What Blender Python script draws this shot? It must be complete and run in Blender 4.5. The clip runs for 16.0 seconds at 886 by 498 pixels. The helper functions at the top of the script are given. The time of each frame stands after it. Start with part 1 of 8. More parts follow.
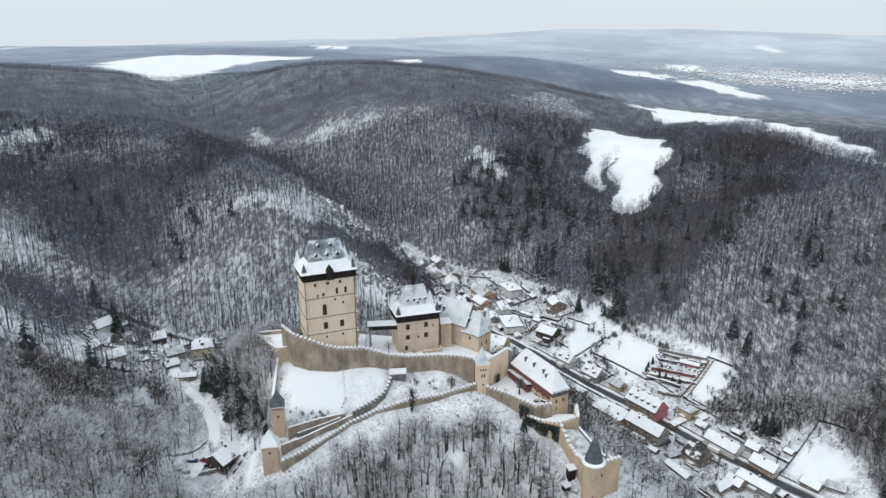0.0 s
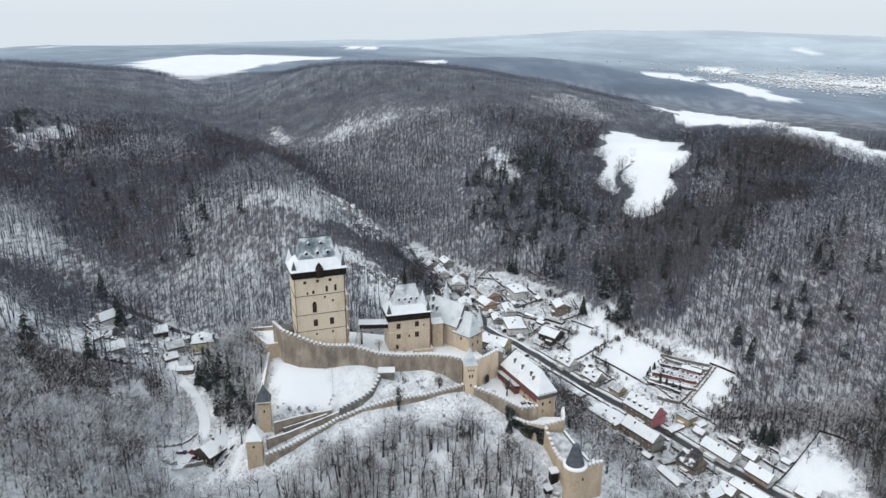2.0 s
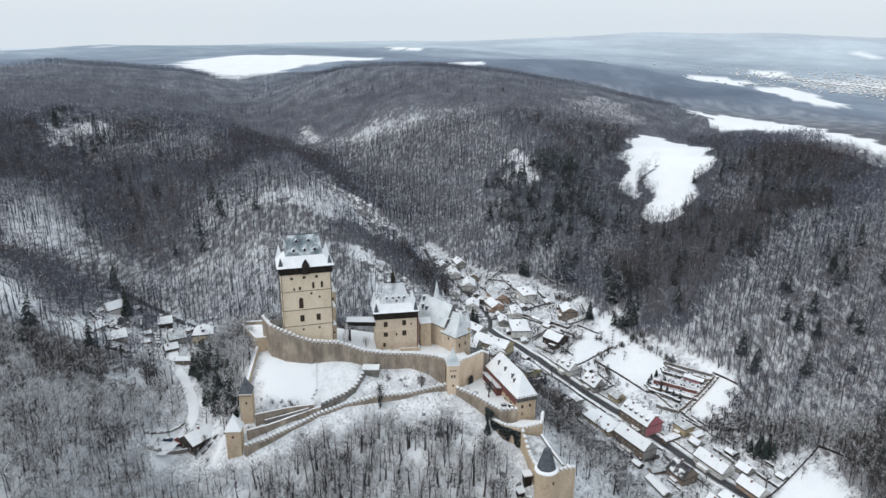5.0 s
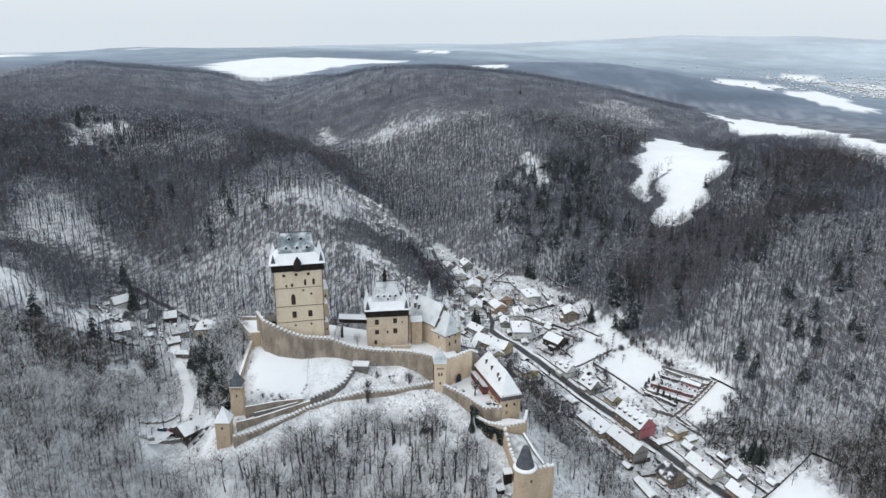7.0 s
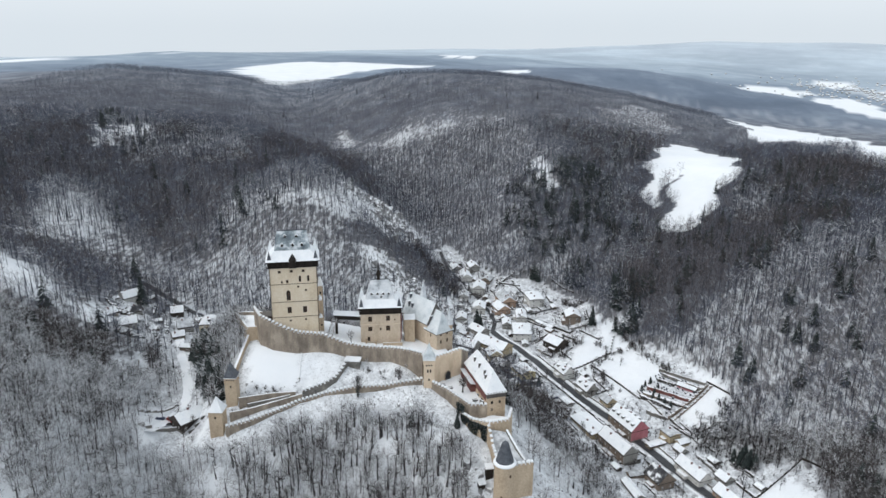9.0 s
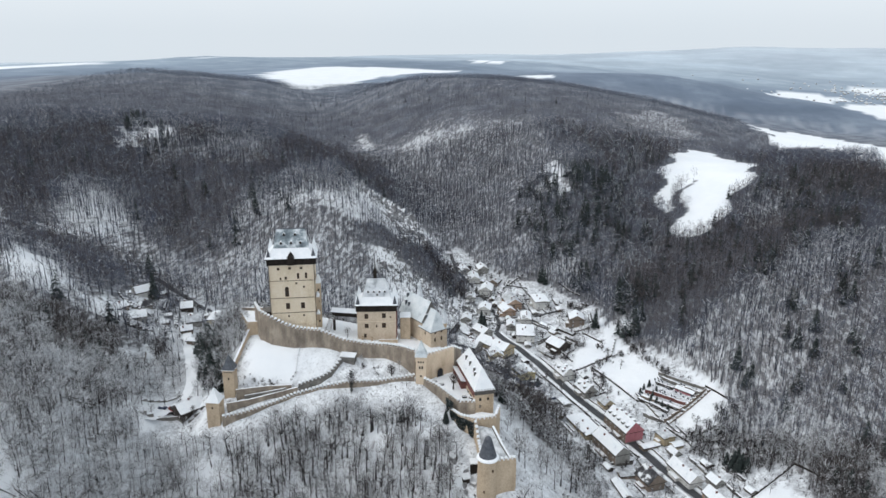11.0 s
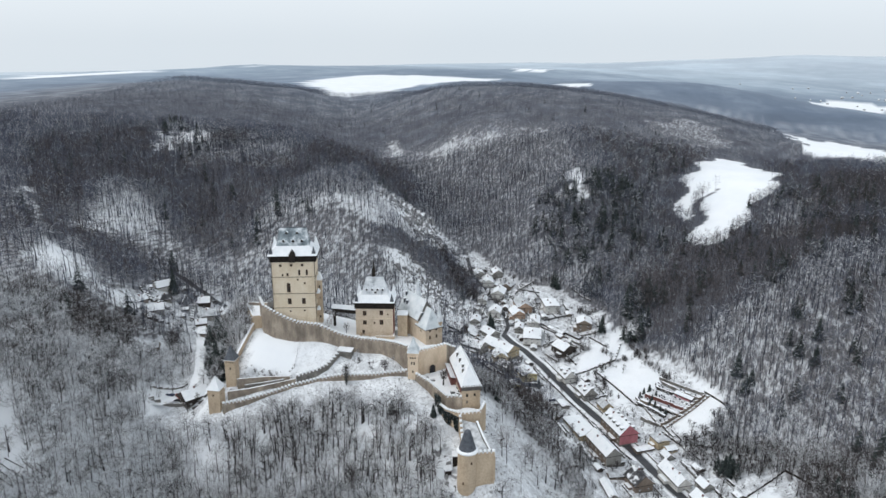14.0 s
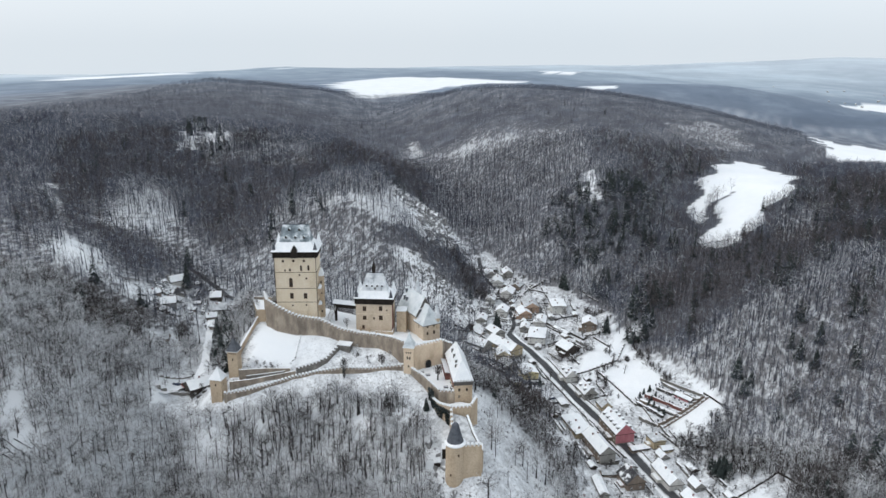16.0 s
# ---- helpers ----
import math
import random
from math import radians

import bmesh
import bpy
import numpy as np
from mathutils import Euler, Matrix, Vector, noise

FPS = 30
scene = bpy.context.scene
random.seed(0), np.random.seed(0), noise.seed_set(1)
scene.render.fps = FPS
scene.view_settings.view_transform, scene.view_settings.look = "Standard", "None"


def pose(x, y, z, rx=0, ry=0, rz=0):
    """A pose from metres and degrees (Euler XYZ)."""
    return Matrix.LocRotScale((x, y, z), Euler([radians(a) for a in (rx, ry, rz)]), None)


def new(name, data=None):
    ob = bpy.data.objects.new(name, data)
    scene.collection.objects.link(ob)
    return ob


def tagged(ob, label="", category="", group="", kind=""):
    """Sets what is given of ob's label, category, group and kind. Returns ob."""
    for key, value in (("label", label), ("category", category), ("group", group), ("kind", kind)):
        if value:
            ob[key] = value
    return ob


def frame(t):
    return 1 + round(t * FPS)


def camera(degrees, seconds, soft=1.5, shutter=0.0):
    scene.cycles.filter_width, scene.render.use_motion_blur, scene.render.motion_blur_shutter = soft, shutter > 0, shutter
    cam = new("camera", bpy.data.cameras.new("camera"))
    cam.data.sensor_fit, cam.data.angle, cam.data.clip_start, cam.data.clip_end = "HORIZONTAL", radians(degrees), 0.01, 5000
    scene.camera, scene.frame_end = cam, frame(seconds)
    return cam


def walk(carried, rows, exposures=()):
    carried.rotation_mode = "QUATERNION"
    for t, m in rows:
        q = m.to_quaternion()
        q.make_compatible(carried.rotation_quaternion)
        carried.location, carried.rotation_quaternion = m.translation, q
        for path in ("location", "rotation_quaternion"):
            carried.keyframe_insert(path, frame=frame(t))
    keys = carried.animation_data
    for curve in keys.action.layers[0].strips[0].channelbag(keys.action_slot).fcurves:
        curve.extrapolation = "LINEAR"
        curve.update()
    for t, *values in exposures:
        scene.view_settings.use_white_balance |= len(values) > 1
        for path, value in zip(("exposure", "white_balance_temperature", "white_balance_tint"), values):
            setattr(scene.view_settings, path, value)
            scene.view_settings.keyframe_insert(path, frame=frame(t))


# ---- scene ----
cam = camera(64.2, 16.0, soft=1.5)
METRES, EYE, TILT, LEAN, TURN = 150.0, 200.0, -17.9, 0.0, 0.0
ROWS = [
    (0.0, 0.0, 0.0, 0.0, 0.0, 0.0, -0.0),
    (0.5, 0.0304, -0.0018, 0.0, 0.62, 0.0, -0.25),
    (1.0, 0.0599, -0.0033, -0.0005, 1.26, 0.02, -0.51),
    (1.5, 0.0916, -0.0051, -0.0008, 1.93, 0.04, -0.74),
    (2.0, 0.1204, -0.0055, -0.0001, 2.54, 0.03, -0.98),
    (2.5, 0.1514, -0.0059, 0.0, 3.2, 0.05, -1.22),
    (3.0, 0.1802, -0.006, 0.0007, 3.83, 0.04, -1.47),
    (3.5, 0.2111, -0.0056, 0.001, 4.48, 0.02, -1.71),
    (4.0, 0.24, -0.0048, 0.0019, 5.1, 0.01, -1.96),
    (6.5, 0.3959, -0.0171, 0.001, 8.22, 0.08, -2.98),
    (7.0, 0.4254, -0.0237, -0.0003, 8.78, 0.12, -3.19),
    (7.5, 0.4568, -0.0314, -0.003, 9.38, 0.2, -3.41),
    (8.0, 0.487, -0.0387, -0.0053, 9.94, 0.25, -3.63),
    (8.5, 0.5184, -0.0459, -0.0069, 10.54, 0.3, -3.85),
    (9.0, 0.5485, -0.0524, -0.0092, 11.12, 0.37, -4.06),
    (11.5, 0.7055, -0.0826, -0.0179, 14.26, 0.6, -5.02),
    (12.0, 0.7357, -0.0877, -0.0198, 14.87, 0.64, -5.2),
    (12.5, 0.7682, -0.0929, -0.021, 15.54, 0.69, -5.38),
    (13.0, 0.7985, -0.0973, -0.023, 16.15, 0.76, -5.56),
    (13.5, 0.8316, -0.1016, -0.0241, 16.83, 0.81, -5.72),
    (14.0, 0.8624, -0.1054, -0.0258, 17.47, 0.86, -5.91),
    (14.5, 0.8952, -0.1094, -0.0267, 18.15, 0.88, -6.1),
    (15.0, 0.9265, -0.1126, -0.0275, 18.78, 0.89, -6.28),
    (15.5, 0.9593, -0.1152, -0.0283, 19.43, 0.84, -6.46),
    (16.0, 0.9892, -0.117, -0.0285, 20.04, 0.76, -6.64),
]
walk(cam, [(t, pose(0, 0, EYE, TILT, LEAN, TURN) @ pose(METRES * x, METRES * y, METRES * z, 90 + pitch, roll, yaw)) for t, x, y, z, yaw, pitch, roll in ROWS])

# ---- world, sun, exposure: an overcast winter day ----
SUN_DIR = Vector((0.55, 0.35, -0.76))
world = bpy.data.worlds.new("overcast_sky")
scene.world = world
world.use_nodes = True
wn, wl = world.node_tree.nodes, world.node_tree.links
wn.clear()
sky = wn.new("ShaderNodeTexSky")
sky.sky_type = "NISHITA"
sky.sun_disc = False
sky.sun_elevation = radians(49)
sky.sun_rotation = radians(238)
sky.air_density, sky.dust_density = 1.0, 4.0
pale = wn.new("ShaderNodeHueSaturation")
pale.inputs["Saturation"].default_value = 0.25
bg_sky = wn.new("ShaderNodeBackground")
bg_sky.inputs["Strength"].default_value = 0.05
cloud = wn.new("ShaderNodeBackground")
cloud.inputs["Strength"].default_value = 0.775
cloud_noise = wn.new("ShaderNodeTexNoise")
cloud_noise.inputs["Scale"].default_value = 2.2
cloud_noise.inputs["Detail"].default_value = 4
cloud_ramp = wn.new("ShaderNodeValToRGB")
cloud_ramp.color_ramp.elements[0].position, cloud_ramp.color_ramp.elements[0].color = 0.3, (0.86, 0.96, 1.05, 1)
cloud_ramp.color_ramp.elements[1].position, cloud_ramp.color_ramp.elements[1].color = 0.7, (0.915, 0.99, 1.06, 1)
add_bg, out_bg = wn.new("ShaderNodeAddShader"), wn.new("ShaderNodeOutputWorld")
wl.new(sky.outputs["Color"], pale.inputs["Color"])
wl.new(pale.outputs["Color"], bg_sky.inputs["Color"])
wl.new(cloud_noise.outputs["Fac"], cloud_ramp.inputs["Fac"])
wl.new(cloud_ramp.outputs["Color"], cloud.inputs["Color"])
wl.new(bg_sky.outputs[0], add_bg.inputs[0])
wl.new(cloud.outputs[0], add_bg.inputs[1])
wl.new(add_bg.outputs[0], out_bg.inputs["Surface"])
sun_data = bpy.data.lights.new("sun", "SUN")
sun_data.energy, sun_data.angle, sun_data.color = 0.55, radians(30), (1.0, 0.97, 0.93)
sun = new("sun", sun_data)
sun.rotation_mode = "QUATERNION"
sun.rotation_quaternion = SUN_DIR.to_track_quat("-Z", "Y")

# ---- materials ----
def material(name, rough=0.8):
    m = bpy.data.materials.new(name)
    m.use_nodes = True
    n, l = m.node_tree.nodes, m.node_tree.links
    b = n["Principled BSDF"]
    b.inputs["Roughness"].default_value = rough
    b.inputs["Specular IOR Level"].default_value = 0.25
    return m, n, l, b


def noise_node(n, l, scale, detail=4.0, rough=0.6, stretch=None):
    tc = n.new("ShaderNodeTexCoord")
    t = n.new("ShaderNodeTexNoise")
    t.inputs["Scale"].default_value, t.inputs["Detail"].default_value, t.inputs["Roughness"].default_value = scale, detail, rough
    if stretch:
        mp = n.new("ShaderNodeMapping")
        mp.inputs["Scale"].default_value = stretch
        l.new(tc.outputs["Object"], mp.inputs["Vector"])
        l.new(mp.outputs["Vector"], t.inputs["Vector"])
    else:
        l.new(tc.outputs["Object"], t.inputs["Vector"])
    return t


def ramp_node(n, l, fac, stops):
    r = n.new("ShaderNodeValToRGB")
    e = r.color_ramp.elements
    while len(e) < len(stops):
        e.new(0.5)
    for k, (p, c) in enumerate(stops):
        e[k].position, e[k].color = p, (*c, 1)
    l.new(fac, r.inputs["Fac"])
    return r


def mixed(n, l, fac, a, b, mode="MIX"):
    x = n.new("ShaderNodeMix")
    x.data_type, x.blend_type = "RGBA", mode
    for sock, v in ((x.inputs["Factor"], fac), (x.inputs["A"], a), (x.inputs["B"], b)):
        if isinstance(v, (int, float)):
            sock.default_value = v
        elif isinstance(v, tuple):
            sock.default_value = (*v, 1)
        else:
            l.new(v, sock)
    return x.outputs["Result"]


def bumped(n, l, b, height, strength, distance):
    u = n.new("ShaderNodeBump")
    u.inputs["Strength"].default_value, u.inputs["Distance"].default_value = strength, distance
    l.new(height, u.inputs["Height"])
    l.new(u.outputs["Normal"], b.inputs["Normal"])


def surface(name, stops, scale, fine=None, rough=0.8, bump=0.0, bump_at=0.05, stretch=None, vary=0.0, metal=0.0):
    """A mottled surface: a large noise through a colour ramp, overlaid with a fine one; pieces vary by their own random number."""
    m, n, l, b = material(name, rough)
    t = noise_node(n, l, scale, stretch=stretch)
    col = ramp_node(n, l, t.outputs["Fac"], stops).outputs["Color"]
    f = noise_node(n, l, fine or scale * 12, 3)
    g = ramp_node(n, l, f.outputs["Fac"], [(0.3, (0.36, 0.36, 0.36)), (0.7, (0.64, 0.64, 0.64))]).outputs["Color"]
    col = mixed(n, l, 0.5, col, g, "OVERLAY")
    if vary:
        oi = n.new("ShaderNodeObjectInfo")
        v = ramp_node(n, l, oi.outputs["Random"], [(0.0, (0.5 - vary,) * 3), (1.0, (0.5 + vary,) * 3)]).outputs["Color"]
        col = mixed(n, l, 1.0, col, v, "OVERLAY")
    l.new(col, b.inputs["Base Color"])
    b.inputs["Metallic"].default_value = metal
    if bump:
        bumped(n, l, b, f.outputs["Fac"], bump, bump_at)
    return m


snow = surface("snow", [(0.3, (0.78, 0.805, 0.835)), (0.7, (0.86, 0.875, 0.89))], 0.15, 1.3, 0.7, 0.5, 0.1)
roof_snow = surface("roof_snow", [(0.26, (0.42, 0.44, 0.47)), (0.36, (0.76, 0.79, 0.82)), (0.8, (0.86, 0.875, 0.89))], 0.35, 1.5, 0.7, 0.4, 0.08)
plaster = surface("cream_plaster", [(0.25, (0.56, 0.46, 0.335)), (0.42, (0.69, 0.585, 0.44)), (0.75, (0.76, 0.665, 0.53))], 0.22, 1.6, 0.9, 0.2, 0.03, (1, 1, 0.4))
plaster_peach = surface("peach_plaster", [(0.25, (0.50, 0.385, 0.27)), (0.45, (0.67, 0.535, 0.395)), (0.75, (0.74, 0.61, 0.47))], 0.25, 1.6, 0.9, 0.25, 0.04, (1, 1, 0.4))
plaster_old = surface("worn_ochre_plaster", [(0.25, (0.34, 0.26, 0.185)), (0.45, (0.48, 0.38, 0.275)), (0.75, (0.60, 0.49, 0.365))], 0.2, 1.4, 0.9, 0.3, 0.04, (1, 1, 0.4))
stone = surface("brown_rubble_wall", [(0.27, (0.150, 0.125, 0.105)), (0.5, (0.285, 0.240, 0.195)), (0.73, (0.47, 0.40, 0.32))], 0.26, 1.6, 0.95, 0.5, 0.08, (1, 1, 0.35))
stone_grey = surface("grey_rubble_wall", [(0.25, (0.10, 0.095, 0.09)), (0.55, (0.19, 0.18, 0.165)), (0.8, (0.32, 0.30, 0.27))], 0.3, 1.5, 0.95, 0.5, 0.08)
slate = surface("grey_slate", [(0.34, (0.13, 0.16, 0.18)), (0.50, (0.24, 0.285, 0.31)), (0.62, (0.58, 0.62, 0.65)), (0.8, (0.78, 0.80, 0.82))], 0.30, 2.5, 0.6, 0.3, 0.04)
slate_bare = surface("dark_slate", [(0.3, (0.055, 0.062, 0.075)), (0.7, (0.12, 0.13, 0.15))], 0.6, 3.0, 0.55, 0.3, 0.03)
timber = surface("dark_timber", [(0.3, (0.012, 0.010, 0.009)), (0.7, (0.035, 0.027, 0.022))], 0.8, 5.0, 0.8, 0.3, 0.03, (1, 1, 0.2))
timber_grey = surface("weathered_timber", [(0.3, (0.08, 0.075, 0.07)), (0.7, (0.18, 0.17, 0.16))], 0.8, 5.0, 0.85, 0.3, 0.03)
red_wall = surface("red_brown_wall", [(0.3, (0.12, 0.048, 0.042)), (0.7, (0.20, 0.088, 0.078))], 0.5, 3.0, 0.85)
opening = surface("dark_window_glass", [(0.3, (0.010, 0.010, 0.012)), (0.7, (0.035, 0.035, 0.04))], 0.7, 3.0, 0.25)
shutter_wood = surface("brown_shutter", [(0.3, (0.06, 0.035, 0.02)), (0.7, (0.12, 0.075, 0.045))], 0.9, 4.0, 0.8)
asphalt = surface("wet_asphalt", [(0.3, (0.035, 0.037, 0.042)), (0.7, (0.075, 0.077, 0.082))], 0.25, 2.0, 0.5)
thin_snow = surface("thin_snow_on_tiles", [(0.3, (0.24, 0.25, 0.26)), (0.5, (0.50, 0.52, 0.54)), (0.7, (0.70, 0.72, 0.74))], 0.4, 2.0, 0.75, 0.3, 0.05)

# ---- the ground: ridges and valleys, (x, y, z) along each line ----
LANDFORMS = {
    "village_valley": [(300, 90, -20), (225, 190, -14), (165, 275, -9), (125, 335, -9), (95, 375, -5), (60, 412, 0), (33, 452, 6), (8, 497, 10), (-20, 545, 18), (-60, 630, 32), (-120, 725, 46), (-220, 810, 66), (-330, 930, 92)],
    "back_valley": [(-260, 470, 58), (-190, 385, 42), (-140, 335, 36), (-85, 350, 30), (-35, 378, 18), (25, 405, 5)],
    "left_gully": [(-118, 300, 34), (-104, 264, 29), (-86, 237, 26), (-74, 212, 17), (-62, 180, 7), (-50, 110, -8)],
    "spur": [(-420, 600, 112), (-340, 620, 106), (-259, 628, 100), (-190, 590, 88), (-130, 560, 74), (-96, 545, 62), (-76, 526, 49), (-52, 513, 34), (-22, 490, 16)],
    "spur_face": [(-330, 430, 92), (-262, 400, 78), (-200, 430, 58), (-150, 470, 70), (-115, 495, 76)],
    "near_left_hill": [(-420, 240, 130), (-300, 250, 108), (-188, 266, 84), (-155, 254, 56), (-128, 240, 46), (-104, 220, 42), (-107, 171, 52), (-80, 192, 26), (-150, 130, 62), (-260, 100, 80)],
    "castle_crest": [(-66, 292, 55), (-48, 290, 56), (-20, 297, 50), (5, 300, 47), (22, 292, 43), (36, 280, 39), (50, 262, 36), (58, 240, 25), (66, 222, 12)],
    "snow_terrace": [(-70, 277, 59), (-57, 276, 56.5), (-45, 276.5, 55), (-31, 279, 55), (-22, 281, 51), (-8, 284, 50), (6, 282, 50), (-66, 256, 47), (-56, 256, 45.5), (-42, 264, 45), (-32, 269, 47.5), (-14, 277, 47.5), (8, 278.5, 48)],
    "castle_foot": [(-64, 231, 33), (-52, 238, 32.5), (-42, 247, 33.5), (-33, 256, 35), (-22, 261, 37.5), (-8, 265, 40), (12, 271.5, 42), (25, 266, 39), (34, 259, 35), (44, 249, 31)],
    "front_slope": [(-58, 205, 13), (-30, 222, 15), (-15, 243, 22), (8, 246, 26), (22, 236, 20), (45, 215, 12), (10, 190, 0), (-40, 170, 2), (60, 160, -12), (0, 60, -25)],
    "castle_east_slope": [(36, 318, 22), (58, 292, 17), (80, 262, 10), (92, 225, 0), (-20, 335, 34), (20, 345, 14)],
    "ward_path": [(-58, 243.5, 37), (-46, 254, 38.5), (-36, 261.5, 40.5), (-26, 267, 43), (-14, 270, 44.5), (0, 273, 46)],
    "tower_foot": [(65, 237, 26), (73, 245, 26), (57, 226, 17)],
    "castle_west_slope": [(-87, 294, 61.5), (-77, 283, 58.5), (-74, 277, 56), (-100, 297, 46), (-92, 262, 36), (-78, 262, 44), (-78, 240, 32)],
    "central_nose": [(82, 512, 16), (66, 560, 40), (55, 632, 74), (10, 760, 100), (-80, 900, 122)],
    "central_face": [(20, 515, 15), (-10, 590, 40), (-60, 720, 62), (-110, 830, 108)],
    "central_crest": [(-330, 1030, 105), (-220, 1010, 134), (-80, 1010, 137), (15, 1130, 128), (77, 1110, 121), (118, 1085, 117), (149, 1060, 111), (185, 1030, 105), (220, 1000, 96), (250, 960, 84), (268, 905, 72)],
    "crest_back": [(100, 1300, 96), (220, 1180, 82), (290, 1050, 80)],
    "field_gully": [(110, 535, 30), (130, 575, 39), (150, 640, 58), (190, 720, 80), (225, 790, 76), (240, 860, 66)],
    "right_hill": [(225, 660, 83), (262, 640, 83), (320, 600, 79), (420, 560, 76), (560, 520, 74)],
    "right_face": [(195, 560, 55), (245, 455, 66), (192, 437, 44), (165, 405, 23), (205, 372, 24), (330, 400, 84), (300, 280, 40), (142, 450, 32)],
    "village_east": [(162, 372, 8), (172, 345, 2), (140, 395, 10), (112, 430, 14), (200, 290, 2), (92, 470, 17)],
    "left_mountain": [(-900, 620, 108), (-650, 720, 131), (-560, 880, 146), (-450, 1000, 134), (-385, 1060, 105)],
    "left_shoulder": [(-520, 480, 122), (-400, 560, 112), (-460, 700, 116), (-300, 740, 92)],
    "big_field": [(-520, 1180, 114), (-441, 1230, 109), (-330, 1350, 112), (-480, 1800, 116), (-250, 1900, 112), (-900, 1700, 112)],
    "snow_strip": [(262, 940, 93), (330, 800, 87), (420, 900, 82), (640, 860, 66), (480, 1080, 66), (700, 1200, 48)],
    "far_slope": [(88, 1497, 129), (191, 1488, 124), (281, 1473, 111), (358, 1457, 99), (435, 1373, 89), (522, 1342, 73), (604, 1307, 58), (712, 1252, 35), (-40, 1480, 126), (300, 1280, 72), (420, 1240, 60), (700, 1330, 40), (300, 1800, 84), (560, 1750, 56), (1000, 1300, 36)],
    "river_plain": [(900, 1900, 34), (1300, 1800, 30), (1500, 2300, 34), (1000, 2500, 44), (1900, 1900, 36), (600, 2300, 56)],
    "far_ridge": [(-400, 2500, 118), (-1006, 2317, 118), (-1150, 2240, 126), (-1324, 2132, 124), (-1544, 1965, 112), (-1786, 1730, 96), (-1400, 3200, 96), (-2200, 3600, 40), (-1000, 3900, 100), (0, 4200, 116), (380, 4280, 140), (700, 4300, 152), (1100, 4200, 156), (1500, 4150, 152), (1840, 3900, 134), (2300, 3700, 116), (2900, 3300, 104), (3500, 2400, 90), (1300, 3300, 84), (600, 3400, 88), (-300, 3300, 96)],
    "outer_rim": [(-3500, 1500, 40), (-4200, 4000, -10), (0, 4850, 86), (2500, 4700, 110), (4300, 2500, 90), (2500, 0, 40), (0, -900, -30), (-2500, -500, 60), (1200, 400, 90), (900, 100, 30)],
}
KNOTS = np.array([p for line in LANDFORMS.values() for p in line], float)


def radial(d):
    return np.sqrt(d * d + 14.0 ** 2)


def solve_land():
    k = len(KNOTS)
    d = np.hypot(KNOTS[:, None, 0] - KNOTS[None, :, 0], KNOTS[:, None, 1] - KNOTS[None, :, 1])
    a = np.zeros((k + 1, k + 1))
    a[:k, :k] = radial(d) - np.eye(k) * 1.5
    a[:k, k] = a[k, :k] = 1
    return np.linalg.solve(a, np.append(KNOTS[:, 2], 0))


LAND = solve_land()


def waves(x, y):
    """Gentle unevenness of the land, in metres."""
    far = np.clip((np.hypot(x, y) - 300) / 900, 0, 1)
    w = 0.35 * np.sin(x * 0.21 + 1.3 * np.sin(y * 0.13)) * np.sin(y * 0.17 + 0.7)
    w += 1.2 * far * np.sin(x * 0.045 + 2.0 * np.sin(y * 0.021)) * np.sin(y * 0.038 + 1.1)
    return w + 4.0 * far * np.sin(x * 0.009 + 1.7 * np.sin(y * 0.006)) * np.sin(y * 0.0085 + 2.1)


def height(x, y):
    x, y = np.atleast_1d(np.asarray(x, float)), np.atleast_1d(np.asarray(y, float))
    z = np.empty(x.shape)
    for i in range(0, len(x), 20000):
        s = slice(i, i + 20000)
        d = np.hypot(x[s, None] - KNOTS[None, :, 0], y[s, None] - KNOTS[None, :, 1])
        z[s] = radial(d) @ LAND[:-1] + LAND[-1]
    return z + waves(x, y)


def ground(x, y):
    return float(height([x], [y])[0])

# ---- land cover: woods, fields, settlements ----
DARK_WOODS = [(228, 325, 30), (208, 352, 20), (36, 384, 18), (46, 364, 18), (62, 344, 17), (76, 326, 14), (150, 525, 48), (178, 490, 38), (140, 470, 28), (257, 605, 45), (105, 690, 35), (290, 640, 50), (-250, 490, 38), (-205, 445, 25), (-199, 665, 35), (-212, 560, 28), (-60, 508, 16), (240, 385, 30), (262, 430, 25), (205, 500, 22), (-320, 515, 35), (-362, 520, 42), (-300, 590, 25), (-190, 340, 28), (-210, 325, 20)]
FIELD_HIGH = [(135, 657), (139, 690), (153, 770), (178, 825), (198, 824), (228, 727), (208, 647), (190, 613), (178, 583), (161, 578), (148, 580), (150, 602), (156, 645), (163, 677), (156, 667), (146, 635), (137, 618)]
FIELD_BIG = [(-760, 1640), (-644, 1352), (-549, 1274), (-458, 1119), (-425, 1105), (-431, 1274), (-431, 1446), (-405, 1566), (-335, 1852), (-476, 1900), (-640, 1830)]
FIELD_PLAIN = [(802, 2600), (905, 2560), (850, 2320), (730, 2300)]
FIELD_BEYOND = [(1420, 3330), (1520, 3260), (1460, 3050), (1360, 3110)]
FIELD_CREST = [(-124, 1471), (-97, 1485), (-44, 1460), (-52, 1369), (-101, 1386)]
FIELD_NORTH = [(-421, 2386), (-463, 2800), (-310, 2536), (-317, 2365)]
FIELD_WEST = [(-1640, 1480), (-1950, 1850), (-1600, 2000), (-1330, 1760)]
FIELD_STRIP = [(277, 1095), (349, 1061), (390, 954), (401, 818), (399, 697), (406, 647), (381, 603), (364, 632), (339, 687), (327, 750), (331, 895), (276, 927)]
FIELD_FAR = [(501, 2214), (593, 2203), (652, 2060), (604, 1930), (394, 1505), (358, 1527)]
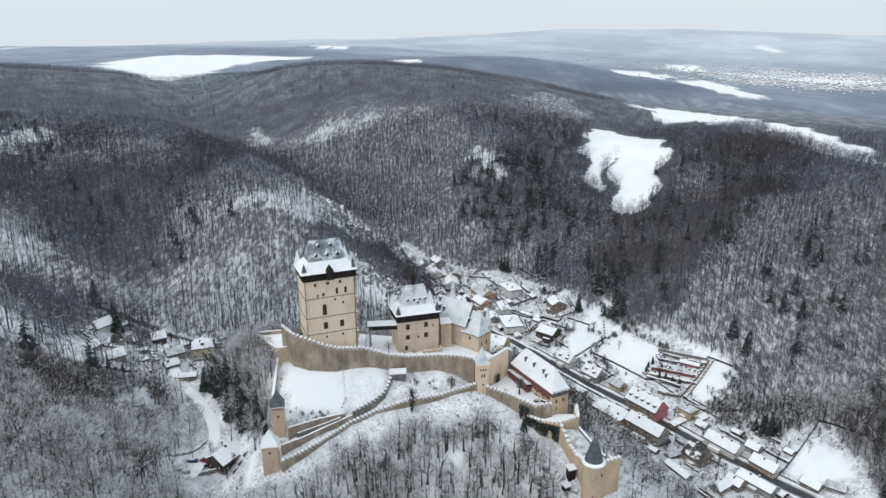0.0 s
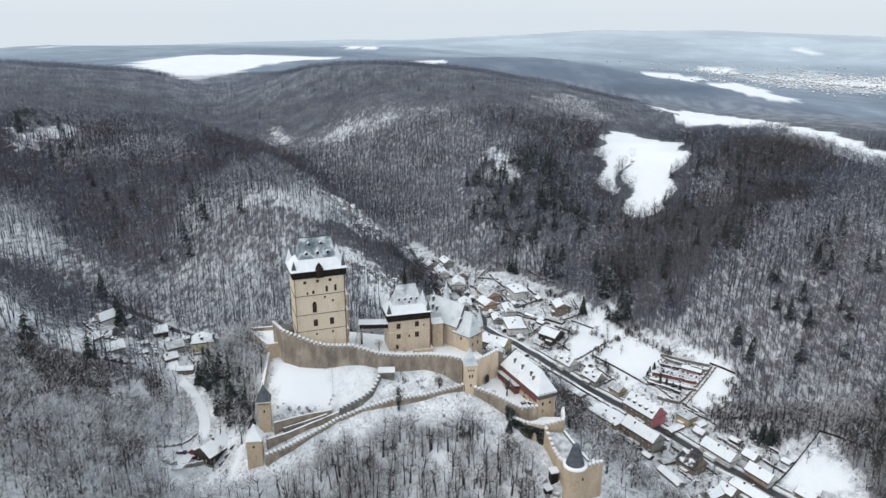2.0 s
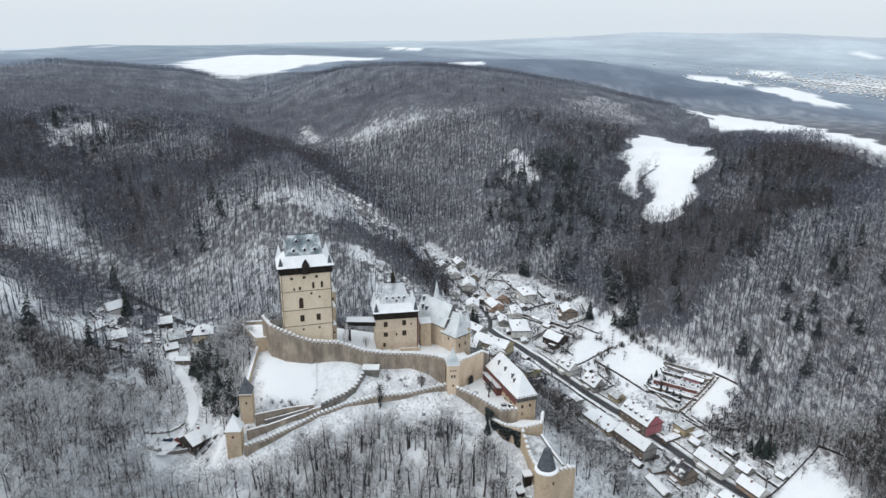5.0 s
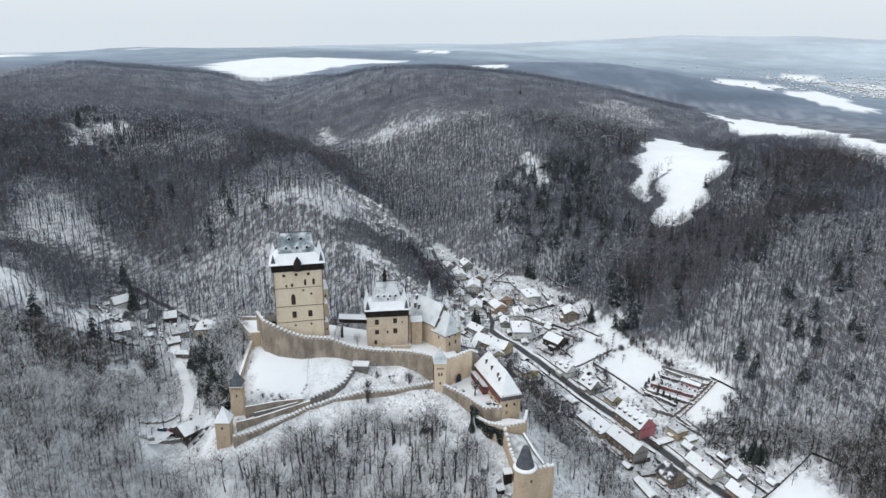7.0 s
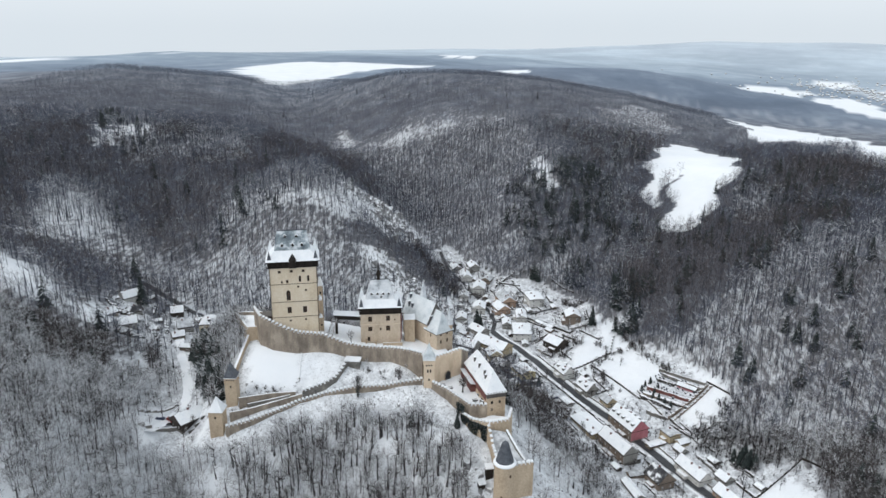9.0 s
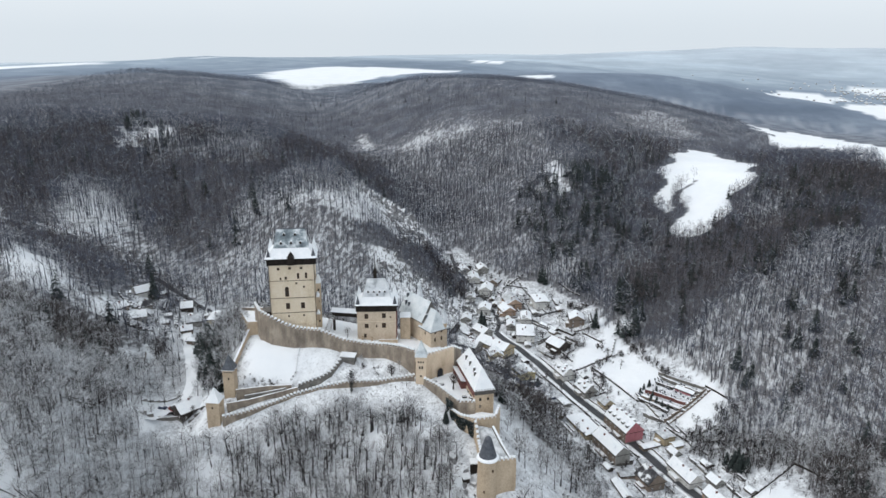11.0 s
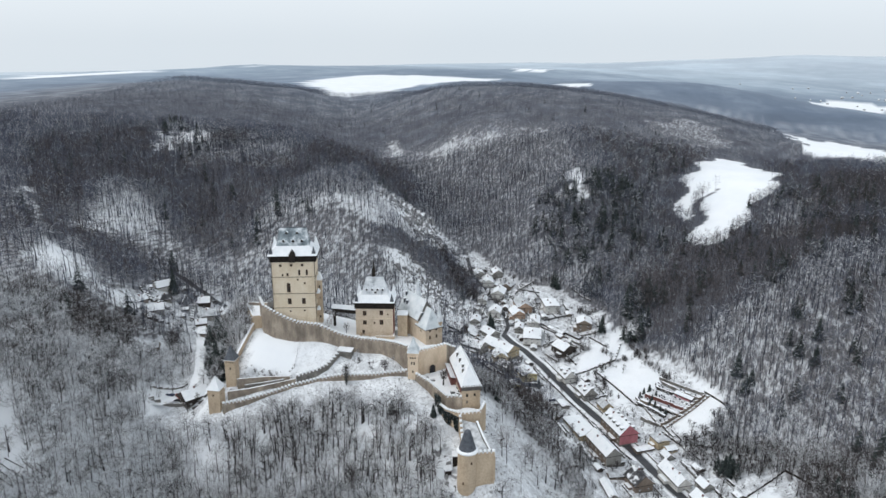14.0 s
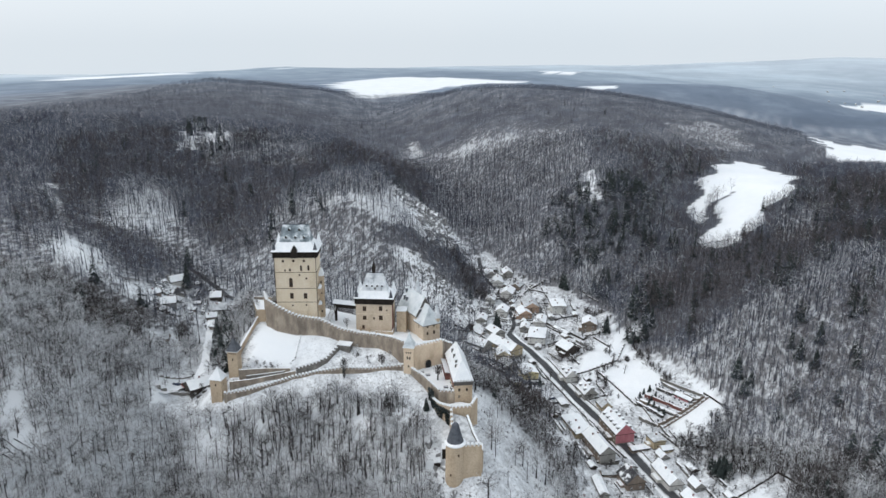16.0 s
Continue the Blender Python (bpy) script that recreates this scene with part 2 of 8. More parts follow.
FIELD_LONG = [(583, 1817), (726, 1996), (675, 1669), (630, 1367), (570, 1302), (512, 1342), (493, 1462)]
VILLAGE = [(-32, 560), (-40, 535), (-26, 500), (-5, 461), (8, 436), (2, 414), (8, 394), (24, 382), (42, 372), (58, 352), (72, 332), (84, 312), (93, 298), (108, 262), (130, 225), (230, 190), (260, 230),
           (215, 280), (196, 310), (178, 332), (152, 338), (170, 362), (166, 376), (142, 404), (112, 424), (98, 445), (92, 468), (76, 490), (52, 512), (20, 518)]
CASTLE = [(-74, 226), (-56, 227), (-46, 238), (-33, 251), (-15, 259), (2, 261), (16, 262), (27, 258), (37, 251), (46, 242), (50, 226), (66, 218), (72, 240), (62, 270), (48, 300), (20, 320), (-20, 316), (-62, 308), (-86, 297), (-74, 278), (-73, 258)]
HAMLET = [(-77, 246), (-92, 262), (-104, 284), (-114, 302), (-112, 338), (-120, 350), (-160, 357), (-185, 361), (-190, 346), (-178, 316), (-168, 292), (-150, 284), (-136, 290), (-126, 280), (-118, 262), (-112, 244), (-108, 232), (-94, 218), (-76, 222)]
ORCHARD = [(-77, 246), (-92, 262), (-104, 284), (-114, 302), (-124, 300), (-118, 276), (-112, 258), (-108, 232), (-94, 218), (-76, 222)]
HAMLET_LANE = [(-147, 337), (-138, 323), (-127, 304), (-114, 288), (-106, 276), (-100, 268), (-95.5, 259), (-98, 247), (-97, 230)]
HAMLET_YARDS = [(-125, 335), (-137, 328), (-135, 316), (-150, 341), (-156, 304), (-166, 303), (-175, 333), (-164, 321), (-123, 307), (-136, 274), (-88, 247), (-94, 247), (-84, 238), (-92, 236)]
MEADOW = [(88, 433), (112, 422), (126, 400), (125, 387), (112, 380), (96, 405)]
MEADOWS = [[(-114, 243), (-108, 255), (-100, 253), (-94, 240), (-93, 219), (-97, 219), (-103, 214)], [(95, 480), (107, 479), (104, 436), (116, 421), (97, 395), (79, 397), (80, 421), (96, 432)], [(104, 404), (130, 405), (138, 398), (124, 381), (109, 374), (100, 391)],
           [(145, 398), (171, 385), (169, 370), (159, 348), (147, 348), (141, 357), (156, 375)], [(165, 291), (183, 309), (190, 302), (195, 288), (194, 279), (175, 281)]]
EAST_SLOPE = [(58, 205), (66, 218), (72, 240), (62, 270), (48, 300), (36, 322), (42, 332), (58, 318), (74, 304), (90, 290), (104, 262), (120, 225), (104, 195)]
TERRACE = [(-70, 276), (-45, 275.5), (-26, 279), (-24, 272), (-34, 265), (-46, 260), (-63, 255)]
# snowy openings in the woods: x, y, radius, share of trees left
GLADES = [(-384, 604, 6, 0.0), (-374, 592, 6, 0.0), (-364, 580, 6, 0.0), (-170, 294, 9, 0.05), (-130, 600, 20, 0.3), (-108, 572, 28, 0.12), (-76, 542, 24, 0.1), (-62, 472, 16, 0.2), (-38, 462, 18, 0.2), (-14, 455, 18, 0.2), (4, 446, 12, 0.2), (-20, 438, 14, 0.15), (-2, 430, 12, 0.15), (-45, 446, 15, 0.2), (-60, 212, 10, 0.4), (104, 442, 9, 0.1), (70, 226, 16, 0.25), (56, 300, 14, 0.3)]


# steep open beech slopes where the snowy ground shows between the trunks, and closed brown crowns: x, y, radius
OPEN_WOODS = [(-130, 418, 40), (-80, 425, 35), (-78, 773, 55), (-21, 771, 55), (6, 679, 50), (-61, 675, 55), (-3, 617, 45), (-40, 567, 35), (-155, 766, 35), (-223, 809, 30), (-259, 592, 30), (-300, 577, 25),
              (-285, 442, 32), (-252, 385, 28), (-185, 505, 35), (-140, 470, 45), (-100, 480, 35), (-95, 535, 30), (74, 540, 18), (222, 478, 20), (195, 440, 20), (168, 420, 16), (225, 440, 20), (190, 990, 55), (215, 595, 25)]
CLOSED_WOODS = [(245, 400, 35), (215, 385, 25), (265, 450, 30), (235, 385, 25), (-235, 455, 25), (-170, 950, 110), (-30, 930, 70), (40, 960, 70), (20, 880, 60), (80, 780, 60), (110, 690, 45), (-130, 735, 30), (-293, 881, 80), (-200, 840, 25), (-199, 671, 50), (-215, 560, 28), (-320, 520, 40),
                (-450, 880, 150), (-250, 490, 35), (-205, 440, 22), (140, 530, 45), (175, 490, 35), (145, 462, 25), (257, 600, 35), (293, 610, 50), (236, 683, 50), (-56, 506, 18)]


def crowns(x, y):
    """How closed the crowns of the woods are, 0 (trunks on white ground) to 1."""
    x, y = x + 9 * np.sin(y * 0.06 + 1.1 * np.sin(x * 0.045)), y + 9 * np.sin(x * 0.055 + 1.7 * np.sin(y * 0.035))
    s, k = np.full(x.shape, 0.66 * 0.45), np.full(x.shape, 0.45)
    for places, v in ((OPEN_WOODS, 0.04), (CLOSED_WOODS, 1.0)):
        for cx, cy, r in places:
            w = 3 * np.exp(-((x - cx) ** 2 + (y - cy) ** 2) / (r * r))
            s, k = s + w * v, k + w
    named = SHUT[stand(x, y)]
    high = np.clip((np.hypot(x, y) - 720) / 200, 0, 1)
    v = np.where(named < 0, (s / k) * (1 - high) + 0.92 * high, named)
    return np.clip(v + 0.14 * np.sin(x * 0.16 + 1.3 * np.sin(y * 0.07)) * np.sin(y * 0.11 + 1.6 * np.sin(x * 0.06)), 0, 1)


def frosted(x, y):
    """The white-frosted lower slope west of the castle, 0 to 1."""
    return np.exp(-((x + 108) ** 2 + (y - 190) ** 2) / 45.0 ** 2)


def inside(x, y, poly):
    r = np.zeros(x.shape, bool)
    for (ax, ay), (bx, by) in zip(poly, poly[1:] + poly[:1]):
        cross = (ay > y) != (by > y)
        r ^= cross & (x < (bx - ax) * (y - ay) / (by - ay + 1e-9) + ax)
    return r


# stands of the woods by what they look like
STANDS = []
# rime-covered crowns
STANDS.append(("lilac", [(148, 410), (170, 428), (213, 477), (247, 503), (278, 510), (312, 494), (272, 417), (238, 409), (213, 395), (189, 358), (168, 368), (155, 388)]))
# brown and grey crowns mixed
STANDS.append(("mix", [(238, 403), (259, 395), (243, 361), (207, 339), (192, 357), (216, 396)]))
# trunks on open white ground
STANDS.append(("open", [(-163, 739), (-137, 786), (-84, 794), (-4, 795), (30, 712), (9, 647), (22, 543), (-21, 524), (-54, 530), (-90, 571)]))
STANDS.append(("open", [(-252, 349), (-297, 417), (-305, 463), (-277, 457), (-212, 396), (-176, 361), (-185, 345), (-220, 350), (-236, 343)]))
STANDS.append(("mix", [(-212, 246), (-232, 285), (-230, 312), (-185, 306), (-171, 309), (-160, 284), (-166, 258), (-183, 240)]))
STANDS.append(("open", [(-170, 384), (-170, 436), (-149, 481), (-129, 513), (-92, 488), (-63, 476), (-24, 459), (-37, 423), (-92, 408), (-115, 436), (-155, 421), (-146, 377)]))
STANDS.append(("open", [(80, 915), (140, 985), (182, 956), (181, 883), (143, 854), (104, 871)]))
STANDS.append(("open", [(-328, 562), (-257, 605), (-242, 580), (-307, 543)]))
STANDS.append(("open", [(202, 611), (240, 583), (233, 552), (195, 572)]))
# upright dark stems below the walls
STANDS.append(("stems", [(-61, 231), (-23, 251), (14, 259), (41, 259), (55, 226), (3, 220), (-50, 204)]))
# crowns white with hoarfrost
STANDS.append(("hoar_haze", [(159, 349), (186, 351), (211, 341), (231, 334), (207, 287), (187, 312), (177, 327)]))
# closed brown crowns, hardly any snow
STANDS.append(("brown", [(-412, 473), (-391, 549), (-352, 585), (-303, 538), (-229, 578), (-229, 699), (-169, 605), (-179, 533), (-201, 512), (-183, 457), (-171, 415), (-190, 400), (-212, 406), (-267, 480), (-294, 501), (-318, 479), (-316, 431), (-263, 356), (-246, 321), (-266, 318), (-341, 393)]))
STANDS.append(("brown", [(-270, 298), (-257, 310), (-237, 325), (-242, 363), (-210, 370), (-168, 346), (-181, 340), (-194, 330), (-216, 322), (-232, 311), (-232, 288), (-229, 264)]))
STANDS.append(("mix", [(-168, 252), (-167, 283), (-151, 304), (-134, 305), (-120, 280), (-135, 266), (-142, 244), (-147, 228)]))
STANDS.append(("umber", [(102, 466), (119, 517), (134, 542), (139, 571), (175, 568), (213, 565), (248, 549), (270, 544), (263, 505), (233, 517), (208, 509), (189, 468), (168, 441), (153, 422), (140, 418), (119, 425), (109, 427)]))
STANDS.append(("brown", [(-89, 481), (-58, 500), (-44, 518), (-17, 509), (6, 465), (-11, 461), (-41, 482), (-69, 479)]))
STANDS.append(("thicket", [(18, 397), (40, 384), (67, 361), (85, 338), (78, 333), (60, 331), (44, 345), (29, 359)]))
STANDS.append(("brown", [(-373, 984), (-268, 1054), (-121, 984), (1, 969), (110, 1011), (76, 963), (22, 832), (-43, 850), (-145, 926), (-168, 874), (-196, 822), (-257, 872), (-332, 902)]))
STANDS.append(("mix", [(16, 829), (104, 875), (180, 842), (150, 738), (126, 671), (103, 650), (87, 698), (43, 733)]))
STANDS.append(("mix", [(103, 643), (132, 623), (146, 575), (131, 533), (102, 492), (73, 518), (86, 550), (105, 578), (116, 608)]))
STANDS.append(("brown", [(-329, 905), (-197, 737), (-163, 739), (-90, 574), (-54, 530), (-64, 530), (-87, 549), (-142, 612), (-182, 638), (-243, 698), (-301, 763)]))
# pines and firs
STANDS.append(("pine", [(19, 577), (12, 645), (29, 684), (41, 611), (58, 632), (99, 632), (122, 599), (110, 572), (81, 549), (48, 534)]))
STANDS.append(("pine", [(101, 457), (110, 483), (120, 458), (120, 432), (108, 429)]))
# thin trees on snowy slopes
STANDS.append(("bright", [(-253, 345), (-297, 420), (-305, 462), (-282, 459), (-234, 405), (-236, 384), (-249, 374), (-237, 345)]))
STANDS.append(("bright", [(-174, 284), (-174, 293), (-166, 297), (-161, 288), (-168, 277)]))
STANDS.append(("bright", [(-152, 486), (-132, 530), (-111, 542), (-82, 537), (-57, 518), (-67, 499), (-89, 491), (-110, 484)]))
# thin rows of trunks on snow
STANDS.append(("strip", [(-171, 779), (-123, 808), (-91, 819), (-74, 797), (-135, 778)]))
# clearings
STANDS.append(("glade", [(-139, 283), (-142, 297), (-136, 291), (-131, 282), (-136, 277)]))
STANDS.append(("glade", [(26, 702), (43, 694), (52, 614), (40, 617)]))
STANDS.append(("glade", [(-322, 363), (-325, 373), (-270, 336), (-266, 328)]))
STANDS.append(("glade", [(-135, 181), (-129, 181), (-110, 169), (-95, 165), (-94, 156), (-102, 149)]))
STANDS.append(("strip", [(-234, 820), (-213, 837), (-191, 801), (-209, 780)]))
STANDS.append(("glade", [(-362, 588), (-340, 576), (-330, 590), (-347, 628), (-362, 642), (-366, 622)]))
STANDS.append(("brown", [(126, 600), (126, 690), (143, 780), (172, 838), (206, 838), (240, 727), (219, 640), (202, 604), (188, 562), (150, 560)]))
STANDS.append(("mix", [(191, 448), (205, 415), (199, 392), (200, 368), (208, 327), (225, 298), (262, 380), (260, 452), (235, 456), (218, 421)]))
STANDS.append(("mix", [(194, 300), (199, 286), (195, 268), (206, 255), (224, 300), (204, 314)]))
STANDS.append(("bright", [(-207, 264), (-232, 296), (-235, 312), (-214, 309), (-196, 298), (-178, 293), (-174, 270), (-190, 254)]))
STANDS.append(("glade", [(-206, 272), (-224, 296), (-216, 303), (-208, 293), (-198, 291), (-190, 282), (-184, 284), (-183, 273), (-191, 262)]))
STANDS.append(("glade", [(-176, 285), (-173, 293), (-165, 296), (-161, 288), (-168, 278)]))
STANDS.append(("glade", [(-389, 603), (-347, 548), (-341, 552), (-383, 615)]))
# brown thickets along the two ravines
STANDS.append(("thicket", [(-100, 482), (-81, 508), (-61, 519), (-35, 526), (-4, 500), (2, 470), (-13, 472), (-37, 484), (-58, 482), (-78, 477), (-96, 470)]))
STANDS.append(("thicket", [(-257, 342), (-242, 352), (-228, 362), (-215, 367), (-198, 356), (-182, 357), (-158, 348), (-141, 345), (-127, 331), (-134, 322), (-160, 322), (-170, 312), (-178, 305), (-194, 311), (-205, 304), (-222, 300), (-240, 312)]))


def stand(x, y):
    """The kind of stand at each place, as a number into KINDS; 0 where no stand is named."""
    far = np.clip(np.hypot(x, y) / 500, 0.5, 2)
    wx = x + far * (3.5 * np.sin(y * 0.13 + 1.3 * np.sin(x * 0.09)) + 2.5 * np.sin(y * 0.41 + x * 0.23))
    wy = y + far * (3.5 * np.sin(x * 0.12 + 1.5 * np.sin(y * 0.08)) + 2.5 * np.sin(x * 0.37 - y * 0.29))
    k = np.zeros(x.shape, int)
    for kind, poly in STANDS:
        k[inside(wx, wy, poly)] = KINDS.index(kind)
    return k


KINDS = ("", "brown", "mix", "lilac", "open", "pine", "strip", "glade", "bright", "hoar_haze", "thicket", "stems", "umber")
# by kind: how closed the crowns are, how dark the ground under them, share of dark brown trees, of rimy twigs, of conifers
SHUT = np.array((-1, 0.88, 0.72, 0.58, 0.5, 0.75, 0.42, 0.05, 0.25, 0.4, 0.95, 0.5, 0.97))
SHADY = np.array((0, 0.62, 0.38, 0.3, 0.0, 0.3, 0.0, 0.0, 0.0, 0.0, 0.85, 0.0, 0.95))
BROWN = np.array((0.1, 0.6, 0.45, 0.06, 0.3, 0.3, 0.2, 0.0, 0.1, 0.04, 0.5, 0.5, 0.92))
RIME = np.array((-1, 0.055, 0.2, 0.45, 0.2, 0.2, 0.4, 0.3, 0.62, 0.6, 0.04, 0.36, 0.012))
CONIFER = np.array((0, 0.01, 0.03, 0.0, 0.0, 0.15, 0.0, 0.0, 0.0, 0.0, 0.0, 0.0, 0.03))


def wood(x, y):
    """Share of the ground under trees, 0 to 1."""
    wob = 3.5 + 5.0 * np.clip((np.hypot(x, y) - 350) / 900, 0, 1)
    wx = x + wob * np.sin(y * 0.11 + 1.0 * np.sin(x * 0.07))
    wy = y + wob * np.sin(x * 0.09 + 1.4 * np.sin(y * 0.05))
    w = np.ones(x.shape)
    for poly in (FIELD_HIGH, FIELD_BIG, FIELD_STRIP, FIELD_FAR, FIELD_LONG, FIELD_CREST, FIELD_NORTH, FIELD_WEST, FIELD_PLAIN, FIELD_BEYOND):
        w[inside(wx, wy, poly)] = 0
    for poly in (VILLAGE, CASTLE, HAMLET):
        w[inside(x, y, poly)] = 0
    w[inside(x, y, HAMLET)] = 0.3
    w[inside(x, y, ORCHARD)] = 0.22
    k = stand(x, y)
    thick = np.isin(k, (KINDS.index("thicket"), KINDS.index("mix")))
    w[thick] = 1.0
    for (ax, ay), (bx, by) in zip(HAMLET_LANE, HAMLET_LANE[1:]):
        u = np.clip(((x - ax) * (bx - ax) + (y - ay) * (by - ay)) / ((bx - ax) ** 2 + (by - ay) ** 2), 0, 1)
        w = np.where(np.hypot(x - ax - u * (bx - ax), y - ay - u * (by - ay)) < 4.2, 0.0, w)
    w[inside(x, y, EAST_SLOPE)] = 0.10
    for hx, hy in HAMLET_YARDS:
        w = np.where(np.hypot(x - hx - 3, y - hy + 3) < 9.0, 0.0, w)
    for gx, gy, r, left in GLADES:
        d = np.hypot(wx - gx, wy - gy) / r
        w = np.where((d < 1.3) & ~thick, np.minimum(w, left + (1 - left) * np.clip((d - 0.7) / 0.6, 0, 1)), w)
    w = np.where(k == KINDS.index("glade"), np.minimum(w, 0.15), np.where(k == KINDS.index("strip"), np.minimum(w, 0.8), np.where(k == KINDS.index("bright"), np.minimum(w, 0.65), np.where(k == KINDS.index("stems"), np.minimum(w, 0.75), w))))
    far = np.hypot(x, y) > 1500
    patch = np.sin(x * 0.0042 + 2.1 * np.sin(y * 0.0031)) * np.sin(y * 0.0036 + 1.3 * np.sin(x * 0.0023) + 0.6)
    w = np.where(far & (patch > 0.975) & (x < 0), 0.3, w)
    town = np.hypot((x - 1100) / 330, (y - 2130) / 260) < 1
    return np.where(town, np.minimum(w, 0.62 + 0.3 * np.sin(x * 0.05 + np.sin(y * 0.03)) * np.sin(y * 0.045)), w)


# ---- ground mesh: one sheet, finer near the castle ----
def graded(lo, hi, step, start, end, growth=1.07):
    mid = list(np.arange(lo, hi + step, step))
    s, v, up = step, mid[-1], []
    while v < end:
        s *= growth
        v += s
        up.append(v)
    s, v, down = step, mid[0], []
    while v > start:
        s *= growth
        v -= s
        down.append(v)
    return np.array(down[::-1] + mid + up)


def sheet(name, xs, ys):
    gx, gy = np.meshgrid(xs, ys)
    fx, fy = gx.ravel(), gy.ravel()
    v = np.column_stack((fx, fy, height(fx, fy)))
    nx = len(xs)
    i = (np.arange(len(ys) - 1)[:, None] * nx + np.arange(nx - 1)[None, :]).ravel()
    f = np.column_stack((i, i + 1, i + nx + 1, i + nx))
    me = bpy.data.meshes.new(name)
    me.vertices.add(len(v))
    me.vertices.foreach_set("co", v.ravel())
    me.loops.add(f.size)
    me.loops.foreach_set("vertex_index", f.ravel().astype(np.int32))
    me.polygons.add(len(f))
    me.polygons.foreach_set("loop_start", np.arange(0, f.size, 4, dtype=np.int32))
    me.polygons.foreach_set("use_smooth", np.ones(len(f), bool))
    me.update(calc_edges=True)
    cover = me.color_attributes.new("cover", "FLOAT_COLOR", "POINT")
    w = wood(fx, fy)
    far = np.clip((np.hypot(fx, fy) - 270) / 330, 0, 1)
    tufts = np.zeros(len(w))
    tufts[inside(fx, fy, CASTLE)] = 0.8
    tufts[inside(fx, fy, VILLAGE) | inside(fx, fy, HAMLET)] = 1.0
    tufts[inside(fx, fy, EAST_SLOPE)] = 0.75
    for poly in [MEADOW] + MEADOWS:
        tufts[inside(fx, fy, poly)] = 0.06
    tufts[inside(fx, fy, TERRACE)] = 0.0
    tufts[inside(fx, fy, [(-45, 279), (-42.5, 270), (-41, 264), (-32, 267), (-24, 273), (-25, 281)])] = 0.3
    for poly in (FIELD_HIGH, FIELD_BIG, FIELD_STRIP):
        tufts[inside(fx, fy, poly)] = 0.0
    dist = np.hypot(fx, fy)
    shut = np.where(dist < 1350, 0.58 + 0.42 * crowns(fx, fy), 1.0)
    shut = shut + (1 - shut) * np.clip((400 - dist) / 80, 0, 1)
    shut = shut * (1 - 0.3 * frosted(fx, fy)) * (1 - 0.35 * np.exp(-((fx - 5) ** 2 + (fy - 215) ** 2) / 45.0 ** 2))
    # ground colour is darkened under dark and closed stands
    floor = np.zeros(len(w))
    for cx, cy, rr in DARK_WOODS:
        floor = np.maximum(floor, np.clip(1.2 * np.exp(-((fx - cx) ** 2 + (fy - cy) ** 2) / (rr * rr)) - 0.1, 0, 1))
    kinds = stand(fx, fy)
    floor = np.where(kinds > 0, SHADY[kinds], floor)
    # far land fades towards snow white to imitate haze at the horizon
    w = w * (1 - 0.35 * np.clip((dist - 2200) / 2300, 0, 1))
    # red: litter, thinner near the start; green: canopy; alpha: painted haze by distance
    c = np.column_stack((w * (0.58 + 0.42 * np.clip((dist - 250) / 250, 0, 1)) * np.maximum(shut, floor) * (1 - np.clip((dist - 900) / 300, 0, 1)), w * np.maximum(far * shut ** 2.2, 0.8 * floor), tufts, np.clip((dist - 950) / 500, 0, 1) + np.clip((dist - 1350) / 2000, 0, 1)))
    cover.data.foreach_set("color", c.ravel())
    return me


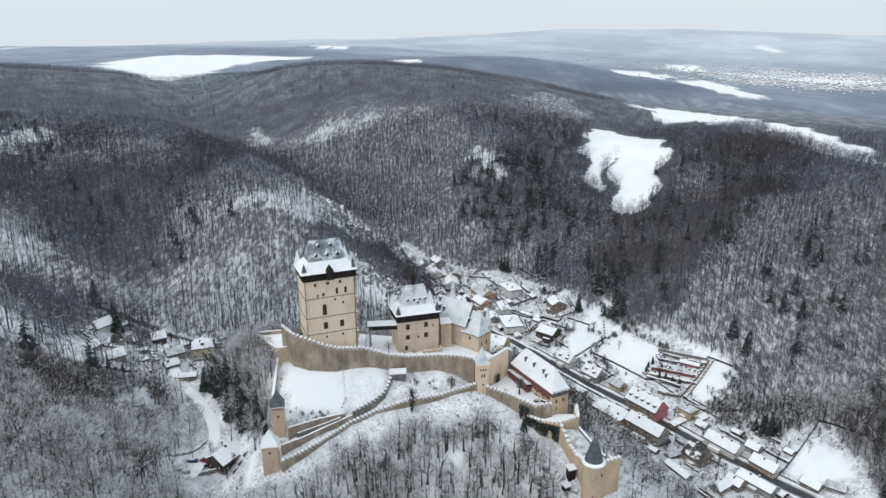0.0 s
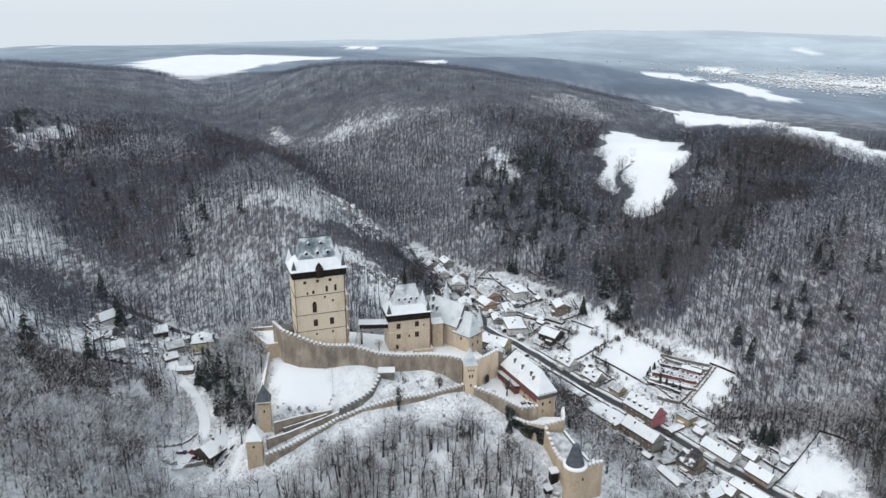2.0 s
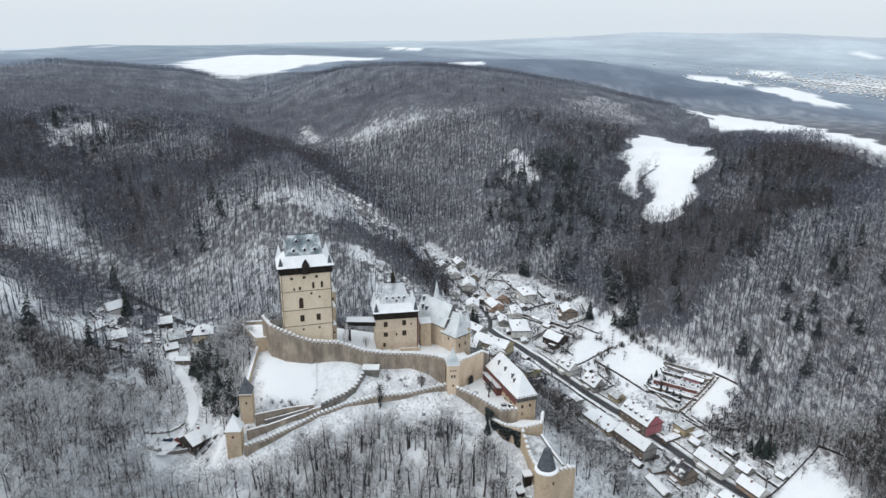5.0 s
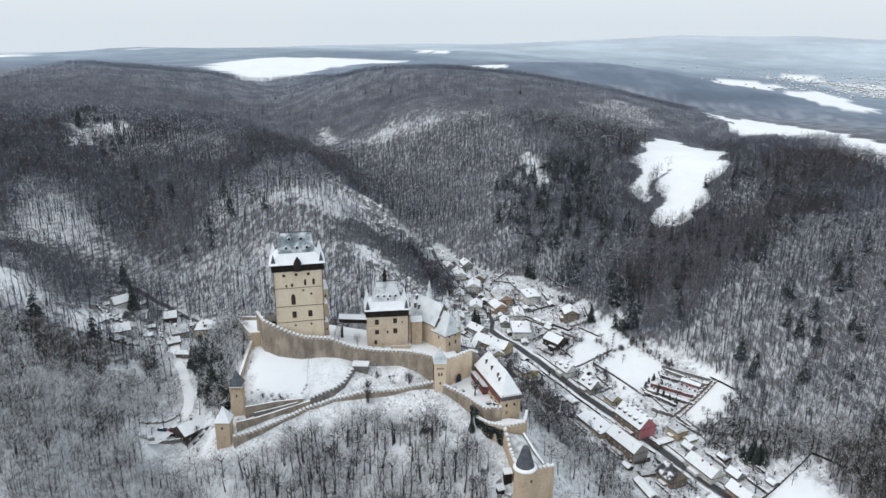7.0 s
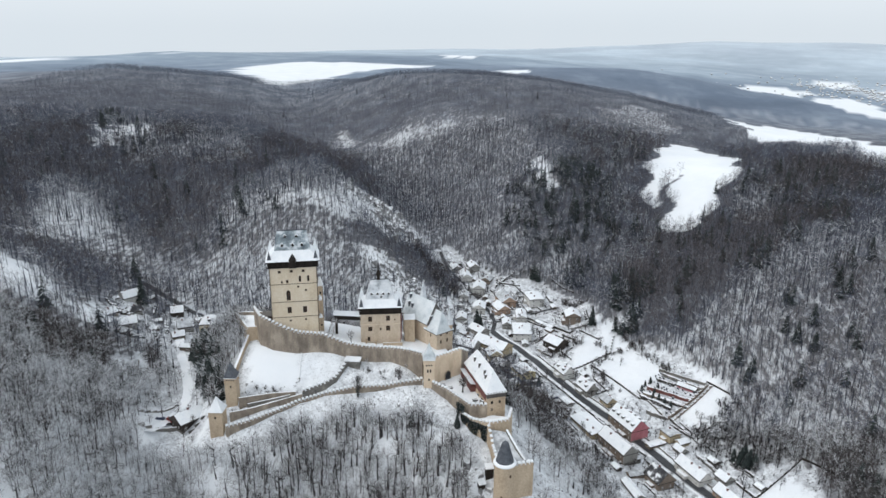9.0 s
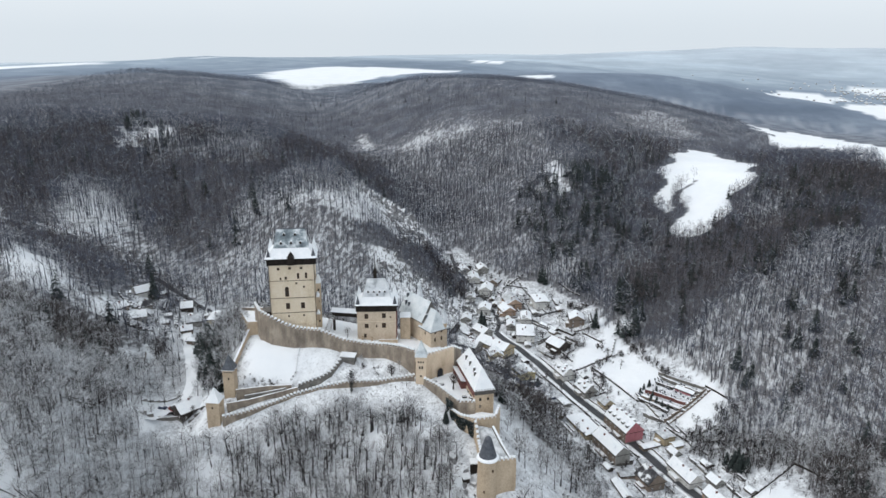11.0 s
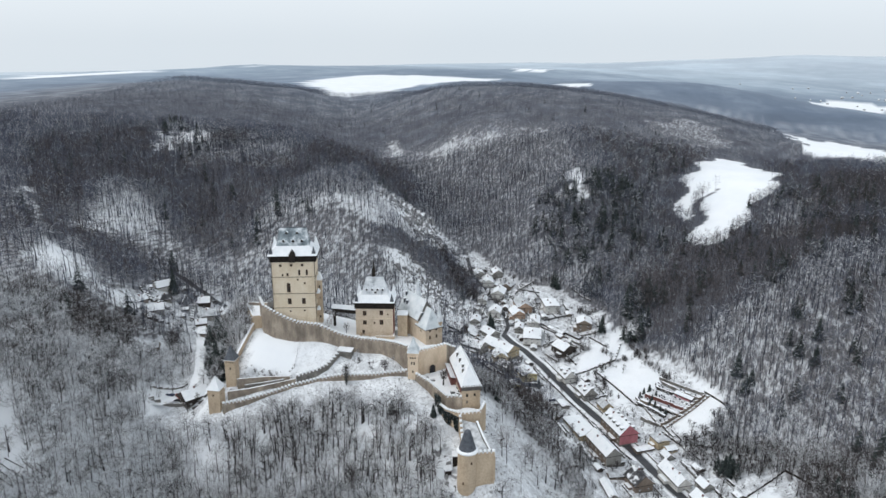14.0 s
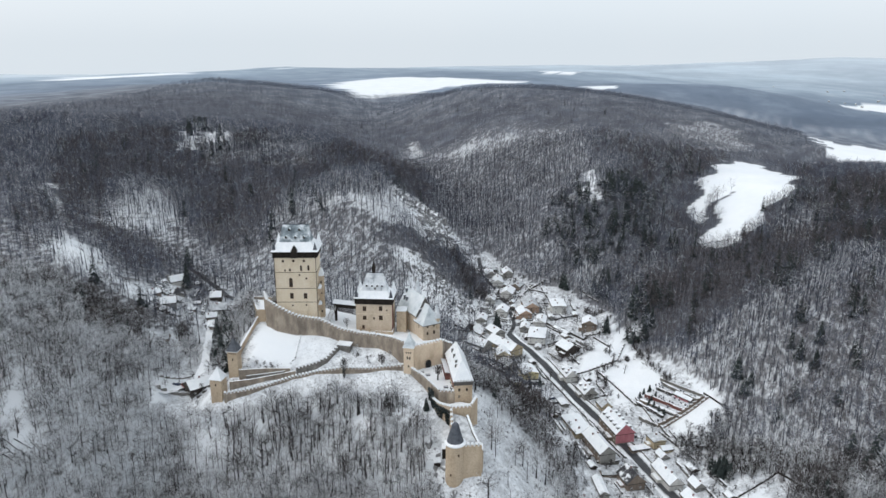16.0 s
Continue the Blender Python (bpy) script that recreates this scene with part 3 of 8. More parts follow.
def ground_material():
    m, n, l, b = material("snowy_forest_floor", 0.8)
    at = n.new("ShaderNodeAttribute")
    at.attribute_name = "cover"
    sep = n.new("ShaderNodeSeparateColor")
    l.new(at.outputs["Color"], sep.inputs["Color"])
    big, mid, fine = noise_node(n, l, 0.035), noise_node(n, l, 0.5, 5, 0.7), noise_node(n, l, 1.6, 3)
    white = ramp_node(n, l, big.outputs["Fac"], [(0.3, (0.77, 0.80, 0.835)), (0.7, (0.85, 0.868, 0.885))]).outputs["Color"]
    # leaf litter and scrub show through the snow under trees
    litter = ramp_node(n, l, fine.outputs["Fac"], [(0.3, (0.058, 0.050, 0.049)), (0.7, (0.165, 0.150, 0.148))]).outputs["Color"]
    # litter and painted shadow darken streaks down the slopes between the rows of trunks
    rows = noise_node(n, l, 1.0, 4, 0.65, (0.42, 0.15, 0.15))
    lean = n.new("ShaderNodeMath")
    lean.operation = "MULTIPLY_ADD"
    lean.inputs[1].default_value = 2.4
    l.new(rows.outputs["Fac"], lean.inputs[0])
    l.new(sep.outputs["Red"], lean.inputs[2])
    bare = n.new("ShaderNodeMapRange")
    bare.inputs["From Min"].default_value, bare.inputs["From Max"].default_value = 1.68, 2.05
    l.new(lean.outputs[0], bare.inputs["Value"])
    edge = n.new("ShaderNodeMath")
    edge.operation, edge.use_clamp = "MULTIPLY", True
    edge.inputs[1].default_value = 4.0
    l.new(sep.outputs["Red"], edge.inputs[0])
    fac = n.new("ShaderNodeMath")
    fac.operation = "MULTIPLY"
    l.new(edge.outputs[0], fac.inputs[0])
    l.new(bare.outputs["Result"], fac.inputs[1])
    half = n.new("ShaderNodeMath")
    half.operation = "MULTIPLY"
    half.inputs[1].default_value = 0.88
    l.new(fac.outputs[0], half.inputs[0])
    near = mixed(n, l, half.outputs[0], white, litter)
    tuft = ramp_node(n, l, noise_node(n, l, 0.9, 4, 0.75).outputs["Fac"], [(0.54, (0, 0, 0)), (0.62, (0.9, 0.9, 0.9))]).outputs["Color"]
    tm = n.new("ShaderNodeMath")
    tm.operation = "MULTIPLY"
    l.new(sep.outputs["Blue"], tm.inputs[0])
    l.new(tuft, tm.inputs[1])
    near = mixed(n, l, tm.outputs[0], near, litter)
    # trodden and thawing snow round houses and walls
    trod = ramp_node(n, l, noise_node(n, l, 0.17, 7, 0.8).outputs["Fac"], [(0.42, (0, 0, 0)), (0.60, (0.8, 0.8, 0.8))]).outputs["Color"]
    tr = n.new("ShaderNodeMath")
    tr.operation = "MULTIPLY"
    l.new(sep.outputs["Blue"], tr.inputs[0])
    l.new(trod, tr.inputs[1])
    near = mixed(n, l, tr.outputs[0], near, (0.33, 0.34, 0.36))
    # far woods, too far to tell one tree from the next, coloured haze-blue
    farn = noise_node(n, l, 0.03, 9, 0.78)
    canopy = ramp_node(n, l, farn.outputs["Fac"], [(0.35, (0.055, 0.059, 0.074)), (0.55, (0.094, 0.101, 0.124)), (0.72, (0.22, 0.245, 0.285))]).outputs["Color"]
    # haze of distance painted into the colour: bluer first, paler further off
    haze_noise = noise_node(n, l, 0.012, 6, 0.6)
    rime_haze = ramp_node(n, l, haze_noise.outputs["Fac"], [(0.32, (0.115, 0.150, 0.205)), (0.55, (0.155, 0.195, 0.255)), (0.75, (0.235, 0.285, 0.345))]).outputs["Color"]
    hoar_haze = ramp_node(n, l, haze_noise.outputs["Fac"], [(0.32, (0.300, 0.380, 0.450)), (0.55, (0.350, 0.430, 0.500)), (0.75, (0.440, 0.510, 0.570))]).outputs["Color"]
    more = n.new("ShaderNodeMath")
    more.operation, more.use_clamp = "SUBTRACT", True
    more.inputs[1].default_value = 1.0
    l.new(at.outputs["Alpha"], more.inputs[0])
    rime_haze = mixed(n, l, more.outputs[0], rime_haze, hoar_haze)
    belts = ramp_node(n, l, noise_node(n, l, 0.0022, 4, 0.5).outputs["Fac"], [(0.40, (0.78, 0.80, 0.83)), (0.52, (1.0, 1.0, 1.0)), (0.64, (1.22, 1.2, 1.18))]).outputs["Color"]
    rime_haze = mixed(n, l, 1.0, rime_haze, belts, "MULTIPLY")
    canopy = mixed(n, l, at.outputs["Alpha"], canopy, rime_haze)
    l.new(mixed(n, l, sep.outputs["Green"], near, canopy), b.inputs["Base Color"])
    bumped(n, l, b, mid.outputs["Fac"], 0.6, 0.35)
    return m


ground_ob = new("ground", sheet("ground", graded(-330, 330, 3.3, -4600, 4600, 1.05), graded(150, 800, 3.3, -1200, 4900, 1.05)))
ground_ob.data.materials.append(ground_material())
tagged(ground_ob, "snow covered hills, valley floor and leaf-littered forest ground", "ground", kind="structure")

# ---- woods ----
def bark_material(name, dark, light, vary=True):
    m, n, l, b = material(name, 0.9)
    geo = n.new("ShaderNodeNewGeometry")
    l.new(ramp_node(n, l, geo.outputs["Random Per Island"], [(0.0, dark), (1.0, light)]).outputs["Color"], b.inputs["Base Color"])
    return m


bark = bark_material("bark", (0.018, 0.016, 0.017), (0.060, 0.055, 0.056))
# hill bark and twigs carry the blue of distance haze in their colour
hill_bark = bark_material("haze_blue_beech_bark", (0.034, 0.038, 0.050), (0.078, 0.087, 0.110))
hill_twig = bark_material("haze_blue_beech_twigs", (0.066, 0.073, 0.098), (0.158, 0.174, 0.226))
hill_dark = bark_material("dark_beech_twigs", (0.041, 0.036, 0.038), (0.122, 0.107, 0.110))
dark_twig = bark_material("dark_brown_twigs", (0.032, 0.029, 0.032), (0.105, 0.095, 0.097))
# ridge bark and twigs are paler and bluer still, haze painted in
ridge_bark = bark_material("hazed_ridge_bark", (0.075, 0.075, 0.09), (0.12, 0.12, 0.14))
ridge_twig = bark_material("hazed_ridge_twigs", (0.076, 0.084, 0.108), (0.142, 0.156, 0.194))
twig = bark_material("bare_twigs", (0.045, 0.038, 0.037), (0.150, 0.131, 0.127))
twig_snow = bark_material("snowy_twigs", (0.40, 0.415, 0.44), (0.82, 0.835, 0.855))
needle = bark_material("fir_needles", (0.014, 0.020, 0.020), (0.050, 0.063, 0.060))
needle_snow = bark_material("snowy_needles", (0.09, 0.105, 0.108), (0.27, 0.29, 0.30))


def mesh_of(name, tris, slots, mats):
    """tris: (n, 3, 3) corner places; slots: (n,) material numbers."""
    me = bpy.data.meshes.new(name)
    k = len(tris)
    me.vertices.add(3 * k)
    me.vertices.foreach_set("co", tris.reshape(-1).astype(np.float32))
    me.loops.add(3 * k)
    me.loops.foreach_set("vertex_index", np.arange(3 * k, dtype=np.int32))
    me.polygons.add(k)
    me.polygons.foreach_set("loop_start", np.arange(0, 3 * k, 3, dtype=np.int32))
    me.polygons.foreach_set("material_index", slots.astype(np.int32))
    me.update(calc_edges=True)
    for m in mats:
        me.materials.append(m)
    return me


def unit(v):
    return v / np.maximum(np.linalg.norm(v, axis=-1, keepdims=True), 1e-9)


def sliver(a, b, width, rng):
    """Thin triangles from a (width across) to the point b."""
    side = unit(np.cross(b - a, rng.normal(size=a.shape))) * (np.asarray(width)[..., None] / 2)
    return np.stack((a - side, a + side, b), axis=-2)


def bare_trees(x, y, z, h, limbs, twigs, thick, frost, rng, trunk=1.0, full=None, dark=None, wide=1.0):
    """Bare broadleaved trees: tapered trunk, rising limbs, a crown of many fine twigs, part of them carrying snow."""
    k = len(x)
    foot = np.column_stack((x, y, z - 0.4))
    top = foot + np.column_stack((rng.normal(0, 0.05, k) * h, rng.normal(0, 0.05, k) * h, h))
    r = h * 0.017 * thick * trunk * np.where(rng.uniform(size=k) < 0.3, 2.0, 1.0)
    parts, slots = [], []
    ang = rng.uniform(0, 6.28, k)
    ring = [foot + np.column_stack((np.cos(ang + q) * r, np.sin(ang + q) * r, np.zeros(k))) for q in (0, 2.09, 4.19)]
    for i in range(3):
        parts.append(np.stack((ring[i], ring[(i + 1) % 3], top), axis=1))
        slots.append(np.zeros(k))
    spread = h * rng.uniform(0.17, 0.27, k) * wide
    t = rng.uniform(0.3, 0.8, (k, limbs))
    a = foot[:, None] + (top - foot)[:, None] * t[..., None]
    th = rng.uniform(0, 6.28, (k, limbs))
    reach = (spread[:, None] * rng.uniform(0.5, 1.0, (k, limbs)))
    b = a + np.stack((np.cos(th) * reach, np.sin(th) * reach, h[:, None] * rng.uniform(0.12, 0.3, (k, limbs))), axis=-1)
    w = np.repeat((r * 0.9 / trunk ** 0.5)[:, None], limbs, 1)
    for _ in range(2):
        parts.append(sliver(a, b, w, rng).reshape(-1, 3, 3))
        slots.append(np.zeros(k * limbs))
    d = unit(rng.normal(size=(k, twigs, 3)))
    rad = rng.uniform(0.35, 1.0, (k, twigs)) ** 0.6
    c = foot[:, None] + (top - foot)[:, None] * (0.68 if wide < 1.5 else 0.45)
    a = c + d * rad[..., None] * np.stack((spread, spread, h * 0.30), axis=-1)[:, None]
    out = unit(d * np.array((1, 1, 0.5)) + np.array((0, 0, 0.75)) + rng.normal(0, 0.45, (k, twigs, 3)))
    b = a + out * (h[:, None] * rng.uniform(0.09, 0.2, (k, twigs)))[..., None]
    a = a - out * (h[:, None] * 0.05)[..., None]
    w = np.repeat((0.010 * h * thick)[:, None], twigs, 1) * rng.uniform(0.5, 1.3, (k, twigs))
    white = rng.uniform(size=(k, twigs)) < frost[:, None]
    w = np.where(white, w * (1.55 if wide > 1.2 else 1.0), w)
    keep = rng.uniform(size=k * twigs) < np.repeat(np.ones(k) if full is None else full, twigs)
    parts.append(sliver(a, b, w, rng).reshape(-1, 3, 3)[keep])
    plain = np.where(np.zeros(k, bool) if dark is None else dark, 3, 1)[:, None]
    slots.append(np.where(white, 2, plain).reshape(-1)[keep])
    return np.concatenate(parts), np.concatenate(slots)


def fir_trees(x, y, z, h, tiers, per, rng, snow_share=0.18):
    """Conifers: a trunk and drooping boughs in tiers."""
    k = len(x)
    foot, up = np.column_stack((x, y, z - 0.3)), np.array((0.0, 0.0, 1.0))
    parts, slots = [], []
    ang = rng.uniform(0, 6.28, k)
    r = h * 0.014
    ring = [foot + np.column_stack((np.cos(ang + q) * r, np.sin(ang + q) * r, np.zeros(k))) for q in (0, 2.09, 4.19)]
    for i in range(3):
        parts.append(np.stack((ring[i], ring[(i + 1) % 3], foot + up * h[:, None]), axis=1))
        slots.append(np.zeros(k))
    for tier in range(tiers):
        f = 0.12 + 0.86 * (tier + rng.uniform(-0.3, 0.3, (k, per))) / tiers
        th = rng.uniform(0, 6.28, (k, per))
        reach = h[:, None] * 0.22 * (1.05 - f) * rng.uniform(0.6, 1.15, (k, per)) + 0.25
        a = foot[:, None] + up * (h[:, None] * (f + 0.05))[..., None]
        b = a + np.stack((np.cos(th) * reach, np.sin(th) * reach, -0.38 * reach), axis=-1)
        side = np.stack((-np.sin(th), np.cos(th), np.zeros_like(th)), axis=-1) * (0.42 * reach)[..., None]
        parts.append(np.stack((a, b - side - up * 0.2, b + side - up * 0.2), axis=2).reshape(-1, 3, 3))
        slots.append(np.where(rng.uniform(size=(k, per)) < snow_share, 2, 1).reshape(-1))
    return np.concatenate(parts), np.concatenate(slots)


def scatter(x0, x1, y0, y1, step, rng, near, far):
    """Places in the woods on a jittered grid, within a wedge seen from the flight, between two distances."""
    gx, gy = np.meshgrid(np.arange(x0, x1, step), np.arange(y0, y1, step))
    x = gx.ravel() + rng.uniform(-0.48, 0.48, gx.size) * step
    y = gy.ravel() + rng.uniform(-0.48, 0.48, gx.size) * step
    d = np.hypot(x - 70, y)
    bearing = np.degrees(np.arctan2(x - 70, y + 20))
    keep = (d >= near) & (d < far) & (bearing > -60) & (bearing < 37) & (y > 90)
    x, y = x[keep], y[keep]
    keep = (rng.uniform(size=x.size) < wood(x, y)) & ~((x > 285) & (y > 790)) & ~((x > 262) & (y > 930)) & ~((y > 1240) | (x < -620))
    return x[keep], y[keep]


FIR_STANDS = [(108, 502, 12, 0.5), (122, 540, 30, 0.06), (136, 470, 15, 0.4), (150, 452, 14, 0.3), (250, 600, 60, 0.08), (195, 490, 20, 0.25),
              (88, 612, 30, 0.35), (48, 605, 24, 0.35), (34, 650, 16, 0.5), (72, 650, 22, 0.45), (95, 590, 22, 0.3), (128, 560, 10, 0.5), (114, 470, 11, 0.9), (78, 512, 8, 0.3),
              (40, 512, 10, 0.3), (165, 470, 30, 0.12), (230, 540, 50, 0.05), (205, 355, 30, 0.03), (-190, 470, 50, 0.06), (-330, 560, 40, 0.06), (-388, 622, 12, 0.6), (140, 610, 8, 0.5)]

# parts of the woods with less (minus) or more snow on the twigs
BARE_BROWN = [(60, 330, 40, -0.25), (45, 380, 30, -0.3), (70, 290, 25, -0.15), (235, 350, 60, -0.15), (42, 212, 25, -0.1)]


def fir_share(x, y):
    s = np.where((np.hypot(x, y) < 700) & (np.hypot(x, y) > 330), 0.005, 0.0)
    for cx, cy, r, share in FIR_STANDS:
        s = np.where(np.hypot(x - cx, y - cy) < r, np.maximum(s, share), s)
    return s


def forest(name, label, step, near, far, limbs, twigs, thick, tall, seed, tiers, per, frosty=0.0, trunk=1.0, mats=None, wide=1.0):
    rng = np.random.default_rng(seed)
    x, y = scatter(-1500, 1100, 90, 1700, step, rng, near, far)
    z = height(x, y)
    patch = np.sin(x * 0.031 + 1.9 * np.sin(y * 0.023)) * np.sin(y * 0.027 + 1.2 * np.sin(x * 0.019))
    h = tall * rng.uniform(0.72, 1.2, len(x)) * (1 + 0.12 * patch)
    if near < 300:
        stem = np.where(stand(x, y) == KINDS.index("stems"), 1.55, 1.0) * trunk
        full = np.where(stand(x, y) == KINDS.index("stems"), 0.85, 1.0)
        frost = np.clip(0.62 - (z - 20) / 260 + 0.25 * patch + frosty + 0.25 * frosted(x, y), 0.05, 0.72)
    else:
        shut = crowns(x, y)
        full, stem = 0.60 + 0.40 * shut, trunk * (1.2 - 0.75 * shut)
        bare = np.isin(stand(x, y), (KINDS.index("open"), KINDS.index("strip"), KINDS.index("bright")))
        full, stem = np.where(bare, np.where(stand(x, y) == KINDS.index("bright"), 0.6, 0.22), full), np.where(bare, 0.85 * trunk, stem)
        rime_haze = stand(x, y) == KINDS.index("lilac")
        full, stem = np.where(rime_haze, 0.42, full), np.where(rime_haze, 0.95 * trunk, stem)
        frost = np.clip(0.46 - 0.42 * shut + frosty, 0.015, 0.7)
    for cx, cy, rr, dv in BARE_BROWN:
        frost = np.where(np.hypot(x - cx, y - cy) < rr, np.clip(frost + dv, 0.02, 0.8), frost)
    dark = np.zeros(len(x), bool)
    for cx, cy, rr in DARK_WOODS:
        dark |= rng.uniform(size=len(x)) < 1.3 * np.exp(-((x - cx) ** 2 + (y - cy) ** 2) / (rr * rr)) - 0.15
    kinds = stand(x, y)
    named = kinds > 0
    clump = np.clip(0.5 + 0.9 * np.sin(x * 0.11 + 1.7 * np.sin(y * 0.06)) * np.sin(y * 0.09 + 1.4 * np.sin(x * 0.05)), 0.15, 1.3)
    dark = np.where(named, rng.uniform(size=len(x)) < BROWN[kinds], dark | (rng.uniform(size=len(x)) < (0.32 if near < 300 else 0.2) * clump ** 2))
    frost = np.where(named, RIME[kinds] * rng.uniform(0.6, 1.3, len(x)), frost)
    # rime lies in drifts from crown to crown
    drift = np.sin(x * 0.33 + 1.9 * np.sin(y * 0.21)) * np.sin(y * 0.29 + 1.7 * np.sin(x * 0.17)) + 0.6 * np.sin(x * 0.83 + y * 0.41) * np.sin(y * 0.71 - x * 0.37)
    frost = np.clip(frost * (1 + 0.75 * drift) * rng.uniform(0.5, 1.5, len(x)), 0.01, 0.92)
    frost = np.where(dark, frost * 0.35, frost)
    fir = rng.uniform(size=len(x)) < np.maximum(np.where(named, 0, fir_share(x, y)), CONIFER[kinds])
    b = ~fir
    t1, s1 = bare_trees(x[b], y[b], z[b], h[b], limbs, twigs, thick, frost[b], rng, stem[b], full[b], dark[b], wide)
    ob = new(name, mesh_of(name, t1, s1, mats or (bark, twig, twig_snow, dark_twig)))
    tagged(ob, label, "bare trees", kind="stuff")
    t2, s2 = fir_trees(x[fir], y[fir], z[fir], h[fir] * 1.1, tiers, per, rng, 0.03)
    ob2 = new(name.replace("woods", "firs"), mesh_of("firs", t2, s2, (bark, needle, needle_snow)))
    tagged(ob2, "dark green conifers dusted with snow among bare trees", "conifers", kind="stuff")
    print(name, len(x), len(t1), len(t2))


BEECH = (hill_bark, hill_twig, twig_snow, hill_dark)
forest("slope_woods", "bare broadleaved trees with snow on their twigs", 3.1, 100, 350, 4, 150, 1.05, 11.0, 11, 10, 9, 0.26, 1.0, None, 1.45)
forest("hill_woods", "bare brown and haze-blue broadleaved forest on snowy hillsides", 3.5, 350, 800, 1, 40, 1.22, 13.5, 12, 10, 8, 0.0, 0.75, BEECH)
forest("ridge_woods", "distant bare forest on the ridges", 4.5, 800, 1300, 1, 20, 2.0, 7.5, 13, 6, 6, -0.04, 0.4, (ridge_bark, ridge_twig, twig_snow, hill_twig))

# ---- building helpers ----
def part(name, bm, mats, parent=None, label=""):
    """Links a bmesh as one mesh object under a thing or a part."""
    bmesh.ops.recalc_face_normals(bm, faces=bm.faces)
    me = bpy.data.meshes.new(name)
    bm.to_mesh(me)
    bm.free()
    for m in mats if isinstance(mats, (list, tuple)) else (mats,):
        me.materials.append(m)
    ob = new(name, me)
    ob.parent = parent
    if label:
        ob["label"] = label
    return ob


def shared(name, me, parent, m):
    ob = new(name, me)
    ob.parent = parent
    ob.matrix_basis = m
    return ob


def thing(name, m, label, category, group="", kind=""):
    ob = new(name)
    ob.empty_display_size = 1.0
    ob.matrix_basis = m
    return tagged(ob, label, category, group, kind)


def quad(bm, pts, slot=0):
    f = bm.faces.new([bm.verts.new(p) for p in pts])
    f.material_index = slot
    return f


def box(bm, c, s, turn=0.0, slot=0, top=None, taper=1.0):
    """A box about c with sides s; taper shrinks its top; top: material number of the upper face."""
    ca, sa = math.cos(turn), math.sin(turn)
    v = []
    for dz in (-0.5, 0.5):
        k = taper if dz > 0 else 1.0
        for dx, dy in ((-0.5, -0.5), (0.5, -0.5), (0.5, 0.5), (-0.5, 0.5)):
            x, y = dx * s[0] * k, dy * s[1] * k
            v.append(bm.verts.new((c[0] + x * ca - y * sa, c[1] + x * sa + y * ca, c[2] + dz * s[2])))
    for k, ids in enumerate(((3, 2, 1, 0), (4, 5, 6, 7), (0, 1, 5, 4), (1, 2, 6, 5), (2, 3, 7, 6), (3, 0, 4, 7))):
        f = bm.faces.new([v[i] for i in ids])
        f.material_index = top if (k == 1 and top is not None) else slot


def frustum(bm, w0, d0, z0, w1, d1, z1, slot=0, cx=0.0, cy=0.0, cap=True):
    """A four-sided tapered block between two rectangles."""
    lo = [bm.verts.new((cx + sx * w0 / 2, cy + sy * d0 / 2, z0)) for sx, sy in ((-1, -1), (1, -1), (1, 1), (-1, 1))]
    if w1 < 0.01 and d1 < 0.01:
        tip = bm.verts.new((cx, cy, z1))
        for i in range(4):
            bm.faces.new((lo[i], lo[(i + 1) % 4], tip)).material_index = slot
    else:
        hi = [bm.verts.new((cx + sx * w1 / 2, cy + sy * d1 / 2, z1)) for sx, sy in ((-1, -1), (1, -1), (1, 1), (-1, 1))]
        for i in range(4):
            bm.faces.new((lo[i], lo[(i + 1) % 4], hi[(i + 1) % 4], hi[i])).material_index = slot
        if cap:
            bm.faces.new(hi).material_index = slot
    bm.faces.new(lo[::-1]).material_index = slot


def ridge_roof(bm, w, d, z0, z1, hip=0.0, over=0.5, thick=0.35, slot=0, edge=1, gables=None):
    """A gabled (hip 0) or hipped roof over a w by d plan, ridge along x, with eaves of some thickness."""
    a, b = w / 2 + over, d / 2 + over
    drop = over * (z1 - z0) / (d / 2)
    e = z0 - drop
    r = max(w / 2 - hip, 0.05) + (over if hip < 0.01 else 0)
    lo = [bm.verts.new(p) for p in ((-a, -b, e), (a, -b, e), (a, b, e), (-a, b, e))]
    un = [bm.verts.new((p.co.x, p.co.y, e - thick)) for p in lo]
    t0, t1 = bm.verts.new((-r, 0, z1)), bm.verts.new((r, 0, z1))
    for ids in ((lo[0], lo[1], t1, t0), (lo[2], lo[3], t0, t1)):
        bm.faces.new(ids).material_index = slot
    for i, ids in enumerate(((lo[1], lo[2], t1), (lo[3], lo[0], t0))):
        bm.faces.new(ids).material_index = slot if hip > 0.01 else gables[i] if gables else edge
    for i in range(4):
        bm.faces.new((lo[i], un[i], un[(i + 1) % 4], lo[(i + 1) % 4])).material_index = edge
    bm.faces.new(un).material_index = edge


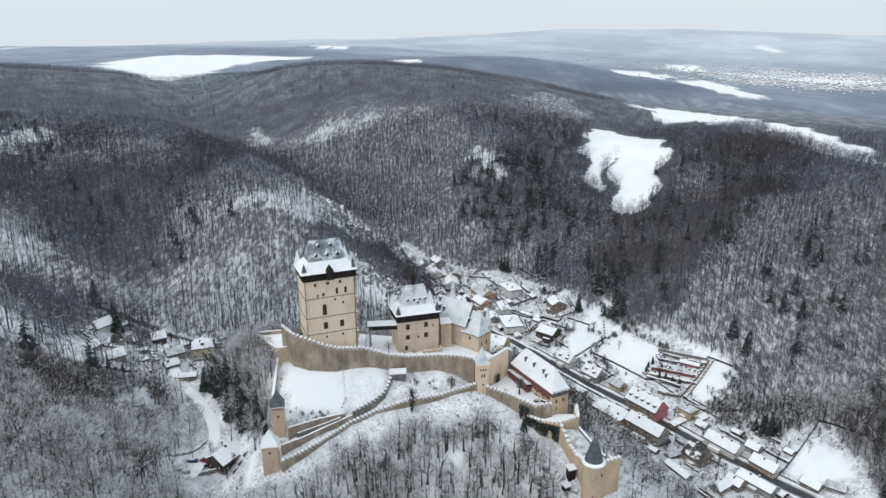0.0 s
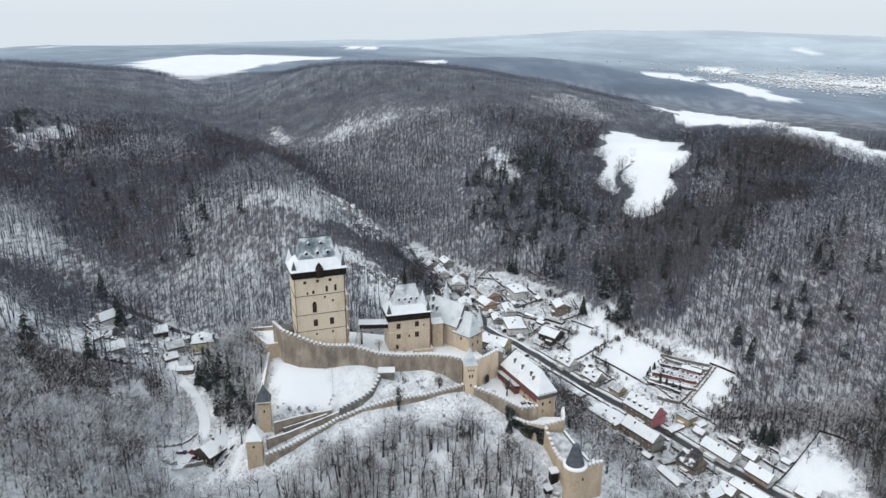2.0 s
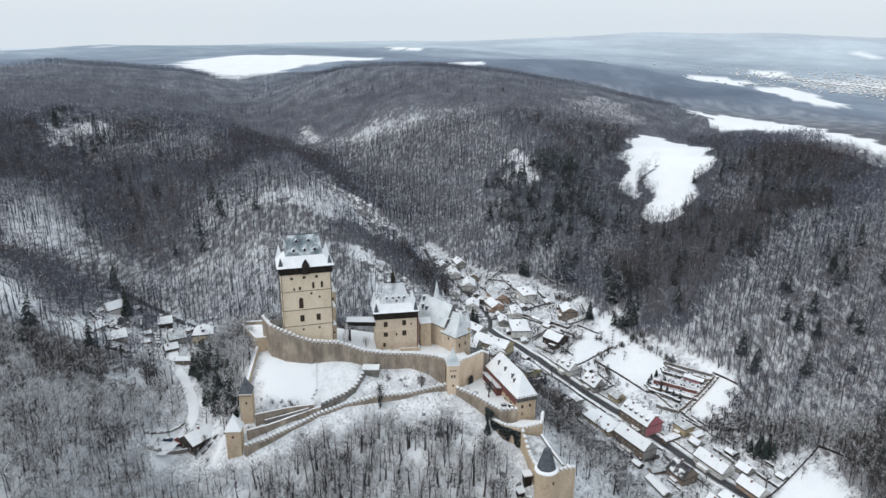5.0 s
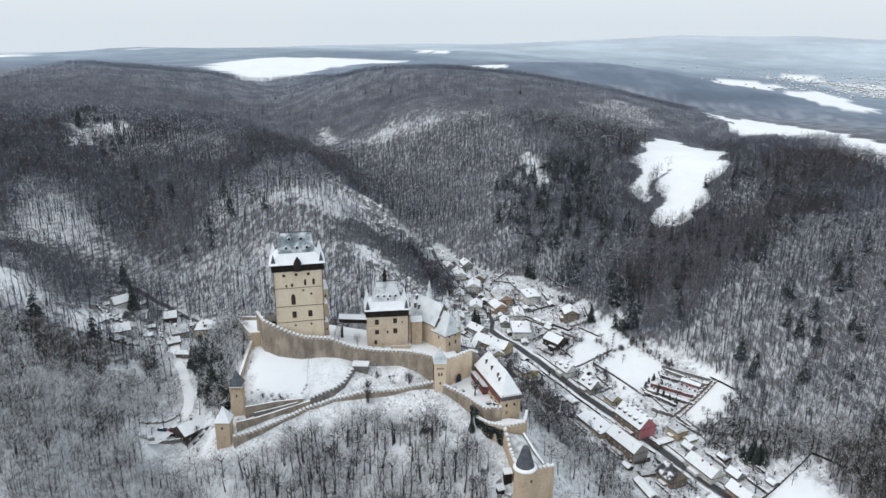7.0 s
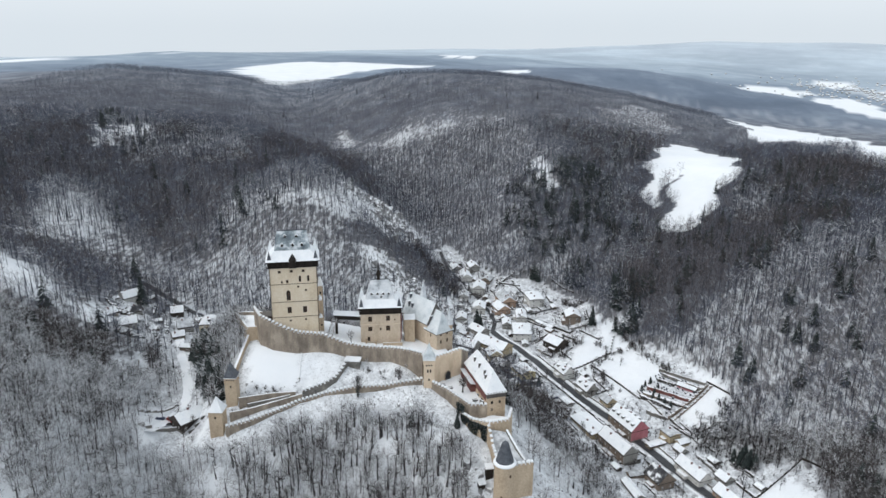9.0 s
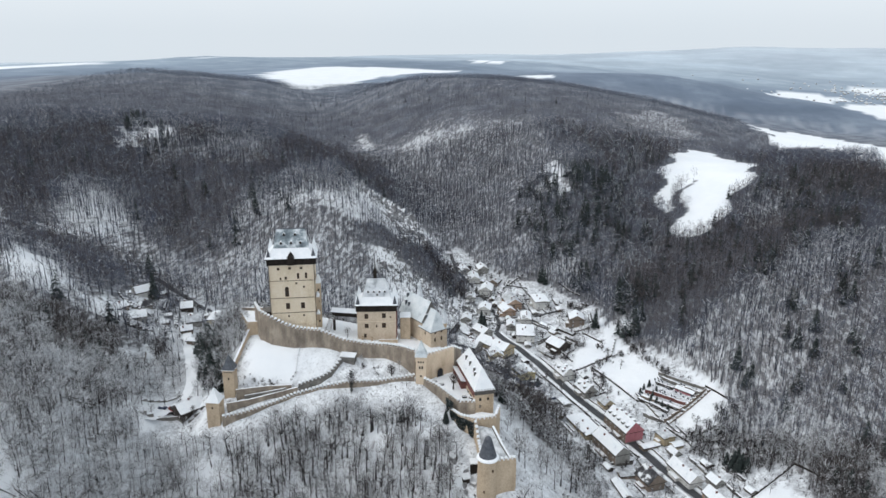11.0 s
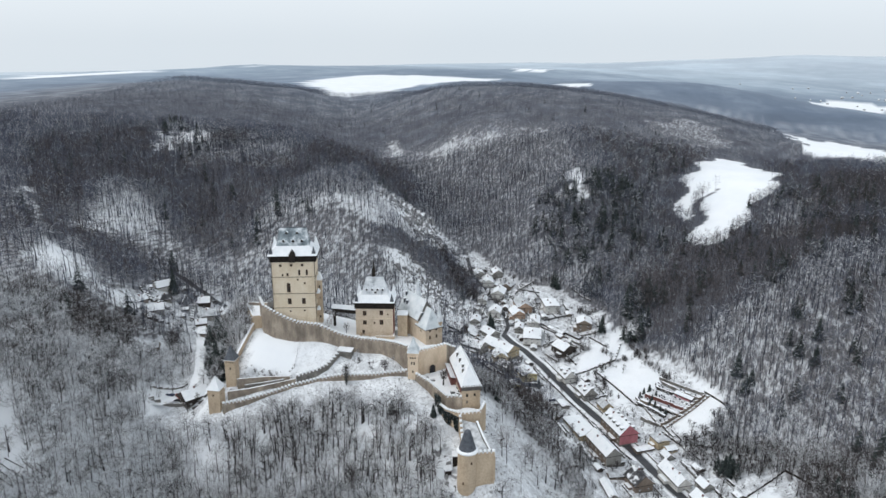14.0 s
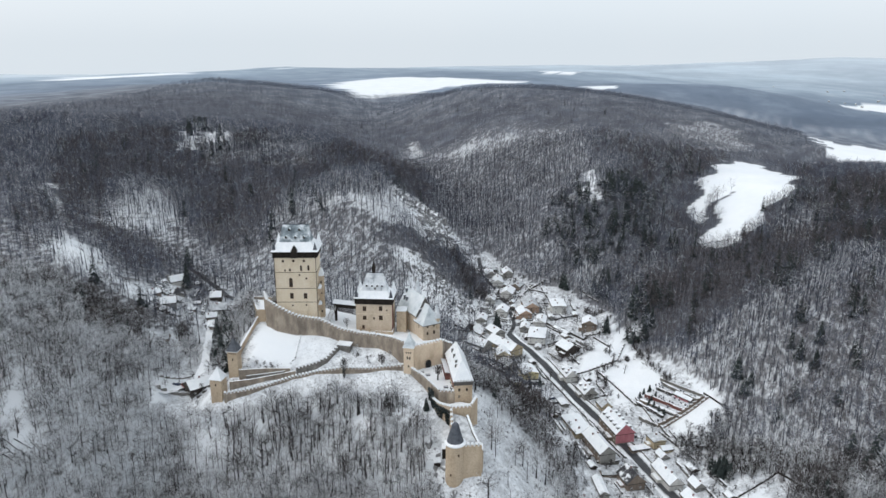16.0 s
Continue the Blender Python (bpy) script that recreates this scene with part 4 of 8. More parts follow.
def pierced(bm, p0, ux, w, z0, z1, holes, depth, slot=0):
    """An upright wall face from p0 along ux, w long, with openings (centre along, centre z, wide, high) cut through and their reveals."""
    uy = Vector((-ux.y, ux.x, 0))
    xs = sorted({0.0, w, *(h[0] - h[2] / 2 for h in holes), *(h[0] + h[2] / 2 for h in holes)})
    zs = sorted({z0, z1, *(h[1] - h[3] / 2 for h in holes), *(h[1] + h[3] / 2 for h in holes)})
    at = lambda x, z, k=0.0: p0 + ux * x + uy * k + Vector((0, 0, z - p0.z))
    for xa, xb in zip(xs, xs[1:]):
        for za, zb in zip(zs, zs[1:]):
            xm, zm = (xa + xb) / 2, (za + zb) / 2
            if any(abs(xm - h[0]) < h[2] / 2 and abs(zm - h[1]) < h[3] / 2 for h in holes):
                continue
            quad(bm, (at(xa, za), at(xb, za), at(xb, zb), at(xa, zb)), slot)
    for cx, cz, ow, oh in holes:
        a, b, lo, hi = cx - ow / 2, cx + ow / 2, cz - oh / 2, cz + oh / 2
        for q in (((a, lo), (b, lo)), ((b, lo), (b, hi)), ((b, hi), (a, hi)), ((a, hi), (a, lo))):
            quad(bm, (at(*q[0]), at(*q[0], depth), at(*q[1], depth), at(*q[1])), slot)


SIDES = {"front": ((-1, -1), (1, 0)), "right": ((1, -1), (0, 1)), "back": ((1, 1), (-1, 0)), "left": ((-1, 1), (0, -1))}


def body_with_windows(parent, name, w, d, z0, z1, mat, holes, depth=0.45, arched=(), pane=None, frame_mat=None, window_name="window"):
    """Four pierced walls in one mesh, and a window (frame with pane) in every opening."""
    bm = bmesh.new()
    for side, ((sx, sy), (ux, uy)) in SIDES.items():
        p0 = Vector((sx * w / 2, sy * d / 2, z0))
        pierced(bm, p0, Vector((ux, uy, 0)), w if ux else d, z0, z1, holes.get(side, []), depth)
    quad(bm, ((-w / 2, -d / 2, z1), (w / 2, -d / 2, z1), (w / 2, d / 2, z1), (-w / 2, d / 2, z1)))
    ob = part(name, bm, mat, parent)
    for side, ((sx, sy), (ux, uy)) in SIDES.items():
        u, p0 = Vector((ux, uy, 0)), Vector((sx * w / 2, sy * d / 2, 0))
        inn = Vector((-uy, ux, 0))
        for cx, cz, ow, oh in holes.get(side, []):
            c = p0 + u * cx + inn * (depth * 0.75)
            wm = window_mesh(round(ow, 2), round(oh, 2), (cx, cz) in arched, pane or opening, frame_mat or timber)
            win = shared(window_name, wm[0], parent, Matrix.Translation((c.x, c.y, cz)) @ Matrix.Rotation(math.atan2(uy, ux), 4, "Z"))
            shared("pane", wm[1], win, Matrix.Identity(4))
    return ob


WINDOW_MESHES = {}


def window_mesh(w, h, arch, pane, frame_mat):
    key = (w, h, arch, pane.name, frame_mat.name)
    if key not in WINDOW_MESHES:
        bm = bmesh.new()
        t = min(0.30, w * 0.15) if frame_mat is shutter_wood else min(0.14, w * 0.1)
        for x in (-w / 2 + t / 2, w / 2 - t / 2, 0.0):
            box(bm, (x, 0, 0), (t, 0.12, h))
        for z in (-h / 2 + t / 2, h / 2 - t / 2, h * 0.12):
            box(bm, (0, -0.01, z), (w, 0.12, t))
        if arch:
            for s in (-1, 1):
                for k in range(4):
                    g = (1 - math.cos(math.pi / 8 * (k + 0.5)))
                    box(bm, (s * (w / 2 - w * 0.06 * (4 - k)), -0.1, h / 2 - w * 0.11 * (4 - k) / 2 + 0.02 * g), (w * 0.13, 0.1, w * 0.11 * (4 - k)))
        bmesh.ops.recalc_face_normals(bm, faces=bm.faces)
        fm = bpy.data.meshes.new("window_frame")
        bm.to_mesh(fm)
        bm.free()
        fm.materials.append(frame_mat)
        pm = bpy.data.meshes.new("pane")
        pm.from_pydata([(-w / 2, 0.04, -h / 2), (w / 2, 0.04, -h / 2), (w / 2, 0.04, h / 2), (-w / 2, 0.04, h / 2)], [], [(0, 1, 2, 3)])
        pm.materials.append(pane)
        WINDOW_MESHES[key] = (fm, pm)
    return WINDOW_MESHES[key]


def merlon_mesh(mat, w=1.02, t=0.95, h=1.2):
    bm = bmesh.new()
    box(bm, (0, 0, h / 2), (w, t, h), 0, 0)
    frustum(bm, w + 0.24, t + 0.34, h - 0.22, w * 0.95, t * 0.9, h + 0.45, 1)
    bmesh.ops.recalc_face_normals(bm, faces=bm.faces)
    me = bpy.data.meshes.new("merlon")
    bm.to_mesh(me)
    bm.free()
    me.materials.append(mat)
    me.materials.append(snow)
    return me


def wall_run(label, pts, thick, mat, foot=3.0, merlons=True, step=1.75, group="castle walls", name="castle_wall", lip=0.0):
    """A castle wall along points (x, y, top), standing in the ground, with snow on its walk and merlons along its outer edge."""
    wall = thing(name, Matrix.Translation((pts[0][0], pts[0][1], 0)), label, "wall", group)
    o = Vector((pts[0][0], pts[0][1], 0))
    line = []
    for (ax, ay, az), (bx, by, bz) in zip(pts, pts[1:]):
        k = max(1, int(math.hypot(bx - ax, by - ay) / 3))
        line += [Vector((ax + (bx - ax) * i / k, ay + (by - ay) * i / k, az + (bz - az) * i / k)) for i in range(k)]
    line.append(Vector(pts[-1]))
    bm = bmesh.new()
    rows = []
    for i, p in enumerate(line):
        d = (line[min(i + 1, len(line) - 1)] - line[max(i - 1, 0)]).to_2d().normalized()
        nrm = Vector((d.y, -d.x, 0))
        base = min(ground(p.x, p.y), p.z - foot) - 2.5
        rows.append([bm.verts.new(q - o) for q in (p + nrm * (thick / 2 + 0.12) + Vector((0, 0, base - p.z)), p + nrm * thick / 2, p - nrm * thick / 2, p - nrm * (thick / 2) + Vector((0, 0, base - p.z)))])
    for a, b in zip(rows, rows[1:]):
        for i in range(3):
            bm.faces.new((a[i], a[i + 1], b[i + 1], b[i])).material_index = 1 if i == 1 else 0
    bm.faces.new(rows[0])
    bm.faces.new(rows[-1][::-1])
    part("masonry", bm, [mat, snow], wall)
    if merlons:
        me = merlon_mesh(mat)
        left = 0.6
        for a, b in zip(line, line[1:]):
            d = (b - a).to_2d()
            ln = d.length
            nrm = Vector((d.y, -d.x, 0)).normalized()
            while left < ln:
                q = a + (b - a) * (left / ln) + nrm * (thick / 2 - 0.38) - o
                shared("merlon", me, wall, Matrix.Translation(q - Vector((0, 0, 0.05))) @ Matrix.Rotation(math.atan2(d.y, d.x), 4, "Z"))
                left += step
            left -= ln
    return wall


def terrace(name, label, pts, depth, mat, top_mat=None):
    """A raised court: a snowy top over a masonry skirt."""
    bm = bmesh.new()
    top = [bm.verts.new(p) for p in pts]
    low = [bm.verts.new((p[0], p[1], p[2] - depth)) for p in pts]
    f = bm.faces.new(top)
    n = len(top)
    for i in range(n):
        bm.faces.new((top[i], low[i], low[(i + 1) % n], top[(i + 1) % n])).material_index = 1
    bmesh.ops.triangulate(bm, faces=[f])
    ob = part(name, bm, [top_mat or snow, mat])
    return tagged(ob, label, "courtyard", kind="structure")


def pyramid_tip(parent, name, x, y, z, w, h, mat):
    bm = bmesh.new()
    frustum(bm, w, w, z, 0, 0, z + h, 0, x, y)
    return part(name, bm, mat, parent)

# ---- castle ----
dark_trim = surface("dark_brown_stone", [(0.3, (0.10, 0.075, 0.055)), (0.7, (0.20, 0.155, 0.115))], 0.5, 3.0, 0.9)


def pointed_head(parent, x, y, z_top, w, h, mat):
    """Fills the corners of an opening so that it ends in a pointed arch."""
    n = 6
    for s in (-1, 1):
        bm = bmesh.new()
        curve = [(s * w / 2 * math.cos(math.pi / 2 * i / n), z_top - h + h * math.sin(math.pi / 2 * i / n) ** 0.9) for i in range(n + 1)]
        pts = [(s * w / 2, z_top)] + curve
        front = [bm.verts.new((x + a, y, b)) for a, b in pts]
        back = [bm.verts.new((x + a, y + 0.4, b)) for a, b in pts]
        bm.faces.new(front)
        bm.faces.new(back)
        for i in range(len(pts)):
            k = (i + 1) % len(pts)
            bm.faces.new((front[i], front[k], back[k], back[i]))
        part("arch_head", bm, mat, parent)


def roof_light(parent, x, y, z, h, mat, turn=0.0):
    """A narrow upright roof dormer or chimney with a cap of snow."""
    bm = bmesh.new()
    box(bm, (0, 0, h * 0.3), (0.8, 1.0, h))
    box(bm, (0, 0, h * 0.8 + 0.12), (1.05, 1.3, 0.26), 0, 1)
    ob = part("roof_hatch", bm, [mat, snow], parent)
    ob.matrix_basis = pose(x, y, z, 0, 0, turn)


def string_course(parent, w, d, z, mat):
    bm = bmesh.new()
    for sx, sy, lx, ly in ((0, -1, w + 0.5, 0.3), (0, 1, w + 0.5, 0.3), (-1, 0, 0.3, d - 0.1), (1, 0, 0.3, d - 0.1)):
        box(bm, (sx * (w / 2 + 0.05), sy * (d / 2 + 0.05), z), (lx, ly, 0.2))
    return part("string_course", bm, mat, parent)


def hoarding(parent, w, d, z0, z1, over):
    """The dark boarded gallery under the eaves, with its boards and brackets."""
    bm = bmesh.new()
    frustum(bm, w + over, d + over, z0, w + 2 * over, d + 2 * over, z1)
    k = int(w / 0.9)
    for i in range(k + 1):
        x = -w / 2 + w * i / k
        for s in (-1, 1):
            box(bm, (x, s * (d / 2 + over * 0.75 + 0.06), (z0 + z1) / 2), (0.22, 0.25, z1 - z0))
    k = int(d / 0.9)
    for i in range(k + 1):
        y = -d / 2 + d * i / k
        for s in (-1, 1):
            box(bm, (s * (w / 2 + over * 0.75 + 0.06), y, (z0 + z1) / 2), (0.25, 0.22, z1 - z0))
    return part("timber_gallery", bm, timber, parent, "dark boarded timber gallery under the eaves")


def dormer(parent, x, y, z, w, h, turn=0.0):
    bm = bmesh.new()
    box(bm, (0, 0, h * 0.25), (w, w * 1.4, h * 0.5), 0, 0)
    for s in (-1, 1):
        quad(bm, ((s * w * 0.7, -w * 0.9, h * 0.4), (0, -w * 0.9, h), (0, w * 0.9, h), (s * w * 0.7, w * 0.9, h * 0.4)), 1)
    bm.faces.new([bm.verts.new(p) for p in ((-w * 0.7, -w * 0.85, h * 0.4), (w * 0.7, -w * 0.85, h * 0.4), (0, -w * 0.85, h * 0.98))])
    ob = part("dormer", bm, [timber, roof_snow], parent, "tiny snow-capped roof dormer")
    ob.matrix_basis = pose(x, y, z, 0, 0, turn)
    return ob


def tower_roof(parent, w, d, over, z_eave, z_knee, inset, z_ridge, ridge, steep_mat):
    """A snowy skirt roof below a steep hipped roof."""
    bm = bmesh.new()
    a, b = w / 2 + over, d / 2 + over
    frustum(bm, 2 * a, 2 * b, z_eave, 2 * a, 2 * b, z_eave + 0.35, 1, cap=False)
    frustum(bm, 2 * a, 2 * b, z_eave + 0.35, w - 2 * inset, d - 2 * inset, z_knee, 0)
    part("skirt_roof", bm, [roof_snow, timber], parent, "snow-covered lower roof slope")
    bm = bmesh.new()
    kw, kd = w / 2 - inset, d / 2 - inset
    lo = [bm.verts.new(p) for p in ((-kw, -kd, z_knee), (kw, -kd, z_knee), (kw, kd, z_knee), (-kw, kd, z_knee))]
    zm = z_knee + (z_ridge - z_knee) * 0.45
    mk = 0.50
    mid = [bm.verts.new((p.co.x * (1 - mk) + math.copysign(ridge / 2, p.co.x) * mk, p.co.y * (1 - mk), zm)) for p in lo]
    t0, t1 = bm.verts.new((-ridge / 2, 0, z_ridge)), bm.verts.new((ridge / 2, 0, z_ridge))
    for i in range(4):
        bm.faces.new((lo[i], lo[(i + 1) % 4], mid[(i + 1) % 4], mid[i]))
    for ids in ((mid[0], mid[1], t1, t0), (mid[2], mid[3], t0, t1), (mid[1], mid[2], t1), (mid[3], mid[0], t0)):
        bm.faces.new(ids)
    part("steep_roof", bm, steep_mat, parent, "steep hipped slate roof with patches of snow")
    bm = bmesh.new()
    box(bm, (0, 0, z_ridge + 0.05), (ridge + 0.4, 0.35, 0.35))
    part("ridge_cap", bm, slate_bare, parent)
    for s in (-1, 1):
        bm = bmesh.new()
        box(bm, (0, 0, 0.7), (0.18, 0.18, 1.5), taper=0.3)
        fin = part("finial", bm, slate_bare, parent)
        fin.matrix_basis = Matrix.Translation((s * ridge / 2, 0, z_ridge + 0.1))


def great_tower():
    w, d = 21.6, 14.0
    t = thing("great_tower", pose(-50.7, 287.0, 0, 0, 0, 22.5), "tall cream plastered castle keep with steep snowy slate roof", "tower")
    f = lambda k: k * w
    front = [(f(0.21), 94.0, 1.3, 1.3), (f(0.46), 94.2, 1.3, 1.3), (f(0.71), 94.2, 1.3, 1.3),
             (f(0.635), 90.3, 1.05, 3.0), (f(0.81), 90.4, 1.05, 3.0), (f(0.25), 89.0, 0.8, 1.2), (f(0.365), 89.3, 1.1, 1.5),
             (f(0.59), 86.5, 0.9, 1.0), (f(0.75), 84.6, 0.9, 1.0), (f(0.375), 82.4, 1.9, 5.2),
             (f(0.38), 75.0, 1.9, 3.2), (f(0.71), 75.0, 1.9, 3.2), (f(0.39), 69.7, 0.9, 1.0), (f(0.72), 69.9, 0.9, 1.0)]
    side = [(3.5, 94, 1.2, 1.3), (9.5, 94, 1.2, 1.3), (4.5, 82, 1.6, 4.2), (9.5, 75, 1.6, 3.0)]
    body_with_windows(t, "wall", w, d, 56.0, 96.0, plaster, {"front": front, "left": side, "right": side}, 0.55, arched={(f(0.375), 82.4)}, frame_mat=shutter_wood)
    for z in (88.0, 79.2, 71.6):
        string_course(t, w, d, z, dark_trim)
    bm = bmesh.new()
    frustum(bm, w + 0.6, d + 0.6, 60.0, w + 0.25, d + 0.25, 66.0)
    part("plinth", bm, plaster, t)
    hoarding(t, w, d, 96.0, 99.0, 0.7)
    tower_roof(t, w, d, 1.5, 99.0, 103.6, 2.6, 112.0, 13.6, slate)
    for sx in (-1, 1):
        for sy in (-1, 1):
            pyramid_tip(t, "corner_spire", sx * (w / 2 - 0.3), sy * (d / 2 - 0.3), 99.6, 2.2 if sy < 0 else 3.0, 4.6 if sy < 0 else 6.6, slate_bare if sy < 0 else roof_snow)
    pointed_head(t, f(0.375) - w / 2, -d / 2 + 0.03, 85.0, 1.9, 1.7, plaster)
    for k in (0.635, 0.81):
        pointed_head(t, f(k) - w / 2, -d / 2 + 0.03, 91.8 if k < 0.7 else 91.9, 1.05, 0.8, plaster)
    for sx, ww in ((1, 0.32), (-1, 0.2)):
        bm = bmesh.new()
        box(bm, (sx * (w / 2 - 0.12), -d / 2 - 0.18, 78.0), (ww, 0.3, 36.0))
        part("downpipe", bm, dark_trim, t, "dark rain pipe down the corner")
    bm = bmesh.new()
    box(bm, (0, -d / 2 - 1.0, 98.0), (3.0, 1.6, 3.6))
    frustum(bm, 3.6, 2.6, 99.8, 0, 0, 102.9, 0, 0, -d / 2 - 0.6)
    part("bay", bm, timber, t, "dark timber bay with pointed roof")
    for x, k in ((-4.5, 0.22), (0.3, 0.22), (4.6, 0.22), (-3.0, 0.66), (2.2, 0.66)):
        dormer(t, x, -(d / 2 - 2.6) * (1 - k * 0.9), 103.6 + 8.4 * k, 1.0, 1.5)
    # stair turret and buttress on the flank
    bm = bmesh.new()
    box(bm, (w / 2 + 1.1, 1.5, 70.0), (2.4, 4.4, 28.0))
    part("stair_turret", bm, plaster_old, t, "worn plaster stair turret")
    bm = bmesh.new()
    frustum(bm, 3.0, 5.2, 84.0, 0.8, 2.6, 87.5, 0, w / 2 + 1.1, 1.5)
    part("stair_roof", bm, roof_snow, t)
    for z in (64.0, 69.0, 74.5, 80.5):
        bm = bmesh.new()
        box(bm, (w / 2 + 1.2, -0.72, z), (0.7, 0.1, 1.2))
        part("stair_window", bm, opening, t)
    for y, z, ln in ((-3.6, 77.0, 4.2), (-4.2, 68.0, 3.0)):
        bm = bmesh.new()
        box(bm, (w / 2 + 0.75, y, z), (1.5, ln, 3.2))
        part("garderobe", bm, plaster_old, t, "worn plaster oriel on the flank")
        bm = bmesh.new()
        frustum(bm, 2.0, ln + 0.5, z + 1.6, 0.3, ln, z + 3.0, 0, w / 2 + 0.75, y)
        part("oriel_roof", bm, roof_snow, t)
    return t


blown_snow = surface("wind_blown_snow_on_slate", [(0.30, (0.26, 0.29, 0.31)), (0.42, (0.56, 0.59, 0.62)), (0.7, (0.76, 0.78, 0.80))], 0.4, 2.2, 0.7, 0.4, 0.06)


palace_roof = surface("thin_snow_on_slate", [(0.28, (0.40, 0.45, 0.48)), (0.45, (0.60, 0.645, 0.67)), (0.75, (0.76, 0.785, 0.80))], 0.22, 1.8, 0.7, 0.3, 0.05)
plaster_grey = surface("greyish_ochre_plaster", [(0.25, (0.41, 0.325, 0.245)), (0.45, (0.55, 0.45, 0.345)), (0.75, (0.65, 0.55, 0.44))], 0.2, 1.4, 0.9, 0.3, 0.04, (1, 1, 0.4))


def lower_tower():
    w, d = 19.2, 12.5
    t = thing("lower_tower", pose(-13.1, 302.3, 0, 0, 0, 17.5), "two-storey ochre castle tower with dark gallery and snowy roof", "tower")
    f = lambda k: k * w
    front = [(f(0.24), 67.3, 1.9, 2.7), (f(0.69), 67.6, 1.9, 2.7), (f(0.24), 62.2, 2.0, 2.4), (f(0.69), 62.4, 2.0, 2.7), (f(0.50), 62.0, 0.8, 1.4), (f(0.86), 66.8, 0.7, 0.9), (f(0.2), 57.0, 1.3, 2.2)]
    side = [(3.5, 66.8, 1.4, 2.2), (8.5, 66.8, 1.4, 2.2), (6, 61.5, 1.2, 2.0)]
    body_with_windows(t, "wall", w, d, 50.0, 70.0, plaster_grey, {"front": front, "left": side, "right": side}, 0.5, frame_mat=shutter_wood)
    string_course(t, w, d, 64.7, plaster)
    hoarding(t, w, d, 70.0, 73.0, 0.5)
    tower_roof(t, w, d, 1.1, 73.0, 76.6, 2.6, 85.6, 8.6, blown_snow)
    for sx in (-1, 1):
        for sy in (-1, 1):
            pyramid_tip(t, "corner_spire", sx * (w / 2 - 0.5), sy * (d / 2 - 0.5), 73.8, 2.0 if sy < 0 else 2.8, 4.4 if sy < 0 else 6.0, slate_bare if sy < 0 else roof_snow)
    for x, k in ((-4.0, 0.25), (-1.2, 0.25), (1.6, 0.25), (4.2, 0.25), (0.5, 0.1)):
        dormer(t, x, -(d / 2 - 2.6) * (1 - k * 0.9), 76.6 + 9.0 * k, 0.9, 1.2)
    bm = bmesh.new()
    box(bm, (-0.6, 0, 86.8), (1.7, 1.7, 2.6))
    frustum(bm, 2.3, 2.3, 88.0, 0.5, 0.5, 91.0, 0, -0.6, 0)
    frustum(bm, 0.5, 0.5, 91.0, 0, 0, 95.0, 0, -0.6, 0)
    part("roof_lantern", bm, timber, t, "slender dark roof lantern with a spike")
    for x, h in ((2.5, 2.5), (7.2, 2.0)):
        bm = bmesh.new()
        box(bm, (f(0) - w / 2 + x, -d / 2 - 0.9, 53.0), (0.6, 1.4, 2 * h + 3))
        part("buttress", bm, plaster_old, t)
    for a, b, c, e in ((5.5, -d / 2 - 3.2, 9.0, 0.5), (10.2, -d / 2 - 0.6, 0.5, 5.6)):
        bm = bmesh.new()
        box(bm, (a, b, 53.6), (c, e, 5.2), 0, 0, 1)
        part("forecourt_wall", bm, [plaster_old, snow], t, "low plastered forecourt wall capped with snow")
    bm = bmesh.new()
    box(bm, (w / 2 + 0.35, -d / 2 + 0.4, 60.5), (0.6, 0.8, 19.0))
    part("downpipe", bm, red_wall, t, "rusty rain pipe on the corner")
    return t


def covered_bridge():
    t = thing("covered_bridge", pose(-27.3, 295.5, 0, 0, 0, 6), "dark timber covered bridge with a snowy roof", "bridge")
    bm = bmesh.new()
    box(bm, (0, 0, 67.6), (13.0, 2.6, 2.6))
    for i in range(9):
        box(bm, (-6 + 1.5 * i, -1.4, 67.6), (0.2, 0.25, 2.6))
    part("timber_wall", bm, timber, t)
    bm = bmesh.new()
    ridge_roof(bm, 13.2, 3.0, 69.0, 70.4, 0, 0.5, 0.25)
    part("roof", bm, [roof_snow, timber], t)
    bm = bmesh.new()
    box(bm, (-6.0, 0, 61), (0.9, 1.6, 11.0))
    part("pier", bm, timber, t)
    return t


def palace(name, x, y, turn, w, d, z0, z1, zr, hip, label, holes, lights=(), spike=None):
    t = thing(name, pose(x, y, 0, 0, 0, turn), label, "building")
    body_with_windows(t, "wall", w, d, z0, z1, plaster_grey, holes, 0.45, frame_mat=shutter_wood)
    bm = bmesh.new()
    ridge_roof(bm, w, d, z1, zr, hip, 0.6, 0.4)
    part("roof", bm, [palace_roof, timber_grey], t, "steep slate roof under thin wind-packed snow")
    if hip < 0.01:
        for s in (-1, 1):
            bm = bmesh.new()
            bm.faces.new([bm.verts.new(p) for p in ((s * (w / 2 - 0.02), -d / 2, z1), (s * (w / 2 - 0.02), d / 2, z1), (s * (w / 2 - 0.02), 0, zr - 0.1))])
            part("gable", bm, plaster_old, t)
    rise = zr - z1
    for fx, fy, hh in lights:
        roof_light(t, fx * w / 2, -fy * d / 2, z1 + rise * (1 - fy), hh, slate_bare)
    if spike:
        bm = bmesh.new()
        ox, oy, zb, r, zt = spike
        ring(bm, r, zb - 6.0, r, zb, 12)
        part("corner_turret", bm, plaster_old, t).matrix_basis = Matrix.Translation((ox, oy, 0))
        bm = bmesh.new()
        ring(bm, r + 0.4, zb, 0.0, zt, 12)
        part("turret_roof", bm, blown_snow, t, "pointed turret roof dusted with snow").matrix_basis = Matrix.Translation((ox, oy, 0))
    return t


